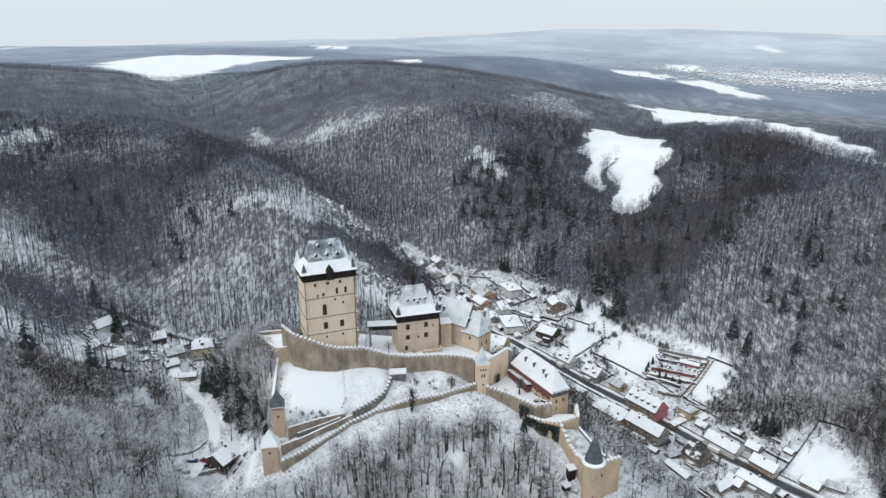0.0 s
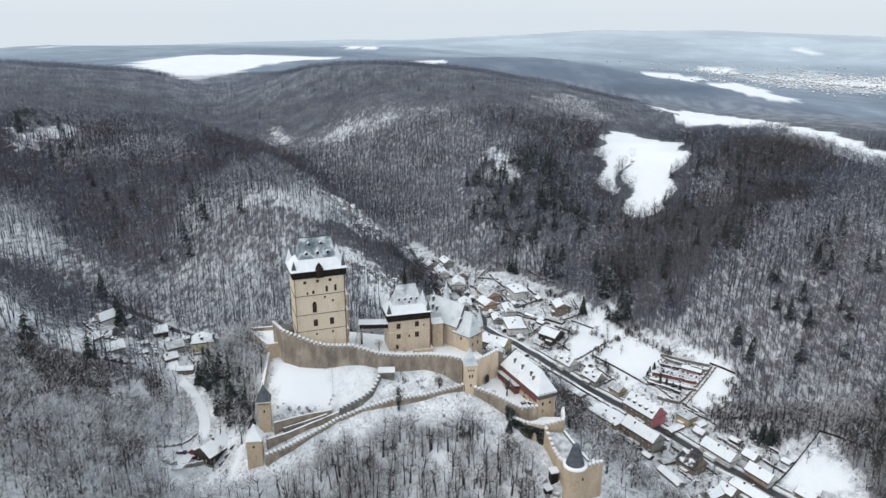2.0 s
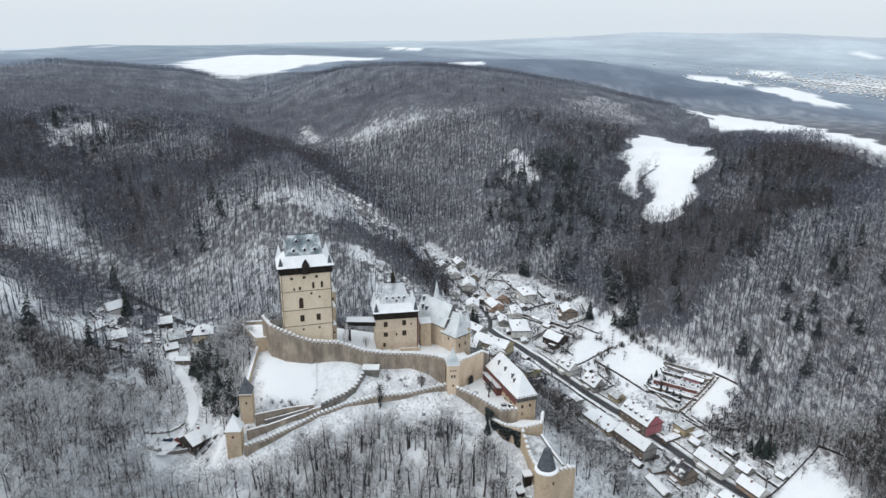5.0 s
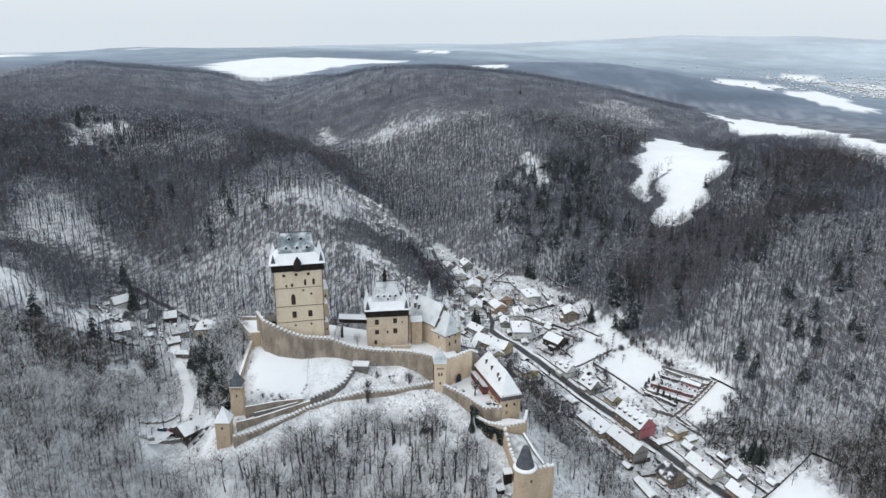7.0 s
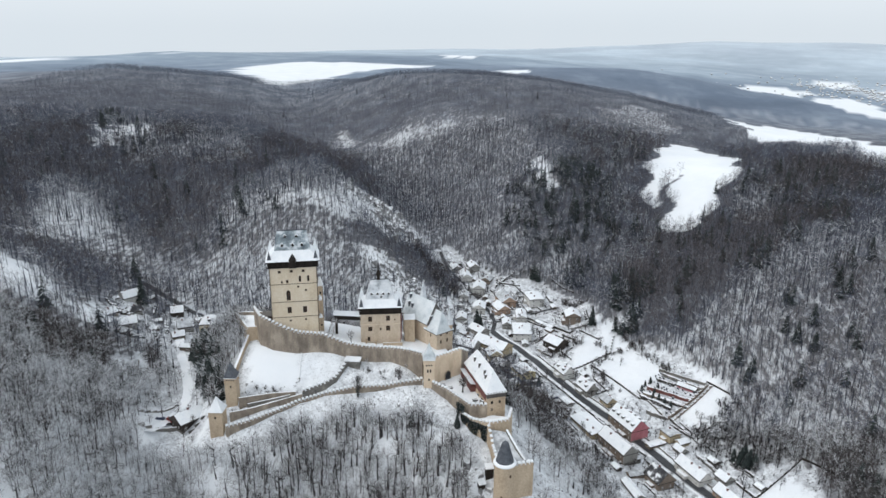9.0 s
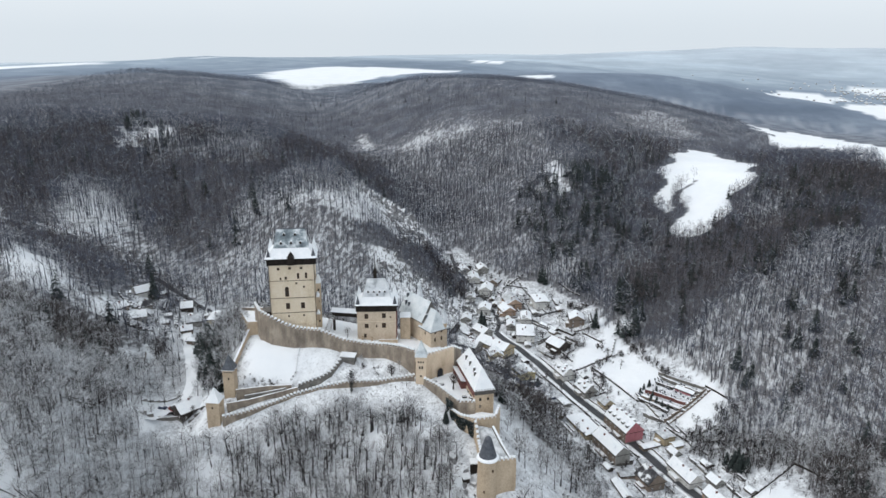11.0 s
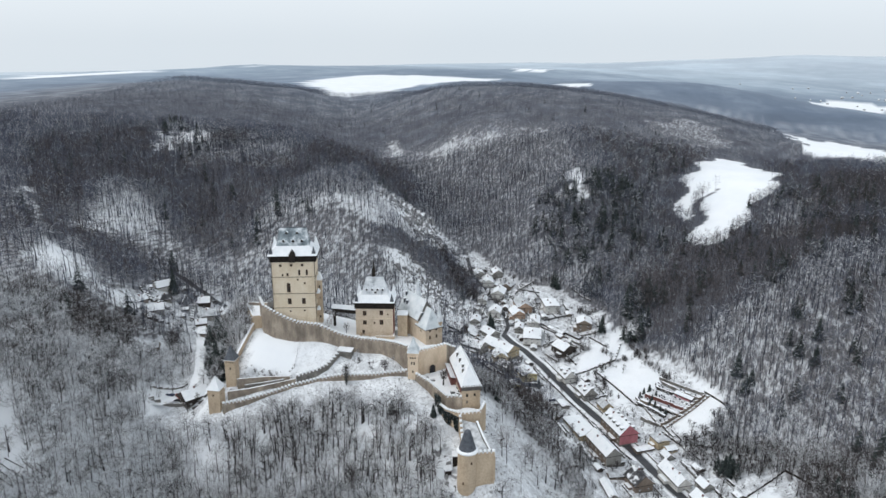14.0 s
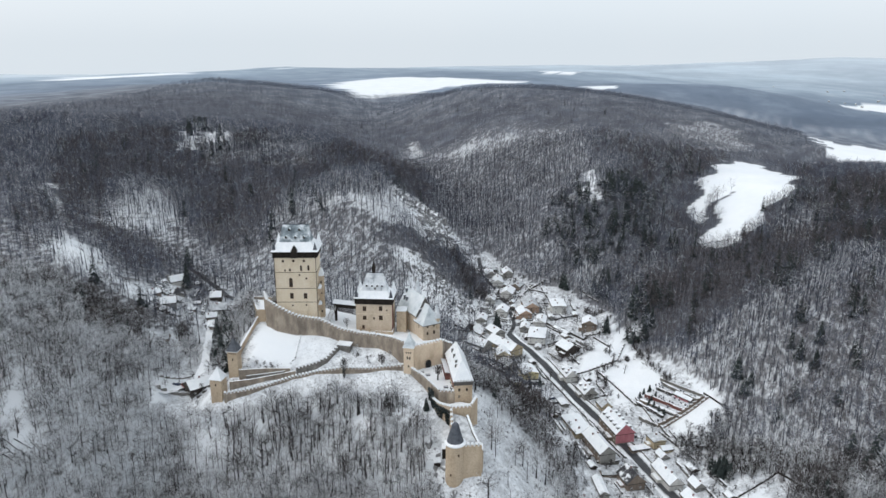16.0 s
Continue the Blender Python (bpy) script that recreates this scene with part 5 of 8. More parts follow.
def small_turret(label, x, y, w, turn, z0, z1, z2, roof_mat, wall_mat, holes, group="castle turrets"):
    t = thing("turret", pose(x, y, 0, 0, 0, turn), label, "tower", group)
    body_with_windows(t, "wall", w, w, z0, z1, wall_mat, {"front": holes, "right": holes}, 0.35)
    string_course(t, w, w, z1 - 1.9, wall_mat)
    bm = bmesh.new()
    frustum(bm, w + 0.9, w + 0.9, z1, w + 0.9, w + 0.9, z1 + 0.25, 1)
    frustum(bm, w + 0.8, w + 0.8, z1 + 0.25, w * 0.55, w * 0.55, z1 + (z2 - z1) * 0.5, 0)
    frustum(bm, w * 0.55, w * 0.55, z1 + (z2 - z1) * 0.5, 0.15, 0.15, z2, 0)
    part("roof", bm, [roof_mat, snow], t)
    bm = bmesh.new()
    box(bm, (0, 0, z2 + 0.5), (0.12, 0.12, 1.2))
    part("finial", bm, slate_bare, t)
    return t


def ring(bm, r0, z0, r1, z1, n=28, slot=0, close=False):
    lo = [bm.verts.new((r0 * math.cos(6.2832 * i / n), r0 * math.sin(6.2832 * i / n), z0)) for i in range(n)]
    if r1 < 0.02:
        tip = bm.verts.new((0, 0, z1))
        for i in range(n):
            bm.faces.new((lo[i], lo[(i + 1) % n], tip)).material_index = slot
        return
    hi = [bm.verts.new((r1 * math.cos(6.2832 * i / n), r1 * math.sin(6.2832 * i / n), z1)) for i in range(n)]
    for i in range(n):
        bm.faces.new((lo[i], lo[(i + 1) % n], hi[(i + 1) % n], hi[i])).material_index = slot
    if close:
        bm.faces.new(hi).material_index = slot


def well_tower():
    t = thing("round_tower", pose(58.0, 233.5, 0), "round weathered stone well tower with conical slate roof", "tower")
    bm = bmesh.new()
    ring(bm, 4.35, 8.0, 4.05, 30.0)
    ring(bm, 4.05, 30.0, 4.0, 38.2, close=True)
    part("wall", bm, plaster_old, t)
    bm = bmesh.new()
    ring(bm, 4.0, 38.2, 4.6, 38.5, slot=0)
    ring(bm, 4.6, 38.5, 4.55, 39.0, slot=0)
    ring(bm, 4.55, 39.0, 3.0, 40.0, slot=0)
    bmesh.ops.remove_doubles(bm, verts=bm.verts, dist=0.001)
    part("snow_rim", bm, snow, t, "ring of snow under the roof")
    bm = bmesh.new()
    ring(bm, 3.65, 39.5, 2.5, 43.4)
    ring(bm, 2.5, 43.4, 1.35, 47.4)
    ring(bm, 1.35, 47.4, 0.0, 48.6)
    part("cone_roof", bm, slate_bare, t, "bare dark slate cone")
    for a, z in ((-48, 34.5), (-95, 25.0)):
        bm = bmesh.new()
        box(bm, (0, 0, 0), (0.7, 0.5, 1.1))
        ob = part("window", bm, shutter_wood, t, "small brown shuttered window")
        ob.matrix_basis = pose(4.0 * math.cos(radians(a)), 4.0 * math.sin(radians(a)), z, 0, 0, a + 90)
    return t


def burgrave_house():
    w, d = 31.0, 8.6
    t = thing("burgrave_house", pose(42.6, 280.3, 0, 0, 0, 118), "long castle house with red-brown wall and big snowy roof", "house")
    body_with_windows(t, "wall", w, d, 38.0, 48.6, plaster_old, {"left": [(2.4, 46.0, 1.1, 1.6), (2.4, 42.6, 1.1, 1.6), (6.0, 46.0, 1.0, 1.4)], "front": [(5 + 4 * k, 46.2, 1.1, 1.5) for k in range(6)], "back": [(4 + 4 * k, 46.2, 1.1, 1.5) for k in range(6)]}, 0.4)
    bm = bmesh.new()
    box(bm, (0.8, 0, 48.9), (w - 1.0, d + 0.5, 4.4))
    part("upper_storey", bm, red_wall, t, "red-brown boarded upper storey")
    for i in range(7):
        bm = bmesh.new()
        box(bm, (-w / 2 - 0.47, -d / 2 + 0.4 + i * (d - 0.8) / 6, 49.8), (0.24, 0.3, 2.6))
        part("post", bm, timber_grey, t)
    bm = bmesh.new()
    box(bm, (-w / 2 + 0.1, 0, 49.8), (0.9, d + 0.4, 2.5))
    part("timber_front", bm, timber_grey, t, "weathered timber framing")
    bm = bmesh.new()
    ridge_roof(bm, w + 0.4, d + 0.4, 51.3, 59.6, 5.0, 0.4, 0.3)
    part("roof", bm, [roof_snow, timber_grey], t, "steep hipped roof under smooth snow")
    for x, y, h in ((-6.0, 2.2, 2.4), (1.0, 2.2, 2.4), (7.5, 2.2, 2.4), (-8.5, 2.6, 2.0)):
        bm = bmesh.new()
        z = 51.3 + 8.3 * (1 - y / 4.5)
        box(bm, (x, y, z + 0.5), (0.8, 0.9, h))
        box(bm, (x, y, z + 0.5 + h / 2 + 0.12), (1.0, 1.1, 0.22), 0, 1)
        part("chimney", bm, [timber_grey, snow], t)
    return t


def store(name, label, x, y, turn, w, d, z0, h, rise, wall_mat, category="shed", pitch_mat=None):
    t = thing(name, pose(x, y, z0, 0, 0, turn), label, category)
    bm = bmesh.new()
    box(bm, (0, 0, h / 2 - 1.0), (w, d, h + 2.0))
    part("wall", bm, wall_mat, t)
    bm = bmesh.new()
    v = [(-w / 2 - 0.3, -d / 2 - 0.3, h), (w / 2 + 0.3, -d / 2 - 0.3, h), (w / 2 + 0.3, d / 2 + 0.3, h + rise), (-w / 2 - 0.3, d / 2 + 0.3, h + rise)]
    lo = [bm.verts.new(p) for p in v]
    hi = [bm.verts.new((p[0], p[1], p[2] + 0.4)) for p in v]
    bm.faces.new(lo)
    bm.faces.new(hi)
    for i in range(4):
        bm.faces.new((lo[i], lo[(i + 1) % 4], hi[(i + 1) % 4], hi[i]))
    part("roof", bm, pitch_mat or roof_snow, t)
    return t


great_tower()
lower_tower()
covered_bridge()
AX = math.degrees(math.atan2(-0.62, 0.78))
palace("palace_wing", 6.0, 313.0, AX, 19.4, 10.5, 44.0, 65.0, 74.0, 0.0, "grey-ochre palace wing with steep snowy gable roof", {"front": [(3.5, 60.5, 1.0, 1.6), (6.5, 56.5, 1.0, 1.6)]}, ((-0.72, 0.62, 2.6), (-0.45, 0.62, 2.2), (-0.85, 0.25, 2.4)), (-4.0, 3.2, 70.0, 1.7, 82.0))
palace("palace_end", 15.8, 305.0, AX, 9.4, 10.0, 42.0, 62.2, 71.0, 2.2, "ochre palace end block with hipped snowy roof", {"front": [(4.5, 59.0, 1.0, 1.6)], "right": [(2.6, 60.2, 1.1, 1.5), (6.6, 60.2, 1.1, 1.5), (2.6, 56.4, 1.1, 2.0), (6.6, 56.4, 1.1, 2.0), (3.0, 49.5, 1.8, 3.0), (7.0, 49.5, 1.8, 3.0)]}, ((-0.5, 0.55, 2.2), (-0.8, 0.2, 2.0)), (3.6, 3.8, 64.0, 1.6, 73.0))
store("palace_link", "worn ochre link building beside the palace", 0.8, 305.6, 17, 5.0, 5.0, 50.0, 15.4, 0.5, plaster_old, "building")
burgrave_house()
well_tower()
small_turret("square cream gate tower with a snowy pointed roof", 17.0, 278.6, 5.0, 14, 38.0, 58.0, 65.6, palace_roof, plaster_peach, [(1.4, 55.4, 0.6, 0.9), (2.5, 55.4, 0.6, 0.9), (3.6, 55.4, 0.6, 0.9), (1.9, 52.6, 0.7, 1.6), (3.1, 52.6, 0.7, 1.6), (2.5, 48.2, 0.7, 1.2)])
small_turret("small cream turret with a dark pointed slate roof", -66.2, 249.4, 5.0, 12, 38.0, 54.2, 61.0, slate_bare, plaster_old, [(1.0, 53.2, 0.5, 0.8), (2.1, 53.2, 0.5, 0.8), (3.1, 53.2, 0.5, 0.8), (4.1, 53.2, 0.5, 0.8), (2.6, 50.0, 0.7, 1.2)])
small_turret("low ochre gate turret with a snow-covered roof", -67.0, 236.8, 5.8, 10, 26.0, 44.6, 50.8, roof_snow, plaster_old, [(2.8, 42.0, 0.8, 1.2)])

wall_run("high brown rubble curtain wall with snow-capped merlons", [(-70.0, 283.5, 72.5), (-64.0, 276.6, 71.6), (-57.5, 275.2, 69.8), (-51, 276.2, 66.7), (-45.5, 277.4, 64.8), (-40, 279.3, 63.9), (-35, 280.5, 63.6), (-29.5, 282, 61.2), (-24, 283, 59.0), (-14, 285, 57.3), (-3, 286, 57.4), (7, 283.2, 58.4), (14, 280.2, 58.6)], 1.6, stone, 10)
wall_run("outer ochre ward wall with snow-capped merlons", [(-62.5, 234.6, 37.6), (-55.9, 240.9, 37.4), (-47, 250.7, 38.0), (-38.7, 259, 39.6), (-28.6, 264.3, 41.8), (-16.5, 267.7, 44.6), (-1.8, 271, 45.6), (14, 277.2, 47.4)], 1.3, stone, 4)
wall_run("grey inner ward wall with snow-capped merlons", [(-38, 261, 43.6), (-34, 263.4, 44.8), (-29, 266.5, 46.2), (-25.2, 270, 48.0), (-23.7, 274, 50.0), (-22.5, 278, 52.5)][::1], 1.3, stone_grey, 4)
wall_run("cream retaining wall of the ward path", [(-63.5, 240.6, 41.4), (-56.0, 246.6, 41.2), (-47.6, 253.6, 41.8), (-38, 260.4, 43.0)], 0.9, stone, 3.5, False)
wall_run("low dark terrace wall under snow", [(-58.6, 247.8, 42.2), (-51.8, 252.0, 42.6), (-42.6, 257.6, 43.4)], 0.7, stone_grey, 2.0, False)
wall_run("low rubble terrace wall under snow", [(-62, 246.6, 45.4), (-51, 254.8, 44.6), (-41, 260.2, 43.9)], 0.8, stone, 2.0, False)
wall_run("narrow ochre wall running downhill", [(-68.5, 251.5, 48.4), (-71.0, 262, 52.0), (-72.0, 278.6, 61.0)][::-1], 1.1, plaster_old, 3.5, False)
wall_run("cream gate wall with snow-capped merlons", [(18.6, 280.6, 57.0), (24.0, 286.3, 57.2), (29.2, 292.2, 57.4)], 1.4, plaster_peach, 11)
wall_run("brown yard wall beside the gate", [(29.2, 292.2, 57.0), (31.5, 296.5, 54.0), (30.0, 303.0, 51.0)], 1.2, stone, 9)
wall_run("ochre yard wall with snow-capped merlons", [(19.2, 276.6, 46.6), (27, 273, 45.8), (34, 267.8, 45.0), (39, 263.8, 44.6), (43, 264.8, 44.7), (46.3, 264.8, 44.8)], 1.2, stone, 5)
wall_run("cream bastion wall with snow-capped merlons", [(36, 263.2, 40.0), (41, 258.4, 40.6), (48, 254.8, 42.2), (52, 256.2, 42.5), (56.2, 258.4, 42.6), (56.6, 266, 43.5)], 1.2, plaster_old, 6)
wall_run("crenellated wall descending to the round tower", [(48.6, 254, 41.5), (50.2, 251, 38.6), (51.6, 247.5, 35.8), (53.6, 242, 34.8), (55.2, 237.6, 35.8)], 1.1, plaster_old, 5)
wall_run("ochre crenellated wall joining the round tower", [(61.4, 233.6, 37.6), (65.2, 235.4, 37.6), (68.9, 237.0, 37.6)], 1.3, plaster_old, 10)
wall_run("low stepped wall behind the round tower", [(68.6, 237.6, 35.0), (67.8, 241.0, 34.4), (66.6, 244.6, 34.0)], 1.0, plaster_old, 6, False)
wall_run("weathered wall beside the stairs", [(65.2, 244.6, 33.5), (61.4, 248.2, 36.4), (56.2, 254.4, 40.6)], 1.0, stone_grey, 4, False)
wall_run("snow-topped parapet of the west terrace", [(-84.6, 292.2, 65.6), (-78.5, 285.6, 65.2), (-72.2, 278.8, 64.8), (-66.5, 280.6, 65.0)], 1.1, plaster_old, 9, False)
wall_run("back parapet of the west terrace", [(-71.0, 294.5, 66.5), (-84.4, 292.8, 65.8)], 1.0, stone, 8, False)
terrace("upper_court", "snowy upper castle court", [(-66, 281, 67.5), (-57, 278, 66.4), (-45.5, 279, 62.2), (-35, 281, 61.4), (-29, 282.8, 58.6), (-24, 284, 56.4), (-14, 286, 55.2), (-3, 287, 55.3), (7, 284.5, 55.4), (14, 282, 55), (24, 296, 52), (12, 316, 52), (-10, 316, 53), (-26, 312, 55), (-40, 306, 59), (-58, 303, 62), (-72, 294, 65)], 14, stone)
terrace("west_terrace", "snowy west bastion terrace", [(-84, 292, 64.4), (-72.3, 279.4, 63.8), (-66, 281, 64.0), (-68, 290, 64.5), (-71, 294, 64.8)], 14, plaster_old)
terrace("lower_yard", "snowy yard of the castle house", [(19.5, 277.6, 44.6), (27, 273.6, 44.2), (34, 268.4, 43.6), (39, 264.6, 43.4), (47, 265.2, 43.4), (52, 268, 43.4), (40, 291, 44.6), (32, 295, 45), (24, 287, 45)], 12, stone)
terrace("bastion_yard", "snowy bastion floor below the castle house", [(37, 263.4, 36.4), (41.4, 259.2, 37.0), (48, 255.6, 38.6), (52, 256.8, 38.8), (55.8, 259, 39.0), (56, 266, 39.8), (46, 266, 39.8)], 10, stone)


def gate_arch():
    t = thing("castle_gate", pose(24.6, 284.9, 44.6, 0, 0, 47.5), "castle gateway drawn as a flat dark arch on the cream wall", "gate")
    bm = bmesh.new()
    n = 10
    outer = [(-1.6, 0), *((1.6 * math.cos(math.pi - math.pi * i / n), 3.0 + 1.6 * math.sin(math.pi * i / n)) for i in range(n + 1)), (1.6, 0)]
    # flat near-black sheet stands in for the shaded passage; no hole behind it
    bm.faces.new([bm.verts.new((x, -0.02, z)) for x, z in outer])
    part("gateway", bm, opening, t)
    bm = bmesh.new()
    for i in range(n + 1):
        a = math.pi * i / n
        box(bm, (1.75 * math.cos(a), -0.06, 3.0 + 1.75 * math.sin(a)), (0.42, 0.22, 0.42), 0)
    for s in (-1, 1):
        box(bm, (s * 1.75, -0.06, 1.5), (0.36, 0.22, 3.0))
    part("arch", bm, plaster_old, t)
    return t


gate_arch()


store("gatehouse_shed", "grey stone guard shed with thick snow on its roof", -20.0, 279.6, 6, 7.0, 3.6, 46.0, 6.6, 0.5, stone_grey)
store("yard_shed", "low yard shed with a broad snowy roof", 35.6, 284.6, 118, 15.0, 5.0, 44.0, 3.0, 1.2, red_wall)


def cistern():
    t = thing("cistern", pose(44.2, 270.0, 43.5), "round dark-roofed yard cistern with a snowy rim", "well")
    bm = bmesh.new()
    ring(bm, 2.1, 0, 2.1, 1.6, 20, 0, True)
    part("drum", bm, timber, t)
    bm = bmesh.new()
    ring(bm, 2.2, 1.6, 1.7, 1.85, 20, 0)
    part("rim", bm, snow, t)
    return t


cistern()


def ivy(x0, y0, x1, y1, z_top, drop, count, seed):
    """Dark ivy hanging on a wall face: many small leaf clumps."""
    rng = np.random.default_rng(seed)
    u, v = rng.uniform(0, 1, count), rng.uniform(0, 1, count) ** 1.3
    d = np.array((x1 - x0, y1 - y0))
    nrm = np.array((d[1], -d[0])) / np.hypot(*d)
    off = rng.uniform(0.15, 0.7, count)
    c = np.column_stack((x0 + d[0] * u + nrm[0] * off, y0 + d[1] * u + nrm[1] * off, z_top - drop * v * (0.6 + 0.4 * np.sin(u * 9))))
    e = rng.normal(0, 0.35, (count, 3, 3))
    ob = new("ivy", mesh_of("ivy", c[:, None] + e, (rng.uniform(size=count) < 0.12).astype(int), (needle, needle_snow)))
    return tagged(ob, "dark evergreen ivy climbing the bastion wall", "ivy")


ivy(33.0, 266.0, 36.4, 262.6, 44.5, 7.0, 700, 4)
ivy(35.8, 263.2, 41.2, 258.2, 40.4, 8.0, 2200, 5)
ivy(41.0, 258.2, 48.0, 254.6, 40.6, 8.5, 2600, 6)


def timber_stairs():
    """The open stairs between the keep and the covered bridge, with red and white rails."""
    t = thing("timber_stairs", pose(-33.8, 285.6, 59.0, 0, 0, 88), "open timber stairs with reddish and snowy rails", "stairs")
    n = 14
    for i in range(n):
        bm = bmesh.new()
        box(bm, (i * 0.62, 0, i * 0.55), (0.7, 2.2, 0.14), 0, 0, 1)
        part("step", bm, [timber_grey, snow], t)
    for s in (-1, 1):
        for i in range(0, n, 2):
            bm = bmesh.new()
            box(bm, (i * 0.62, s * 1.1, i * 0.55 + 0.2), (0.16, 0.16, 2.6))
            part("post", bm, red_wall if i % 4 else white_post, t)
        bm = bmesh.new()
        q = n - 1
        quad(bm, ((0, s * 1.12, 1.3), (q * 0.62, s * 1.12, q * 0.55 + 1.3), (q * 0.62, s * 1.12, q * 0.55 + 1.55), (0, s * 1.12, 1.55)))
        quad(bm, ((0, s * 1.08, 0.4), (q * 0.62, s * 1.08, q * 0.55 + 0.4), (q * 0.62, s * 1.08, q * 0.55 + 0.6), (0, s * 1.08, 0.6)))
        bmesh.ops.solidify(bm, geom=bm.faces[:], thickness=0.08)
        part("rail", bm, white_post, t)
    return t


white_post = surface("pale_painted_wood", [(0.3, (0.5, 0.5, 0.5)), (0.7, (0.68, 0.68, 0.68))], 0.6, 3.0, 0.8)
timber_stairs()
store("west_shed", "dark boarded shed between curtain wall and keep", -65.6, 287.4, 22, 5.0, 5.5, 64.0, 4.2, 0.4, timber, pitch_mat=timber_grey)
store("tower_shed", "small dark lean-to with a snowy roof by the round tower", 51.0, 240.6, 20, 3.0, 2.6, 26.0, 4.6, 0.6, timber)
store("tower_shed", "small dark hut with a snowy roof on the slope", 48.6, 236.4, 30, 2.6, 2.4, 22.0, 3.6, 0.6, timber)
terrace("stair_court", "snowy stepped court between the descending walls", [(49.4, 254.4, 39.8), (55.8, 254.0, 39.6), (60.8, 248.0, 35.4), (65.4, 244.2, 32.6), (61.6, 237.4, 33.4), (56, 238.2, 33.6), (54.2, 242, 33.2), (52.2, 247.4, 34.4), (50.6, 251, 37.2)], 10, stone, thin_snow)


# low boxes added for unidentified dark patches in the yard of the castle house
for bx, by, bw, bd in ((23.4, 279.4, 2.2, 1.6), (27.2, 277.6, 2.4, 1.5), (41.2, 274.6, 1.6, 1.2), (40.2, 269.0, 2.0, 1.4)):
    bm = bmesh.new()
    box(bm, (0, 0, 0.2), (bw, bd, 0.7), 0, 0, 1)
    bed = tagged(part("dark_yard_box", bm, [timber, thin_snow]), "low dark box added on a dark patch of the snowy yard", "plant box", "yard plant boxes")
    bed.matrix_basis = pose(bx, by, 44.4, 0, 0, 30)

# ---- village ----
def plain_plaster(name, a, b):
    return surface(name, [(0.3, a), (0.7, b)], 0.4, 2.5, 0.9, 0.15, 0.02, (1, 1, 0.4))


house_white = plain_plaster("white_render", (0.52, 0.51, 0.49), (0.68, 0.67, 0.64))
house_grey = plain_plaster("grey_render", (0.22, 0.215, 0.20), (0.34, 0.33, 0.31))
house_ochre = plain_plaster("ochre_render", (0.36, 0.29, 0.19), (0.50, 0.42, 0.29))
house_yellow = plain_plaster("yellow_render", (0.62, 0.53, 0.29), (0.72, 0.63, 0.38))
house_cream = plain_plaster("cream_render", (0.55, 0.47, 0.33), (0.68, 0.60, 0.44))
house_brown = plain_plaster("brown_render", (0.15, 0.12, 0.10), (0.26, 0.21, 0.17))
house_orange = plain_plaster("faded_orange_render", (0.34, 0.23, 0.165), (0.46, 0.335, 0.255))
house_pink = plain_plaster("pink_red_render", (0.38, 0.125, 0.145), (0.48, 0.20, 0.22))
house_dark = plain_plaster("dark_boards", (0.030, 0.025, 0.022), (0.075, 0.062, 0.055))
house_red = plain_plaster("red_boards", (0.20, 0.035, 0.03), (0.30, 0.06, 0.05))
half_roof = surface("half_thawed_roof", [(0.42, (0.04, 0.04, 0.045)), (0.52, (0.12, 0.12, 0.125)), (0.56, (0.70, 0.72, 0.74)), (0.8, (0.86, 0.87, 0.88))], 0.30, 2.2, 0.7, 0.4, 0.06)
hedge_mat = surface("dark_hedge", [(0.3, (0.012, 0.012, 0.010)), (0.55, (0.05, 0.042, 0.036)), (0.62, (0.55, 0.56, 0.58)), (0.8, (0.8, 0.81, 0.82))], 0.9, 4.0, 0.95, 0.5, 0.1)
white_frame = plain_plaster("white_window_paint", (0.6, 0.6, 0.6), (0.75, 0.75, 0.75))
# the shadow line of the eaves is put into this near-black board colour
eave_shade = plain_plaster("shade_dark_eave_boards", (0.022, 0.019, 0.018), (0.055, 0.048, 0.044))
HOUSE_RNG = random.Random(7)


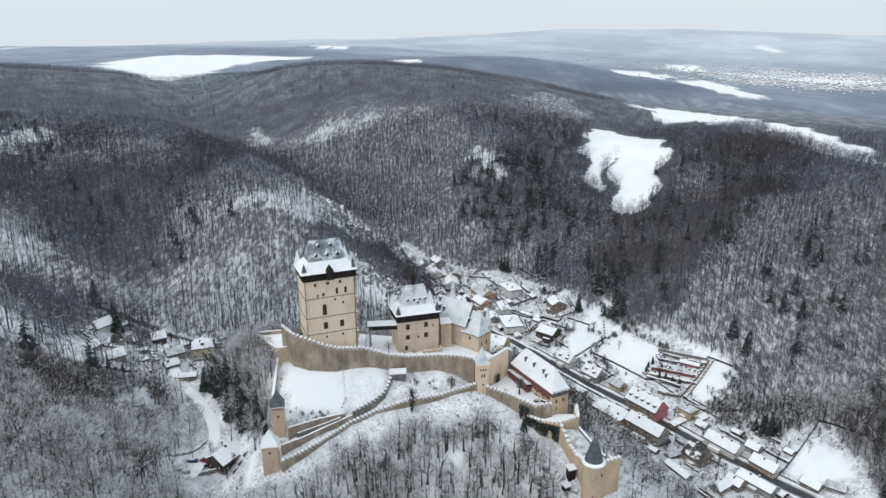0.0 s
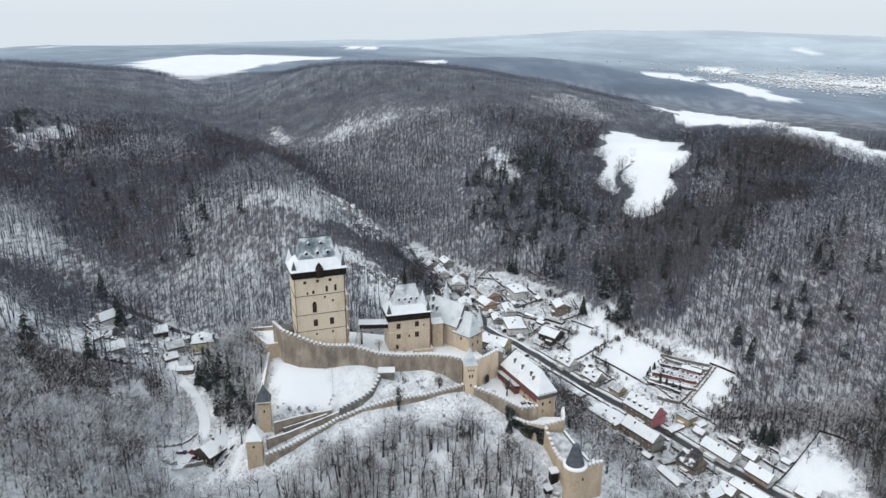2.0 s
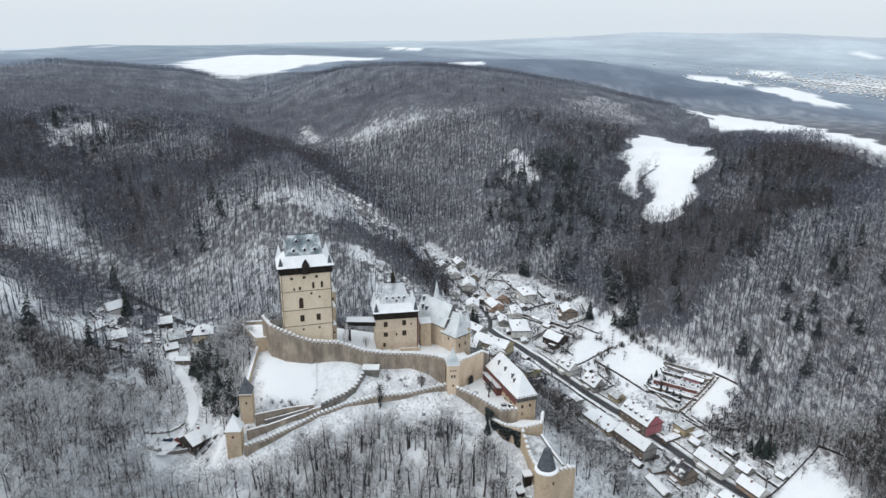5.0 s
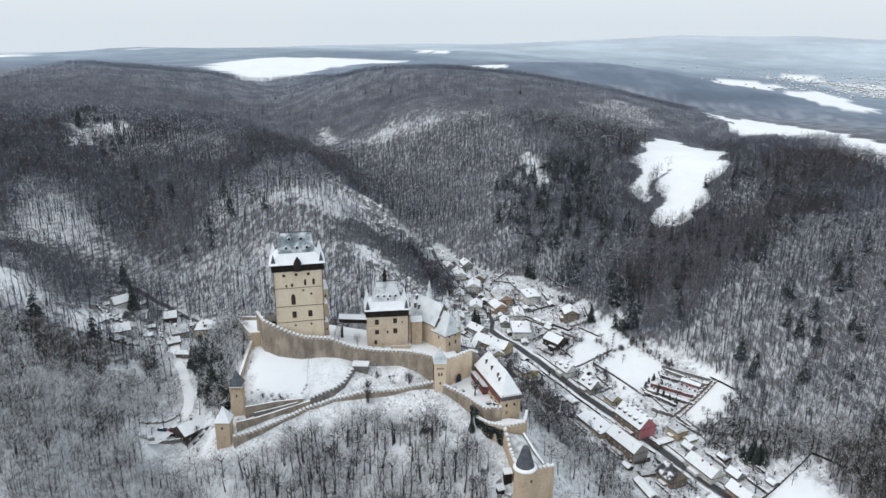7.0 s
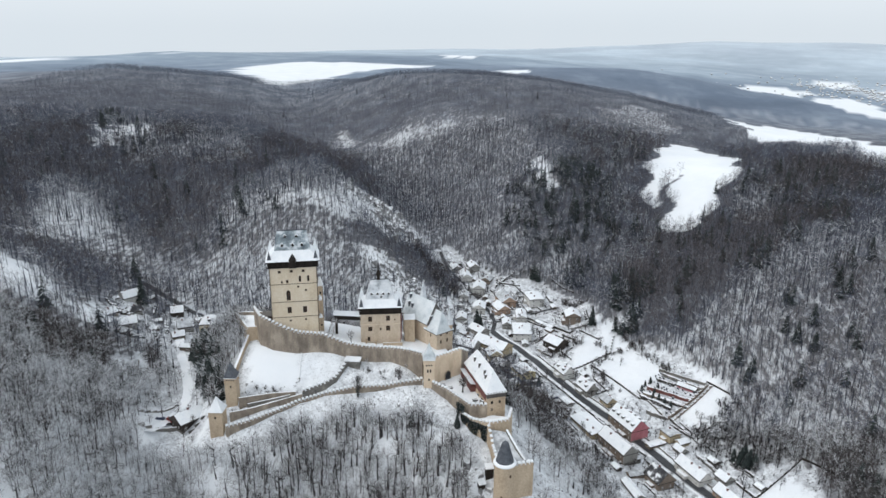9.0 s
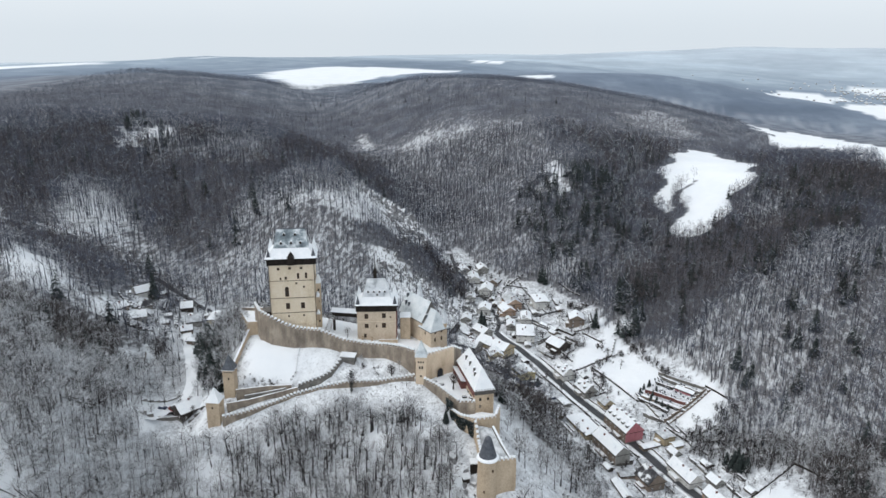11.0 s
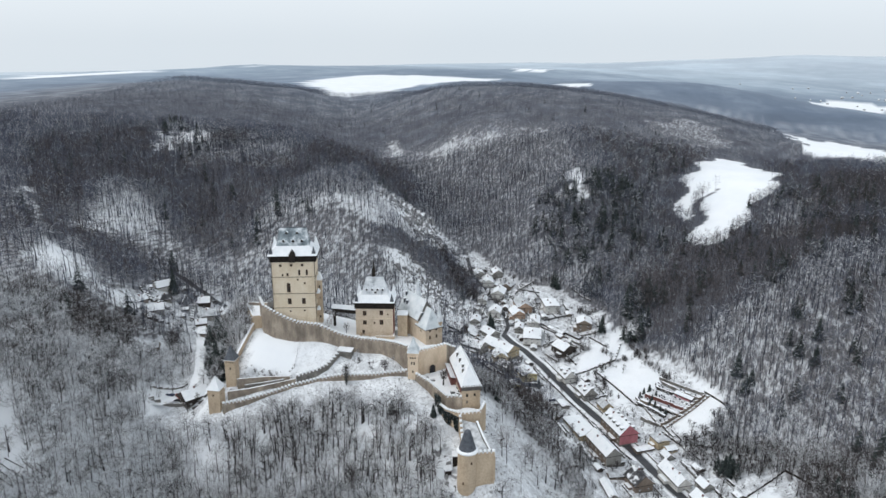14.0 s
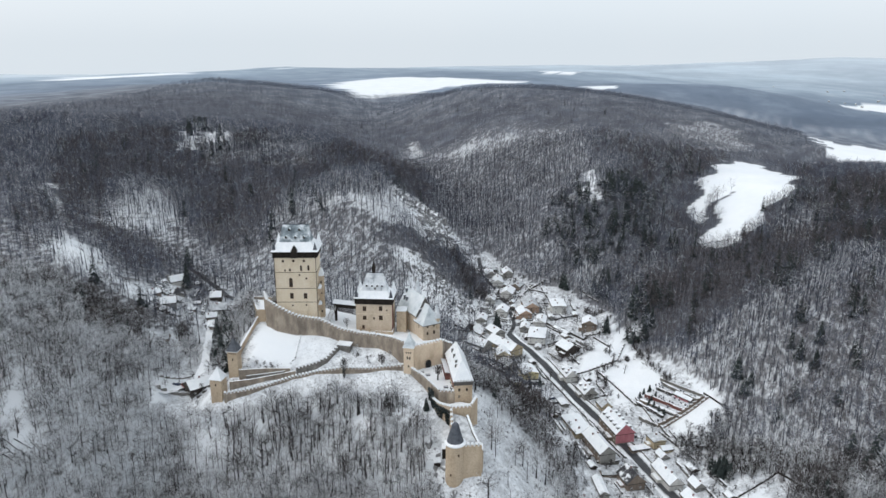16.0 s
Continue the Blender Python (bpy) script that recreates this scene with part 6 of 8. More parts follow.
def house(x, y, turn, w, d, h, rise, walls, label, hip=0.0, dormers=0, bare=False, thin=False):
    """A village house: rendered walls with windows and a door, snowy roof with eaves, chimney."""
    z = min(ground(x + dx, y + dy) for dx in (-3, 3) for dy in (-3, 3)) - 0.1
    small = h < 3.1
    thin = thin or HOUSE_RNG.random() < 0.12
    if y > 395 and not small:
        w, d, h = w * 1.16, d * 1.12, h * 1.12
    t = thing("shed" if small else "house", pose(x, y, z, 0, 0, turn), label, "shed" if small else "house", "village sheds" if small else "village houses")
    rows = [1.7] if h < 5.2 else [1.7, 4.4]
    if h > 7.8:
        rows = [1.7, 4.3, 6.9]
    step = 3.4 if not small else 4.5
    holes = {}
    for side, ln in (("front", w), ("back", w), ("left", d), ("right", d)):
        k = max(1, int((ln - 1.5) / step))
        hs = []
        for r in rows:
            for i in range(k):
                if small and i % 2:
                    continue
                hs.append((ln * (i + 0.5) / k, r + (0.0 if small else 0.1), 1.0, 1.0 if small else 1.35))
        holes[side] = hs
    if not small:
        holes["front"][0] = (holes["front"][0][0], 1.05, 1.1, 2.1)
    bm = bmesh.new()
    body_with_windows(t, "wall", w, d, -1.2, h, walls[0], holes, 0.25, frame_mat=white_frame)
    bm.free()
    if rise > 0.75 and hip < 0.01:
        for s in (-1, 1):
            bm = bmesh.new()
            v = [bm.verts.new(p) for p in ((s * (w / 2 + 0.02), -d / 2, h - 0.02), (s * (w / 2 + 0.02), d / 2, h - 0.02), (s * (w / 2 + 0.02), 0, h + rise - 0.15))]
            bm.faces.new(v)
            part("gable", bm, walls[1] if s < 0 else walls[0], t)
        if walls[1] is not walls[0]:
            bm = bmesh.new()
            box(bm, (-w / 2 - 0.04, 0, h / 2), (0.06, d + 0.1, h), 0)
            part("end_wall", bm, walls[1], t)
    bm = bmesh.new()
    ridge_roof(bm, w, d, h, h + rise, hip, 0.6, 0.3, 1, 1, (2, 3))
    part("roof", bm, [timber, eave_shade, walls[0], walls[1]], t, "boarded eaves coloured dark as their own shade")
    bm = bmesh.new()
    ridge_roof(bm, w - 0.25, d - 0.25, h + 0.16, h + rise + 0.2, hip, 0.5, 0.16, 0, 1, (2, 3))
    part("roof_snow", bm, [half_roof if bare else thin_snow if thin else roof_snow, snow, walls[0], walls[1]], t)
    bm = bmesh.new()
    for sx, sy, lx, ly in ((0, -1, w + 0.12, 0.1), (0, 1, w + 0.12, 0.1), (-1, 0, 0.1, d), (1, 0, 0.1, d)):
        box(bm, (sx * (w / 2 + 0.03), sy * (d / 2 + 0.03), -0.3), (lx, ly, 1.7))
    part("plinth", bm, stone_grey, t)
    for i in range(dormers):
        s = (i + 0.5) / dormers
        for side in (-1, 1):
            bm = bmesh.new()
            yy = side * d * 0.30
            zz = h + rise * 0.4
            box(bm, (-w / 2 + w * s, yy, zz + 0.3), (1.5, 1.8, 1.3))
            box(bm, (-w / 2 + w * s, yy, zz + 1.05), (1.9, 2.2, 0.3), 0, 1)
            box(bm, (-w / 2 + w * s, yy + side * 0.9, zz + 0.35), (1.0, 0.08, 0.8), 0, 2)
            part("dormer", bm, [timber_grey, snow, opening], t)
    if not small:
        for k in range(1 + (w > 14)):
            bm = bmesh.new()
            cx = HOUSE_RNG.uniform(-0.3, 0.3) * w
            cy = HOUSE_RNG.uniform(-0.18, 0.18) * d
            zt = h + rise * (1 - abs(cy) / (d / 2)) if rise > 0.75 else h + rise
            box(bm, (cx, cy, zt + 0.3), (0.7, 0.7, 1.9))
            box(bm, (cx, cy, zt + 1.32), (0.85, 0.85, 0.16), 0, 1)
            part("chimney", bm, [red_wall, snow], t)
        if w > 8 and HOUSE_RNG.random() < 0.7:
            # a lean-to against the back
            bm = bmesh.new()
            lw = w * HOUSE_RNG.uniform(0.3, 0.5)
            box(bm, (HOUSE_RNG.uniform(-0.2, 0.2) * w, d / 2 + 1.1, 0.7), (lw, 2.2, 3.2), 0, 0, 1)
            part("lean_to", bm, [walls[0], snow], t)
    return t


def ribbon(name, label, pts, width, lift, mat, category="road"):
    """A strip that follows the ground along a line."""
    line = []
    for (ax, ay), (bx, by) in zip(pts, pts[1:]):
        k = max(1, int(math.hypot(bx - ax, by - ay) / 2.0))
        line += [Vector((ax + (bx - ax) * i / k, ay + (by - ay) * i / k)) for i in range(k)]
    line.append(Vector(pts[-1]))
    for _ in range(6):
        line = [line[0]] + [(a + 2 * b + c) / 4 for a, b, c in zip(line, line[1:], line[2:])] + [line[-1]]
    v, f = [], []
    across = (-0.5, -0.25, 0, 0.25, 0.5)
    for i, p in enumerate(line):
        d = (line[min(i + 1, len(line) - 1)] - line[max(i - 1, 0)]).normalized()
        nrm = Vector((d.y, -d.x))
        zs = max(ground(*(p + nrm * width * k)) for k in across)
        for k in across:
            q = p + nrm * width * k
            v.append((q.x, q.y, zs + lift))
    m = len(across)
    for i in range(len(line) - 1):
        for k in range(m - 1):
            a = i * m + k
            f.append((a, a + 1, a + m + 1, a + m))
    me = bpy.data.meshes.new(name)
    me.from_pydata(v, [], f)
    me.materials.append(mat)
    return tagged(new(name, me), label, category, kind="structure")


def offset_line(pts, k):
    out = []
    for i, p in enumerate(pts):
        a, b = Vector(pts[max(i - 1, 0)]), Vector(pts[min(i + 1, len(pts) - 1)])
        d = (b - a).normalized()
        out.append((p[0] + d.y * k, p[1] - d.x * k))
    return out


def strip_wall(name, label, pts, w, h, mat, category, group, cap=True):
    """A low wall, hedge or fence along a line; walls and hedges carry snow, fences are made of panels."""
    ox, oy = pts[0]
    oz = ground(ox, oy)
    fence = None if cap else thing(name, Matrix.Translation((ox, oy, oz)), label, category, group)
    bm = bmesh.new()
    for (ax, ay), (bx, by) in zip(pts, pts[1:]):
        ln = math.hypot(bx - ax, by - ay)
        k = max(1, int(ln / 2.5))
        tn = math.atan2(by - ay, bx - ax)
        for i in range(k):
            s = (i + 0.5) / k
            x, y = ax + (bx - ax) * s, ay + (by - ay) * s
            hh = h * HOUSE_RNG.uniform(0.85, 1.1)
            ww = w * HOUSE_RNG.uniform(0.8, 1.1)
            z = ground(x, y) + hh / 2 - 0.2
            if cap:
                box(bm, (x, y, z), (ln / k + 0.05, ww, hh + 0.4), tn, 0, 1)
            else:
                pm = bmesh.new()
                box(pm, (x - ox, y - oy, z - oz), (ln / k - 0.06, ww, hh + 0.4), tn, 0, 0)
                part("panel", pm, mat, fence)
    if not cap:
        bm.free()
        return fence
    return tagged(part(name, bm, [mat, snow]), label, category, group)


def lone_tree(x, y, h, seed, label, frost=0.35, twigs=260, thick=0.9, z=None):
    rng = np.random.default_rng(seed)
    one = np.array([h])
    zz = np.array([ground(x, y) if z is None else z])
    tris, slots = bare_trees(np.array([0.0]), np.array([0.0]), zz * 0, one, 14, twigs, thick, np.array([frost]), rng)
    t = thing("tree", Matrix.Translation((x, y, float(zz[0]))), label, "tree", "single trees")
    wood_part = slots == 0
    a = new("trunk", mesh_of("trunk", tris[wood_part], slots[wood_part], (bark,)))
    b = new("crown", mesh_of("crown", tris[~wood_part], slots[~wood_part] - 1, (twig, twig_snow)))
    a.parent = b.parent = t
    return t


def lone_fir(x, y, h, seed, label, snow_share=0.15):
    rng = np.random.default_rng(seed)
    tris, slots = fir_trees(np.array([0.0]), np.array([0.0]), np.array([0.0]), np.array([h]), 18, 13, rng, snow_share)
    t = thing("conifer", Matrix.Translation((x, y, ground(x, y))), label, "conifer", "single conifers")
    wood_part = slots == 0
    a = new("trunk", mesh_of("trunk", tris[wood_part], slots[wood_part], (bark,)))
    b = new("crown", mesh_of("crown", tris[~wood_part], slots[~wood_part] - 1, (needle, needle_snow)))
    a.parent = b.parent = t
    return t


def car(x, y, turn, mat, label):
    t = thing("car", pose(x, y, ground(x, y) + 0.15, 0, 0, turn), label, "car", "parked cars")
    bm = bmesh.new()
    box(bm, (0, 0, 0.55), (4.2, 1.7, 0.65), taper=0.96)
    box(bm, (-0.2, 0, 1.1), (2.3, 1.5, 0.55), taper=0.8)
    part("body", bm, mat, t)
    bm = bmesh.new()
    box(bm, (-0.2, 0, 1.42), (1.9, 1.3, 0.12), taper=0.85)
    part("snow_cover", bm, snow, t, "snow on the car roof")
    for sx in (-1.3, 1.3):
        for sy in (-0.8, 0.8):
            bm = bmesh.new()
            bmesh.ops.create_cone(bm, cap_ends=True, segments=12, radius1=0.33, radius2=0.33, depth=0.22, matrix=pose(sx, sy, 0.3, 90))
            part("wheel", bm, timber, t)
    return t


car_blue = surface("dark_blue_paint", [(0.3, (0.02, 0.03, 0.06)), (0.7, (0.03, 0.045, 0.09))], 0.5, 3.0, 0.3)
car_grey = surface("dark_grey_paint", [(0.3, (0.03, 0.03, 0.033)), (0.7, (0.06, 0.06, 0.065))], 0.5, 3.0, 0.3)

# roads and lanes
MAIN_ROAD = [(215, 215), (184, 252), (163, 280), (146, 301), (126, 329), (103, 356), (76, 385), (55, 409), (41, 421), (31, 427), (26, 433)]
ribbon("road", "dark wet asphalt village road cleared of snow", MAIN_ROAD, 4.7, 0.22, asphalt)
ribbon("lane", "narrow cleared asphalt lane", [(26, 433), (26, 448), (20, 462), (13, 474), (4, 490), (-6, 503), (-22, 518), (-34, 545)], 2.8, 0.2, asphalt)
ribbon("side_lane", "slushy side lane between gardens", [(26, 448), (46, 463), (66, 473)], 2.6, 0.2, asphalt)
ribbon("forest_road", "dark cleared road through the wooded saddle", [(-112, 342), (-132, 347), (-154, 353), (-172, 361), (-189, 368), (-199, 367)], 3.6, 0.25, asphalt)
for k, lbl in ((3.6, "snow-dusted pavement beside the road"), (-3.6, "snowy pavement along the far side of the road")):
    ribbon("pavement", lbl, offset_line(MAIN_ROAD, k), 1.7, 0.34, snow, "pavement")
strip_wall("roadside_wall", "low grey wall along the village road", offset_line(MAIN_ROAD, 5.4)[2:8], 0.35, 0.9, stone_grey, "wall", "garden walls")
strip_wall("roadside_hedge", "dark clipped hedge along the village road", offset_line(MAIN_ROAD, -5.6)[4:8], 0.8, 1.3, hedge_mat, "hedge", "garden hedges")

ribbon("snowy_lane", "snow-covered lane climbing to the hamlet", HAMLET_LANE, 4.6, 0.3, snow)

# houses
house(113.1, 347.5, 125, 20.6, 11.0, 6.7, 5.0, [house_brown, house_pink], "brown-fronted inn with a pink gable and snowy dormered roof", dormers=5)
house(107.0, 323.9, 125, 21.5, 8.8, 7.1, 3.6, [house_brown, house_grey], "long dark rendered hall with a grey gable and snowy roof")
house(92.4, 341.2, 125, 20.6, 10.6, 3.8, 0.6, [house_ochre, house_ochre], "low flat-roofed store under smooth snow")
house(79.4, 363.7, 125, 7.7, 4.4, 2.6, 0.5, [house_grey, house_grey], "low garage with snowy roof")
house(88.6, 351.5, 125, 9.5, 3.2, 2.8, 0.8, [house_white, house_white], "narrow white shed with snowy roof")
house(51.8, 386.4, 125, 12.9, 9.7, 4.7, 1.2, [house_yellow, house_yellow], "pale yellow house with a low snowy roof")
house(48.6, 369.3, 125, 6.9, 4.4, 3.0, 0.4, [house_yellow, house_yellow], "yellow porch wing with snowy flat roof")
house(76.4, 394.4, 125, 11.2, 7.9, 4.5, 3.6, [house_white, house_white], "white village house with broken snow on its roof", dormers=2)
house(90.4, 381.4, 125, 12.0, 8.4, 4.2, 3.8, [house_grey, house_grey], "grey village house with snowy roof and dormers", dormers=2)
house(102.8, 369.9, 125, 7.7, 6.2, 3.6, 2.4, [house_ochre, house_ochre], "low ochre cottage with snowy roof")
house(135.0, 342.8, 125, 8.2, 7.0, 5.0, 0.5, [house_ochre, house_ochre], "flat-roofed ochre house with dark windows")
house(140.7, 337.7, 215, 6.0, 4.4, 3.0, 1.0, [house_ochre, house_ochre], "small ochre outbuilding under snow")
house(143.2, 312.4, 123, 18.1, 7.5, 4.7, 3.2, [house_white, house_white], "long white row house with snowy roof")
house(156.9, 294.8, 123, 12.9, 7.0, 3.9, 3.0, [house_orange, house_white], "orange-plastered house with snowy roof")
house(126.6, 303.2, 125, 10.3, 9.7, 5.0, 4.4, [house_brown, house_brown], "brown-grey house with half-bare dark roof", bare=True)
house(127.2, 336.0, 215, 10.3, 4.0, 2.4, 0.4, [house_brown, house_brown], "low shed with snowy flat roof")
house(139.3, 332.0, 125, 6.0, 4.4, 2.6, 1.7, [house_grey, house_grey], "small garden shed with snowy roof")
house(130.0, 280.8, 35, 8.6, 5.7, 3.2, 2.2, [house_grey, house_grey], "low grey workshop with snowy roof")
house(138.1, 283.6, 125, 7.7, 6.2, 3.6, 2.4, [house_brown, house_brown], "brown cottage with snowy gable roof")
house(157.2, 308.8, 125, 6.9, 5.3, 3.4, 2.0, [house_grey, house_grey], "small back house with snowy roof")
house(172.2, 280.1, 125, 8.6, 5.3, 3.0, 2.0, [house_brown, house_brown], "brown timber hut with snowy roof")
house(181.4, 276.1, 145, 7.7, 5.3, 3.0, 2.0, [house_grey, house_grey], "grey garden hut with snowy roof")
house(113.4, 290.8, 115, 14.6, 4.4, 3.0, 1.2, [house_grey, house_grey], "long narrow shed with snowy roof")
house(115.5, 305.3, 205, 7.7, 3.5, 2.6, 0.8, [house_brown, house_brown], "low shed with snowy roof")
house(49.7, 482.4, 112, 14.0, 9.5, 5.7, 0.5, [house_white, house_white], "white two-storey house with flat snowy roof")
house(45.6, 436.0, 100, 16.1, 10.6, 4.9, 1.7, [house_white, house_white], "white house with a broad hipped snowy roof", hip=3.5)
house(78.5, 454.0, 100, 10.2, 9.0, 5.7, 2.4, [house_brown, house_brown], "brown plastered house with snowy gable roof")
house(69.3, 425.1, 140, 10.7, 9.5, 4.4, 2.9, [house_dark, house_dark], "dark timber house with patchy snow on its roof")
house(6.4, 497.7, 95, 11.8, 8.4, 4.1, 2.6, [house_white, house_white], "white cottage with snowy roof")
house(12.0, 462.7, 95, 9.7, 7.9, 4.1, 2.4, [house_white, house_white], "small white cottage with snowy gable")
house(17.5, 427.1, 140, 10.7, 7.4, 3.9, 2.3, [house_grey, house_grey], "grey cottage with snowy roof")
house(29.6, 408.7, 150, 20.7, 9.6, 5.0, 3.2, [house_ochre, house_ochre], "long ochre house below the castle with snowy roof")
house(32.3, 395.7, 115, 8.5, 7.8, 5.4, 2.8, [house_cream, house_cream], "cream house with a snowy gable roof")
house(13.6, 401.6, 160, 13.4, 8.4, 3.9, 3.2, [house_grey, house_grey], "low house at the castle foot under snow")
house(37.2, 389.9, 150, 9.8, 7.2, 3.2, 2.7, [house_grey, house_grey], "small outbuilding with snowy roof")
house(42.7, 459.5, 100, 12.8, 6.3, 3.2, 1.4, [house_white, house_white], "low white house with snowy roof")
house(54.0, 454.8, 140, 15.0, 3.8, 2.8, 0.7, [house_grey, house_grey], "long narrow stable with snowy roof")
house(60.4, 448.3, 140, 15.0, 3.3, 2.6, 0.6, [house_dark, house_dark], "long dark shed with snowy roof")
house(73.2, 443.0, 142, 14.0, 3.3, 2.6, 0.6, [house_dark, house_dark], "row of dark sheds with snowy roof")
house(27.5, 466.6, 120, 10.7, 8.4, 3.7, 2.6, [house_orange, house_orange], "faded reddish cottage with snowy roof")
house(-7.3, 513.4, 110, 12.8, 7.4, 3.5, 2.3, [house_white, house_white], "white farmhouse with snowy roof")
house(-17.4, 523.3, 120, 9.7, 6.3, 3.4, 1.9, [house_grey, house_grey], "small farm shed with snowy roof")
house(10.6, 512.0, 80, 8.6, 6.3, 3.2, 1.9, [house_brown, house_brown], "brown hut with snowy roof")
house(34.1, 445.9, 100, 8.6, 5.3, 3.2, 1.7, [house_grey, house_grey], "low grey annex with snowy roof")
house(26.7, 489.0, 130, 9.7, 6.3, 3.2, 1.9, [house_ochre, house_ochre], "ochre cottage with snowy roof")
house(-2.4, 479.8, 100, 8.6, 6.3, 3.2, 1.9, [house_white, house_white], "white cottage by the lane with snowy roof")
house(3.0, 441.5, 100, 8.6, 6.3, 3.2, 1.9, [house_grey, house_grey], "grey cottage on the slope with snowy roof")
house(-125.5, 335.0, 20, 11.5, 8.6, 6.5, 3.4, [house_cream, house_orange], "cream house with timbered gable and snowy hipped roof", hip=3.0, dormers=1)
house(-137.5, 328.0, 35, 8.5, 6.2, 3.9, 2.7, [house_grey, house_grey], "low hamlet house with thin snow on its roof", thin=True)
house(-135.0, 316.5, 40, 6.4, 4.8, 3.2, 2.0, [house_brown, house_brown], "brown hamlet outbuilding with snowy roof")
house(-150.5, 341.0, 30, 7.0, 6.2, 4.3, 2.8, [house_dark, house_dark], "dark hamlet cottage with snowy roof")
house(-156.5, 304.0, 40, 9.0, 6.6, 4.3, 2.8, [house_grey, house_grey], "hillside cottage with snowy roof")
house(-166.5, 303.0, 70, 7.0, 5.6, 3.4, 2.2, [house_brown, house_brown], "small brown hut on the wooded slope")
house(-175.0, 333.0, 60, 9.5, 7.0, 5.0, 3.0, [house_white, house_white], "white hillside cottage with snowy roof")
house(-164.5, 321.0, 55, 7.5, 5.6, 3.4, 2.2, [house_grey, house_grey], "grey stable with patchy snow on its roof", bare=True)
house(-123.5, 307.0, 10, 7.6, 4.6, 2.8, 0.8, [house_brown, house_brown], "open wooden shed with snowy roof")
house(-136.0, 274.5, 30, 7.6, 4.4, 2.8, 1.8, [house_brown, house_brown], "lonely hut in the woods with thin snow on its roof", thin=True)
house(-88.1, 247.1, 62, 12.8, 9.6, 4.1, 3.0, [house_dark, house_dark], "dark wooden barn with a smooth snowy roof")
house(-94.2, 247.1, 60, 6.1, 4.8, 2.6, 1.8, [house_red, house_red], "small red shed with snowy roof")

house(-4, 531, 115, 10, 7, 3.8, 2.4, [house_grey, house_grey], "grey farm building with smooth snowy roof")
house(29, 480, 115, 15, 9.5, 4.6, 3.2, [house_orange, house_orange], "faded orange house with big snowy roof")
house(148, 283, 125, 18, 7, 3.6, 2.0, [house_grey, house_grey], "long grey workshop with a level snowy roof")
house(107, 273, 35, 9, 6, 3.2, 2.0, [house_grey, house_grey], "grey garden house below the tower slope")
house(-4, 421, 150, 10, 7, 3.8, 2.4, [house_dark, house_dark], "dark timber cottage on the rocky slope")

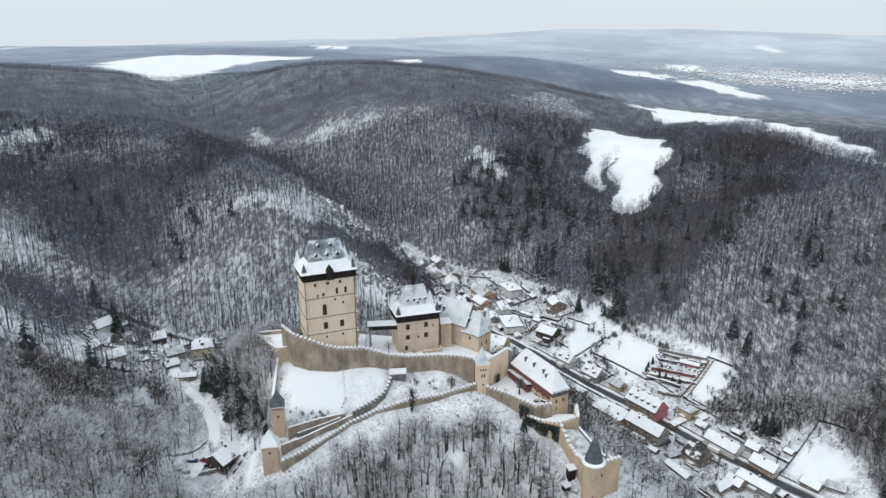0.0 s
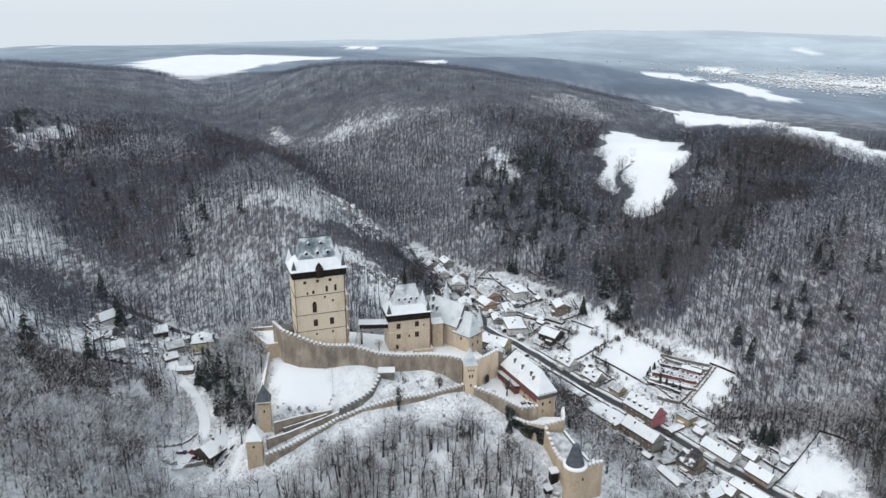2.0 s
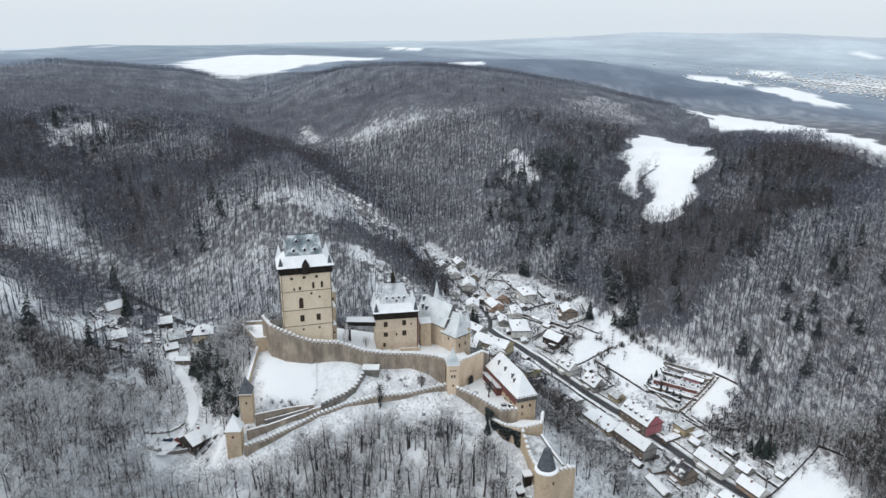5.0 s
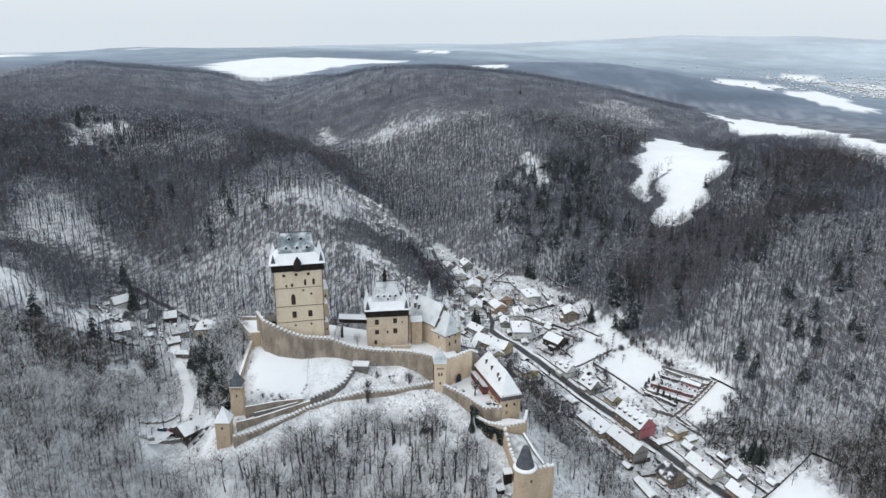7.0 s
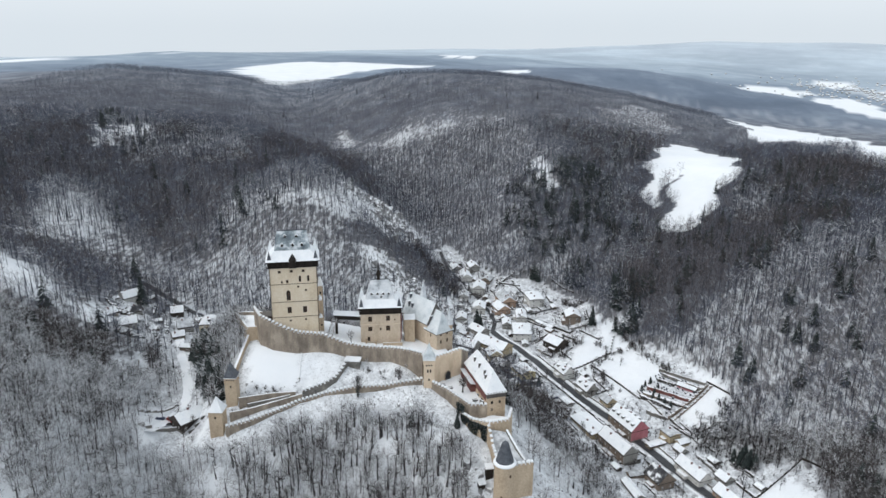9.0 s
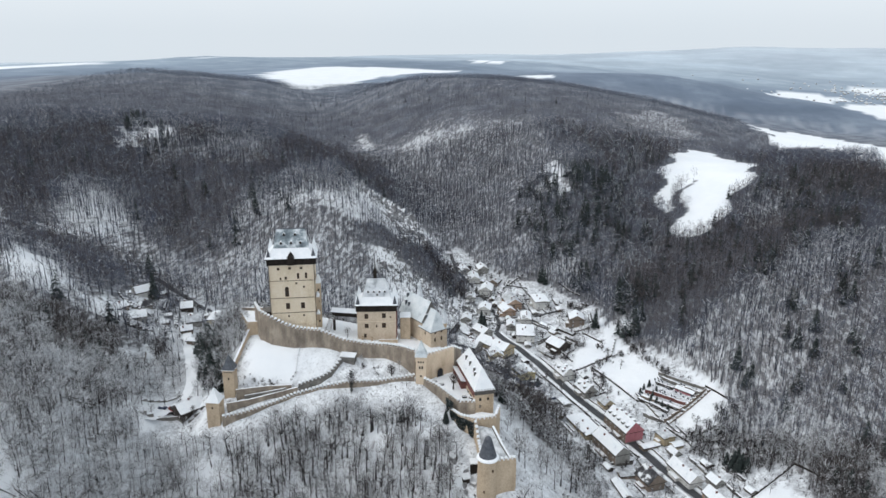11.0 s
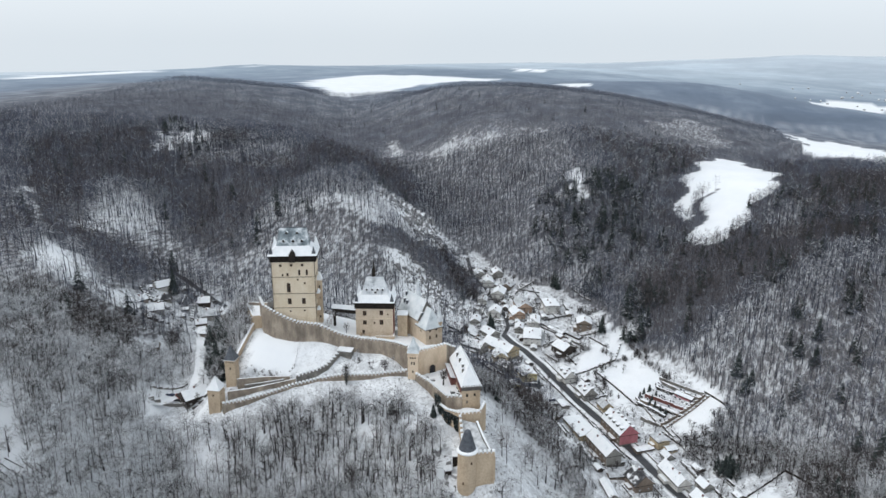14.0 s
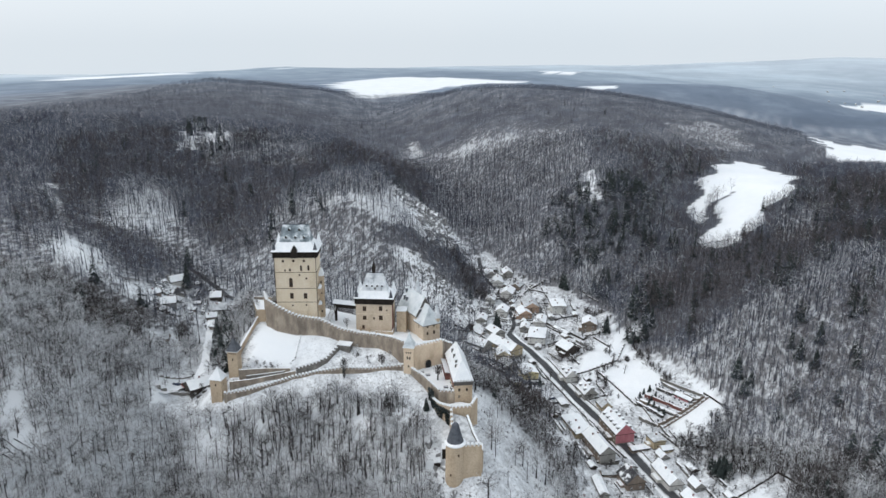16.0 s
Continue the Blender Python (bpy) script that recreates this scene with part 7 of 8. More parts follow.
# cemetery on its terraces
def cemetery():
    a, b, c, d = (Vector(p) for p in ((119.6, 380.5), (132.2, 393.6), (157.7, 377.3), (135.0, 355.8)))
    at = lambda u, v: (a * (1 - u) + d * u) * (1 - v) + (b * (1 - u) + c * u) * v
    for name, p, q, h, mat, lbl in (("cemetery_wall", (0, 1), (1, 1), 1.8, stone_grey, "dark upper cemetery wall with snow"),
                                    ("retaining_wall", (1, 0), (1, 1), 2.2, house_brown, "dark brownish retaining wall beside the cemetery"), ("cemetery_wall", (0, 0), (1, 0), 1.2, stone_grey, "low cemetery front wall")):
        pts = [tuple(at(p[0] + (q[0] - p[0]) * s / 6, p[1] + (q[1] - p[1]) * s / 6)) for s in range(7)]
        strip_wall(name, lbl, pts, 0.6, h, mat, "wall", "cemetery walls")
    for name, lbl, p, q, w, h, mat in (("terrace_wall", "dark terrace wall between the graves", (134, 390), (144, 382.4), 1.0, 1.8, stone_grey), ("terrace_wall", "dark low mortuary wall under snow", (144.6, 381), (154, 375), 1.2, 2.4, stone_grey),
                                   ("terrace_wall", "red-brown terrace wall across the cemetery", (125, 381), (148, 368), 1.0, 2.0, red_wall), ("terrace_wall", "snow-topped lower terrace wall", (123, 377.6), (143, 366), 2.2, 1.4, house_brown),
                                   ("terrace_wall", "dark front wall of the lowest terrace", (124, 362.5), (134, 356.5), 1.0, 2.0, stone_grey)):
        strip_wall(name, lbl, [(p[0] + (q[0] - p[0]) * k / 5, p[1] + (q[1] - p[1]) * k / 5) for k in range(6)], w, h, mat, "wall", "cemetery walls")
    strip_wall("retaining_wall", "second parapet of the walled path beside the cemetery", [(137.6, 354.6), (149, 366), (160, 376.6)], 0.5, 1.4, house_brown, "wall", "cemetery walls")
    for lbl, p, q, w, h in (("dark clipped hedge on the lower terrace", (121, 375.5), (137, 363.6), 1.6, 1.9), ("dark clipped hedge on the middle terrace", (131, 372), (146, 363.4), 1.2, 1.5), ("dark clipped hedge on the upper terrace", (131, 387), (140, 381), 1.2, 1.6)):
        strip_wall("clipped_hedge", lbl, [(p[0] + (q[0] - p[0]) * k / 5, p[1] + (q[1] - p[1]) * k / 5) for k in range(6)], w, h, hedge_mat, "hedge", "cemetery hedges")
    rng = random.Random(3)
    bm = bmesh.new()
    box(bm, (0, 0, 0.45), (1.1, 0.32, 1.3), 0, 0, 1, 0.9)
    box(bm, (0, -1.0, 0.08), (1.0, 1.8, 0.3), 0, 0, 1)
    bmesh.ops.recalc_face_normals(bm, faces=bm.faces)
    me = bpy.data.meshes.new("gravestone")
    bm.to_mesh(me)
    bm.free()
    me.materials.append(slate_bare)
    me.materials.append(snow)
    for v in (0.08, 0.16, 0.25, 0.42, 0.5, 0.57, 0.70, 0.78, 0.86, 0.93):
        for k in range(13):
            u = 0.06 + 0.88 * k / 12 + rng.uniform(-0.035, 0.035)
            if rng.random() < (0.25 if v > 0.6 else 0.5):
                continue
            p = at(u, v + rng.uniform(-0.018, 0.018))
            g = new("gravestone", me)
            g.matrix_basis = pose(p.x, p.y, ground(p.x, p.y), 0, 0, 125 + rng.uniform(-9, 9)) @ Matrix.Diagonal((rng.uniform(0.7, 1.5), 1.0, rng.uniform(0.6, 1.3), 1.0))
            tagged(g, "dark gravestone with snow on its slab", "gravestone", "graves in the cemetery")


cemetery()
house(147.0, 379.0, 148, 11.0, 4.4, 3.0, 0.9, [house_pink, house_dark], "dark cemetery chapel shed with snowy roof")

# hedges, fences and garden walls
for pts in ([(101, 396), (112, 384), (121, 374)], [(81, 400), (92, 407), (104, 413.6), (106, 430)], [(37, 506), (21, 508), (31, 524)], [(60, 516), (78, 497)], [(93, 404), (101, 396)],
            [(30, 512), (44, 490), (56, 470)], [(48, 455), (60, 446), (70, 440)], [(84, 440), (97, 428)], [(150, 345), (162, 352)], [(136, 352), (148, 340), (156, 330)], [(14, 500), (26, 486)], [(-2, 490), (12, 496)],
            [(62, 430), (72, 420), (80, 411)], [(36, 470), (30, 482)]):
    strip_wall("garden_hedge", "dark snowy garden hedge", pts, 0.8, 1.2, hedge_mat, "hedge", "garden hedges")
# dark panels stand in for low walls and a path line
for pts in ([(159.6, 288), (176, 302), (193, 317.7)], [(193, 317.7), (211, 296)], [(157, 380), (168, 369)]):
    strip_wall("garden_fence", "thin dark panels along a boundary line", pts, 0.15, 1.1, timber, "fence", "garden fences", False)
strip_wall("orchard_wall", "dark stone wall round the orchard", [(-103, 232), (-92, 240), (-84, 246)], 0.8, 1.8, stone_grey, "wall", "garden walls")
strip_wall("orchard_wall", "low dark wall across the orchard", [(-111, 243), (-104, 252), (-100, 260)], 0.5, 1.0, stone_grey, "wall", "garden walls")

# a low edging, added to draw the faint line that divides the terrace
def edging(pts, tall, wide):
    t = thing("added_edging", Matrix.Identity(4), "low snow-capped edging added along a faint line across the terrace", "wall")
    for name, mat, z0, z1, w in (("wall", stone_grey, -0.4, tall, wide), ("snow_cap", snow, tall, tall + 0.12, wide + 0.1)):
        bm = bmesh.new()
        rows = []
        for x, y in pts:
            g = ground(x, y)
            rows.append([bm.verts.new((x + dx * w / 2, y, g + z)) for dx, z in ((-1, z0), (-1, z1), (1, z1), (1, z0))])
        for a, b in zip(rows, rows[1:]):
            for k in range(4):
                bm.faces.new((a[k], a[(k + 1) % 4], b[(k + 1) % 4], b[k]))
        bm.faces.new(rows[0])
        bm.faces.new(rows[-1][::-1])
        part(name, bm, mat, t)


edging([(-44.8 + 3.4 * k / 9, 278.2 - 13.0 * k / 9) for k in range(10)], 0.3, 0.35)

# single trees and conifers
for i, (x, y, h) in enumerate(((98, 420, 9), (86, 426, 8), (60, 441, 8), (12, 485, 8), (46, 490, 7), (70, 372, 8), (66, 360, 9), (74, 345, 8), (120, 318, 7), (150, 330, 9), (172, 312, 8), (180, 300, 8), (150, 356, 6), (110, 402, 7), (95, 398, 7), (52, 432, 7), (36, 440, 6),
                                (20, 440, 7), (8, 455, 7), (30, 470, 6), (-96, 252, 7), (-106, 262, 7), (-92, 246, 8), (-108, 240, 8), (-100, 236, 7), (90, 330, 7), (84, 318, 9), (96, 300, 8), (104, 290, 8), (118, 296, 6), (100, 310, 7), (126, 310, 6))):
    lone_tree(x, y, h, 100 + i, "bare village tree with snow on its twigs", 0.35, 150)
lone_tree(4.0, 274.0, 8.0, 41, "spreading bare tree inside the ward wall", 0.1, 320, 1.7)
ivy_tree = lone_tree(-13.2, 266.0, 12.0, 42, "slender ivy-clad tree at the ward wall", 0.05, 140, 1.2)
rng_ivy = np.random.default_rng(77)
up = rng_ivy.uniform(0.6, 11.0, 520)
turn = rng_ivy.uniform(0, 2 * np.pi, 520)
out = (0.35 + 0.75 * np.sin(np.pi * np.clip(up / 11.5, 0, 1)) ** 0.6) * rng_ivy.uniform(0.4, 1.0, 520)
leaf = np.column_stack((out * np.cos(turn), out * np.sin(turn), up))
leaves = leaf[:, None, :] + rng_ivy.uniform(-0.34, 0.34, (520, 3, 3))
ivy = new("ivy", mesh_of("ivy", leaves, (rng_ivy.uniform(size=520) < 0.06).astype(int), (needle, needle_snow)))
ivy.parent = ivy_tree
ivy["label"] = "dark green ivy leaves"
lone_tree(33.5, 275.5, 8.5, 43, "bare tree in the castle yard", 0.1, 320, 1.8, 44.0)
lone_tree(-14.0, 280.5, 5.0, 44, "small snowy tree below the curtain wall", 0.6, 220)
lone_tree(6.0, 279.5, 5.5, 45, "small bare tree below the curtain wall", 0.4, 220)
lone_tree(-24.5, 290.5, 7.0, 46, "bare tree in the upper court", 0.25, 200, 1.0, 56.0)
for i, (x, y, h) in enumerate(((-113, 305, 11), (-108, 298, 12), (-104, 290, 12), (-100, 284, 11), (-96, 281, 12), (-90, 275, 12), (-92, 268, 12), (-86, 264, 13), (-82, 268, 11), (-84, 257, 11), (-77, 258, 10), (-109, 289, 11), (-99, 277, 13), (-91, 264, 11), (-95, 273, 13), (-84, 262, 12), (-76, 253, 9), (-81, 263, 10), (-73, 251, 8), (-88, 270, 12), (-103, 283, 12), (-376, 592, 16), (-371, 588, 14), (-352, 612, 11), (-347, 606, 12), (-171, 338, 14), (-168, 334, 13), (-195, 368, 15), (92, 444, 12), (74, 425, 7), (72, 421, 6), (14, 441, 10), (17, 437, 9),
                                (165, 319, 8), (168, 316, 9), (170, 319, 8.5), (167, 322, 8), (172, 316, 8), (169, 324, 7.5), (163.5, 323, 7), (124, 384, 3.5), (127, 386, 4), (122, 381, 3.5), (129, 378, 3), (131, 380, 3.5), (128, 374, 4), (131, 372, 4), (134, 369, 3.5), (137, 366, 4), (34, 259.5, 6), (14, 258, 7), (62, 377, 6), (58, 368, 6))):
    lone_fir(x, y, h * 1.15, 300 + i, "dark conifer dusted with snow", 0.035)

# tall conifers standing out of the woods above the village
rng_firs = random.Random(91)
for i, (x, y) in enumerate(((76, 529), (87, 531), (80, 525), (102, 550), (125, 581), (109, 493), (114, 469), (118, 452), (121, 443), (111, 513), (109, 468), (112, 480), (116, 461), (106, 486), (201, 403), (205, 394), (215, 403), (181, 381), (174, 388), (178, 376), (212, 385), (235, 433), (237, 421), (256, 451), (179, 495), (197, 494), (128, 566), (122, 574), (118, 488), (120, 474))):
    lone_fir(x, y, rng_firs.uniform(10, 16), 500 + i, "tall dark conifer rising from bare woods", 0.04)

# parked cars
for x, y, tn, m, lbl in ((79.7, 348.7, 40, car_grey, "dark grey car parked by the store"), (75.7, 361.7, 40, car_grey, "dark car parked in the snowy yard"), (72.4, 365.6, 35, car_blue, "dark blue car parked in the yard"), (-100.9, 244.8, 10, car_blue, "dark blue car parked by the barn"), (-95.5, 243.4, 15, car_grey, "dark grey car beside the barn")):
    car(x, y, tn, m, lbl)

# felled logs lying in the clearing west of the castle
def felled_log(x, y, turn, ln, r):
    n, v, f = 8, [], []
    for i in range(4):
        k = r * (1 - 0.09 * i)
        v += [(ln * (i / 3 - 0.5), k * math.cos(6.2832 * j / n), k * math.sin(6.2832 * j / n)) for j in range(n)]
    for i in range(3):
        f += [(i * n + j, i * n + (j + 1) % n, (i + 1) * n + (j + 1) % n, (i + 1) * n + j) for j in range(n)]
    f += [tuple(range(n))[::-1], tuple(range(3 * n, 4 * n))]
    me = bpy.data.meshes.new("felled_log")
    me.from_pydata(v, [], f)
    me.materials.append(bark)
    me.materials.append(snow)
    for q in me.polygons:
        q.material_index = 1 if q.normal.z > 0.75 else 0
    ob = new("felled_log", me)
    dz = ground(x + math.cos(radians(turn)), y + math.sin(radians(turn))) - ground(x, y)
    ob.matrix_basis = pose(x, y, ground(x, y) + r * 0.7, 0, -math.degrees(math.atan(dz)), turn)
    return tagged(ob, "dark felled log half buried in snow", "log", "felled logs")


for i, (x, y) in enumerate([(-101.4, 152.2), (-99.9, 154.7), (-98.2, 157.0), (-96.8, 159.3), (-96.5, 162.6), (-101.7, 154.1), (-99.5, 157.2), (-98.6, 161.5), (-104.6, 155.6), (-102.3, 158.7), (-99.9, 161.7), (-95.0, 164.7)]):
    felled_log(x, y, 12 + 7 * math.sin(i * 2.3), 7.5 + 2 * math.sin(i * 1.7), 0.38)

# ---- undergrowth, rocks, the far town ----
def shrubs(name, label, poly, step, share, tall, seed, avoid=()):
    rng = np.random.default_rng(seed)
    px, py = zip(*poly)
    gx, gy = np.meshgrid(np.arange(min(px), max(px), step), np.arange(min(py), max(py), step))
    x = gx.ravel() + rng.uniform(-0.5, 0.5, gx.size) * step
    y = gy.ravel() + rng.uniform(-0.5, 0.5, gx.size) * step
    clump = np.sin(x * 0.19 + 1.5 * np.sin(y * 0.13)) * np.sin(y * 0.21 + 1.1 * np.sin(x * 0.11))
    keep = inside(x, y, poly) & (rng.uniform(size=x.size) < share * np.clip(0.35 + 1.1 * clump, 0, 1.5))
    for a in avoid:
        keep &= ~inside(x, y, a)
    for ob in scene.objects:
        if ob.parent is None and ob.name.split(".")[0] in ("house", "shed"):
            keep &= np.hypot(x - ob.location.x, y - ob.location.y) > 7.0
    for (ax, ay), (bx, by) in zip(MAIN_ROAD, MAIN_ROAD[1:]):
        d = np.array((bx - ax, by - ay))
        s = np.clip(((x - ax) * d[0] + (y - ay) * d[1]) / (d @ d), 0, 1)
        keep &= np.hypot(x - ax - s * d[0], y - ay - s * d[1]) > 5.0
    x, y = x[keep], y[keep]
    h = tall * rng.uniform(0.5, 1.4, len(x))
    t, sl = bare_trees(x, y, height(x, y), h, 4, 46, 3.6, np.full(len(x), 0.18), rng, wide=2.2)
    tagged(new(name, mesh_of(name, t, sl, (bark, twig, twig_snow))), label, "shrubs", kind="stuff")


COURT = [(-72, 282), (-66, 278), (-45, 277), (-30, 281), (-14, 284), (-3, 285), (14, 279), (20, 276), (28, 272), (39, 262), (56, 256), (58, 268), (34, 298), (12, 318), (-40, 312), (-90, 296)]
shrubs("slope_shrubs", "low bare shrubs and tufts poking through the snow", CASTLE, 1.7, 0.5, 1.3, 21, (COURT, TERRACE))
shrubs("village_shrubs", "bare garden shrubs and fruit bushes in snow", VILLAGE, 2.0, 0.9, 2.0, 22, (MEADOW, *MEADOWS, [(119, 380), (132, 395), (158, 378), (172, 362), (152, 342), (135, 355)],))
shrubs("east_slope_shrubs", "low bushes on the snowy slope below the castle house", EAST_SLOPE, 2.3, 0.45, 1.6, 24)
shrubs("hamlet_shrubs", "bare shrubs round the hamlet", HAMLET, 2.2, 0.8, 2.4, 23, (ORCHARD,))


def thickets(name, label, lines, width, per_metre, tall, frost, seed):
    """Belts of bare bushes and young trees along hedgerows, streams and wood edges."""
    rng = np.random.default_rng(seed)
    pts = []
    for line in lines:
        for (ax, ay), (bx, by) in zip(line, line[1:]):
            k = int(math.hypot(bx - ax, by - ay) * per_metre) + 1
            s = rng.uniform(size=k)
            pts.append(np.column_stack((ax + (bx - ax) * s, ay + (by - ay) * s)) + rng.normal(0, width, (k, 2)))
    q = np.concatenate(pts)
    for ob in scene.objects:
        if ob.parent is None and ob.name.split(".")[0] in ("house", "shed"):
            q = q[np.hypot(q[:, 0] - ob.location.x, q[:, 1] - ob.location.y) > 5.5]
    for (ax, ay), (bx, by) in zip(MAIN_ROAD, MAIN_ROAD[1:]):
        d = np.array((bx - ax, by - ay))
        s = np.clip(((q[:, 0] - ax) * d[0] + (q[:, 1] - ay) * d[1]) / (d @ d), 0, 1)
        q = q[np.hypot(q[:, 0] - ax - s * d[0], q[:, 1] - ay - s * d[1]) > 5.2]
    h = tall * rng.uniform(0.45, 1.35, len(q))
    t, sl = bare_trees(q[:, 0], q[:, 1], height(q[:, 0], q[:, 1]), h, 6, 80, 3.0, np.full(len(q), frost), rng, wide=1.6)
    tagged(new(name, mesh_of(name, t, sl, (bark, twig, twig_snow))), label, "bushes", kind="stuff")


thickets("hedgerows", "bare grey hedgerows and bushes between snowy gardens",
         [[(86, 399), (102, 410), (124, 419)], [(78, 434), (86, 423)], [(96, 424), (100, 417)], [(96, 398), (106, 380)], [(69, 482), (79, 470), (91, 479)], [(106, 446), (117, 418), (138, 392)], [(62, 417), (76, 413)]], 1.3, 1.1, 3.8, 0.15, 61)
thickets("garden_thickets", "tangled bare bushes among the village houses",
         [[(67, 406), (81, 388), (95, 375)], [(104, 295), (107, 287)], [(125, 336), (134, 329), (146, 340)], [(128, 327), (140, 318)], [(151, 324), (158, 313), (165, 306)], [(14, 476), (27, 464), (34, 479)],
          [(35, 496), (41, 475), (47, 467)], [(-26, 537), (16, 511)], [(-4, 500), (13, 481), (24, 459)], [(19, 503), (27, 515), (44, 524)], [(110, 318), (118, 310)]], 2.2, 0.8, 2.8, 0.15, 62)
thickets("wood_edge_scrub", "frosted grey scrub along the edge of the woods",
         [[(151, 347), (156, 331), (165, 322), (178, 321), (190, 324)], [(161, 352), (171, 340), (186, 332)], [(165, 345), (174, 330), (188, 318)], [(171, 372), (166, 356), (151, 345), (149, 335)], [(149, 331), (163, 341), (174, 335), (188, 334), (193, 321)], [(95, 318), (97, 301), (97, 276)]], 4.0, 1.9, 5.0, 0.42, 63)
thickets("stream_trees", "dark bare trees along the valley stream", [[(-50, 525), (-37, 509), (-18, 489), (-6, 474)]], 4.0, 1.4, 6.0, 0.05, 64)

thickets("terrace_bushes", "low bare bushes along the snowy castle terrace", [[(-62.5, 256.7), (-61, 255.8)], [(-57, 255.3), (-50.2, 257.4), (-46, 259.4)], [(-42.5, 263), (-41.5, 263.8)], [(-14, 278), (-9, 276.8)], [(-7.2, 279.5), (-3.8, 275.4)]], 0.7, 1.6, 2.2, 0.25, 65)

thickets("rock_scrub", "frosted scrub between the limestone outcrops", [[(-135, 595), (-101, 568), (-82, 548), (-66, 526)], [(-66, 475), (-40, 462), (-16, 455), (4, 444)]], 10.0, 4.5, 2.8, 0.42, 66)


limestone = surface("pale_limestone", [(0.3, (0.16, 0.16, 0.165)), (0.5, (0.28, 0.28, 0.285)), (0.7, (0.42, 0.42, 0.43))], 0.5, 2.5, 0.95, 0.6, 0.1)


def rocks(name, label, line, width, count, size, seed):
    """Broken limestone ribs and boulders on a slope, each leaning its own way, snow on the flatter faces."""
    rng = np.random.default_rng(seed)
    pts = np.array(line, float)
    tris, slots = [], []
    for _ in range(count):
        i = rng.integers(len(pts) - 1)
        c = pts[i] + (pts[i + 1] - pts[i]) * rng.uniform() + rng.normal(0, width, 2)
        r = size * min(rng.lognormal(-0.35, 0.55), 2.2)
        z = ground(c[0], c[1])
        k = rng.integers(5, 9)
        a = np.sort(rng.uniform(0, 6.2832, k))
        long, turn = rng.uniform(0.6, 1.7), rng.uniform(0, 3.14)
        ct, st = math.cos(turn), math.sin(turn)
        shape = lambda p: np.column_stack((p[:, 0] * long * ct - p[:, 1] * st, p[:, 0] * long * st + p[:, 1] * ct, p[:, 2]))
        low = shape(np.column_stack((np.cos(a), np.sin(a), np.full(k, -0.6))) * rng.uniform(0.7, 1.3, (k, 1)) * r)
        mid = shape(np.column_stack((np.cos(a + 0.2) * 0.75, np.sin(a + 0.2) * 0.75, rng.uniform(0.1, 1.3, k))) * rng.uniform(0.7, 1.1, (k, 1)) * r)
        top = np.array((rng.normal(0, 0.25), rng.normal(0, 0.25), rng.uniform(0.7, 1.3))) * r
        o = np.array((c[0], c[1], z))
        for j in range(k):
            n = (j + 1) % k
            cap = np.cross(mid[n] - mid[j], top - mid[j])
            flat = abs(cap[2]) / (np.linalg.norm(cap) + 1e-9) > 0.55
            tris += [(low[j] + o, low[n] + o, mid[n] + o), (low[j] + o, mid[n] + o, mid[j] + o), (mid[j] + o, mid[n] + o, top + o)]
            slots += [0, 0, 1 if flat else 0]
    tagged(new(name, mesh_of(name, np.array(tris), np.array(slots), (limestone, snow))), label, "rocks", kind="stuff")


rocks("spur_rocks", "grey limestone outcrops capped with snow along the spur", [(-125, 580), (-101, 570), (-82, 550), (-66, 528)], 9.0, 420, 1.9, 31)
rocks("lower_rocks", "snowy rocks on the open slope above the village", [(-66, 475), (-40, 462), (-16, 455), (4, 444)], 12.0, 300, 1.2, 32)
rocks("castle_rocks", "rocks in the snow below the castle walls", [(-40, 246), (-10, 258), (20, 262), (42, 246), (52, 228), (66, 226)], 4.0, 110, 0.9, 33)


def far_town():
    rng = np.random.default_rng(51)
    tris, slots = [], []
    for i in range(2200):
        x, y = (rng.normal(1130, 130), rng.normal(2120, 110)) if i % 4 else (rng.normal(960, 190), rng.normal(2180, 210))
        w, d, h, r = rng.uniform(3.5, 6.5), rng.uniform(3, 5), rng.uniform(2.5, 4), rng.uniform(1.0, 1.8)
        a = rng.uniform(0, 3.14)
        z = ground(x, y) - 1
        R = np.array(((math.cos(a), -math.sin(a), 0), (math.sin(a), math.cos(a), 0), (0, 0, 1)))
        lo = [np.array((sx * w / 2, sy * d / 2, 0)) for sx, sy in ((-1, -1), (1, -1), (1, 1), (-1, 1))]
        hi = [p + np.array((0, 0, h)) for p in lo]
        e0, e1 = np.array((-w / 2, 0, h + r)), np.array((w / 2, 0, h + r))
        f = [(lo[i], lo[(i + 1) % 4], hi[(i + 1) % 4]) for i in range(4)] + [(lo[i], hi[(i + 1) % 4], hi[i]) for i in range(4)]
        g = [(hi[0], hi[1], e1), (hi[0], e1, e0), (hi[2], hi[3], e0), (hi[2], e0, e1), (hi[1], hi[2], e1), (hi[3], hi[0], e0)]
        for q in f:
            tris.append([R @ p + np.array((x, y, z)) for p in q])
            slots.append(0)
        for q in g:
            tris.append([R @ p + np.array((x, y, z)) for p in q])
            slots.append(1)
    tagged(new("far_town", mesh_of("far_town", np.array(tris), np.array(slots), (house_grey, snow))), "distant snowy town in the river valley", "town", kind="stuff")


far_town()


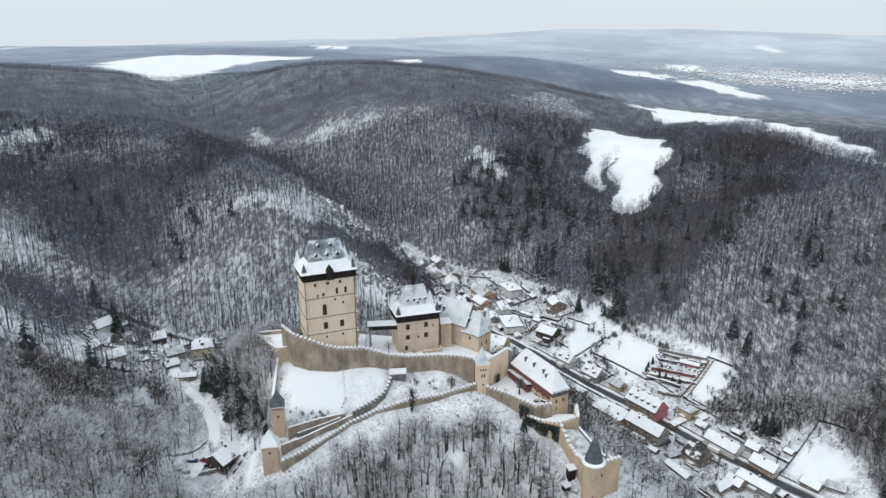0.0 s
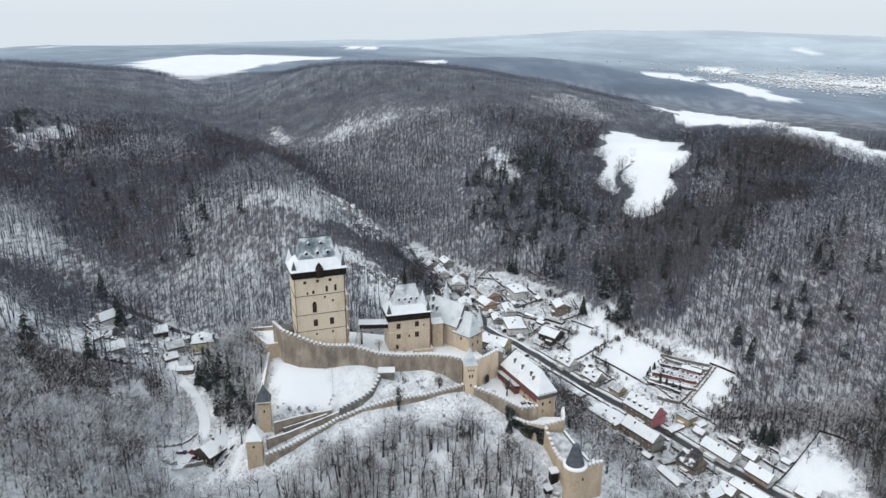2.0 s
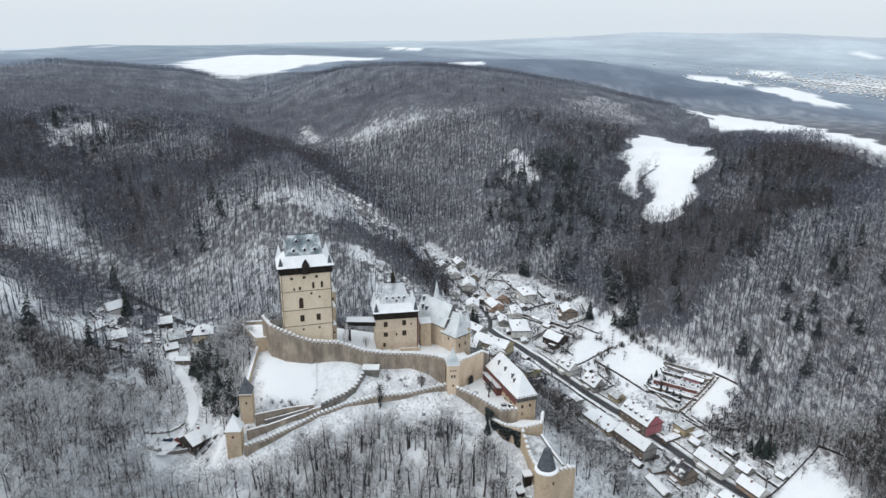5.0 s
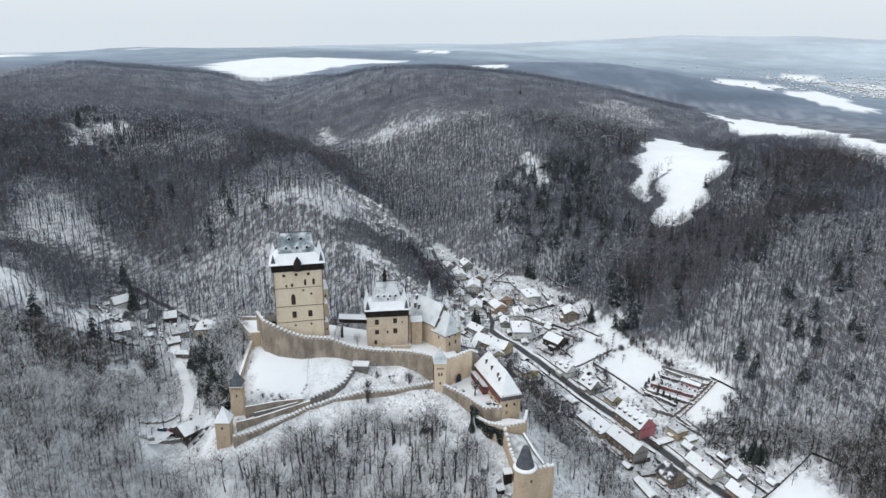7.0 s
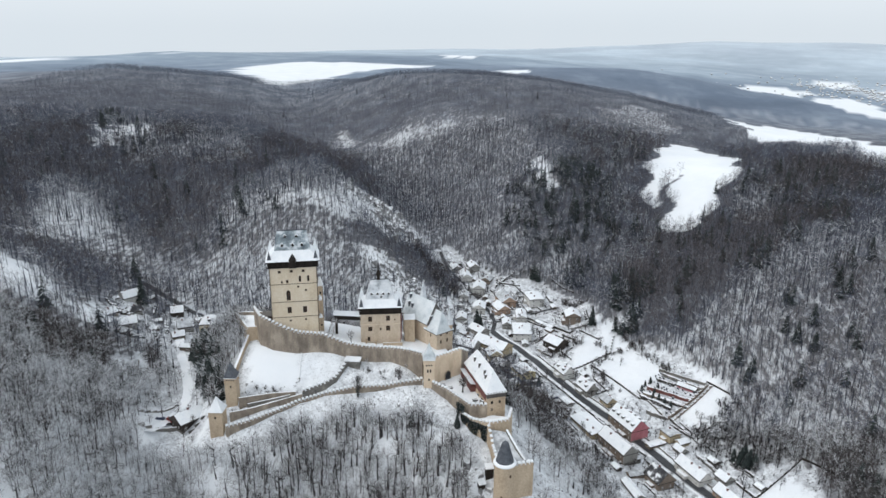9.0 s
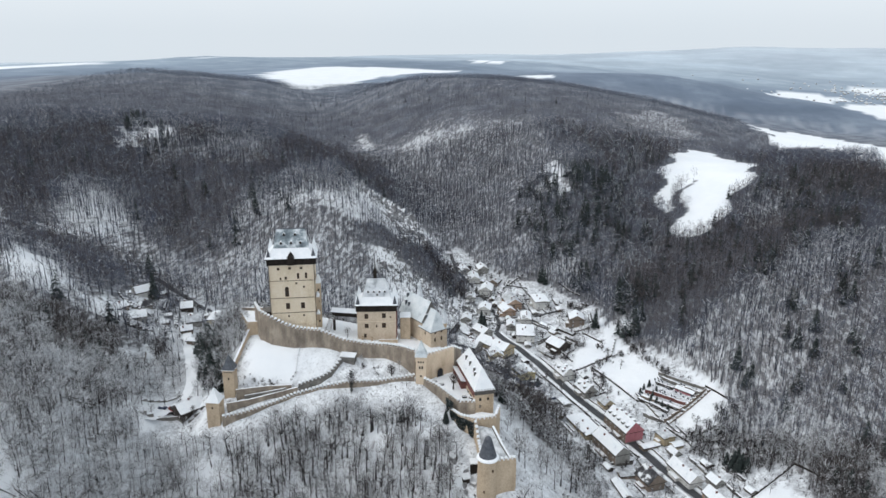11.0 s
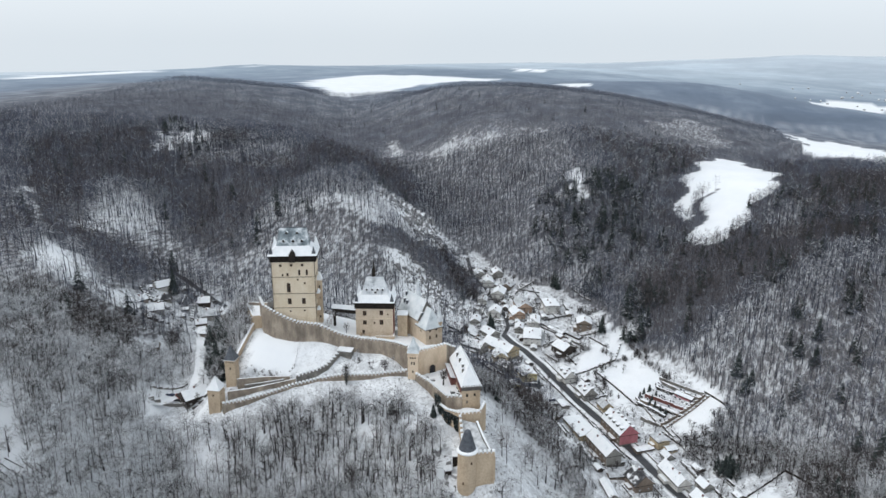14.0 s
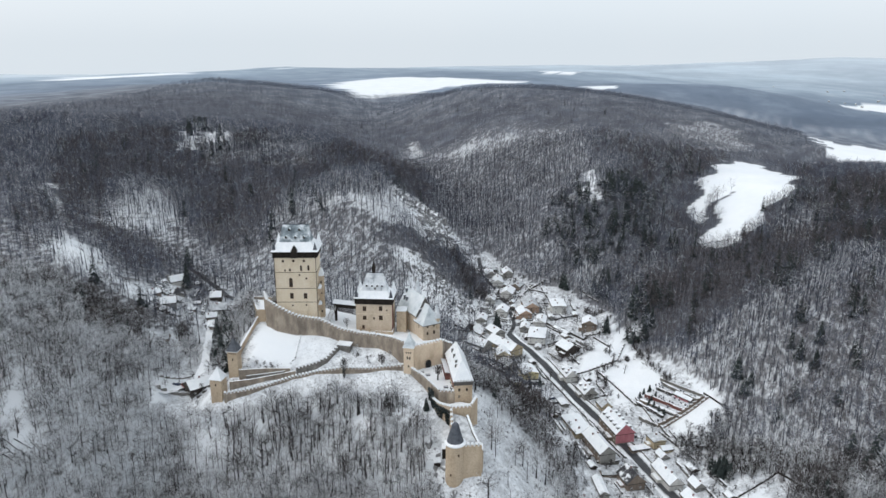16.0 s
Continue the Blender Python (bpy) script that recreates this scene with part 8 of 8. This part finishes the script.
# ---- gardens: hedges, walls, huts and fruit trees round the houses ----
def gardens():
    rng = random.Random(17)
    homes = [ob for ob in scene.objects if ob.parent is None and ob.name.split(".")[0] == "house"]
    spots = [ob.location.to_2d() for ob in scene.objects if ob.parent is None and ob.name.split(".")[0] in ("house", "shed")]
    road = [Vector(p) for p in MAIN_ROAD]

    def free(q, gap):
        if any((q - s).length < gap for s in spots):
            return False
        for a, b in zip(road, road[1:]):
            d = b - a
            k = min(max((q - a).dot(d) / d.dot(d), 0), 1)
            if (q - a - d * k).length < 5.5:
                return False
        if any(inside(np.array([q.x]), np.array([q.y]), m)[0] for m in MEADOWS):
            return False
        return bool(inside(np.array([q.x]), np.array([q.y]), VILLAGE)[0] or inside(np.array([q.x]), np.array([q.y]), HAMLET)[0])

    for i, ob in enumerate(homes):
        turn = ob.matrix_basis.to_euler().z
        c = ob.location.to_2d()
        u, v = Vector((math.cos(turn), math.sin(turn))), Vector((-math.sin(turn), math.cos(turn)))
        for _ in range(11):
            side = rng.choice((-1, 1))
            if rng.random() < 0.5:
                a = c + v * side * rng.uniform(8, 12) - u * rng.uniform(4, 9)
                b = a + u * rng.uniform(8, 16)
            else:
                a = c + u * side * rng.uniform(9, 13) - v * rng.uniform(4, 8)
                b = a + v * rng.uniform(8, 14)
            if free(a, 4.8) and free(b, 4.8) and free((a + b) / 2, 5.2):
                kind = rng.random()
                if kind < 0.5:
                    strip_wall("garden_hedge", "dark snowy garden hedge", [tuple(a), tuple(b)], rng.uniform(0.6, 1.1), rng.uniform(0.9, 1.6), hedge_mat, "hedge", "garden hedges")
                elif kind < 0.75:
                    strip_wall("garden_wall", "low grey garden wall topped with snow", [tuple(a), tuple(b)], 0.35, rng.uniform(0.7, 1.3), stone_grey, "wall", "garden walls")
                else:
                    strip_wall("garden_fence", "thin dark board fence round a garden", [tuple(a), tuple(b)], 0.12, rng.uniform(0.9, 1.4), timber_grey, "fence", "garden fences", False)
        for _ in range(11):
            q = c + Vector((rng.uniform(-15, 15), rng.uniform(-15, 15)))
            if free(q, 5.0):
                lone_tree(q.x, q.y, rng.uniform(3.5, 7.5), 700 + 20 * i + _, "small bare fruit tree in a snowy garden", 0.12, 100, 1.7)
                spots.append(q)
        for q in [c + u * rng.choice((-1, 1)) * rng.uniform(9, 15) + v * rng.uniform(-11, 11) for _ in range(5)]:
            if free(q, 6.6):
                house(round(q.x, 1), round(q.y, 1), round(math.degrees(turn)), round(rng.uniform(3.5, 6), 1), round(rng.uniform(2.8, 4), 1), 2.3, 0.8, [rng.choice((house_dark, house_brown, house_grey))] * 2, "small garden shed with a snowy roof")
                spots.append(q)


gardens()
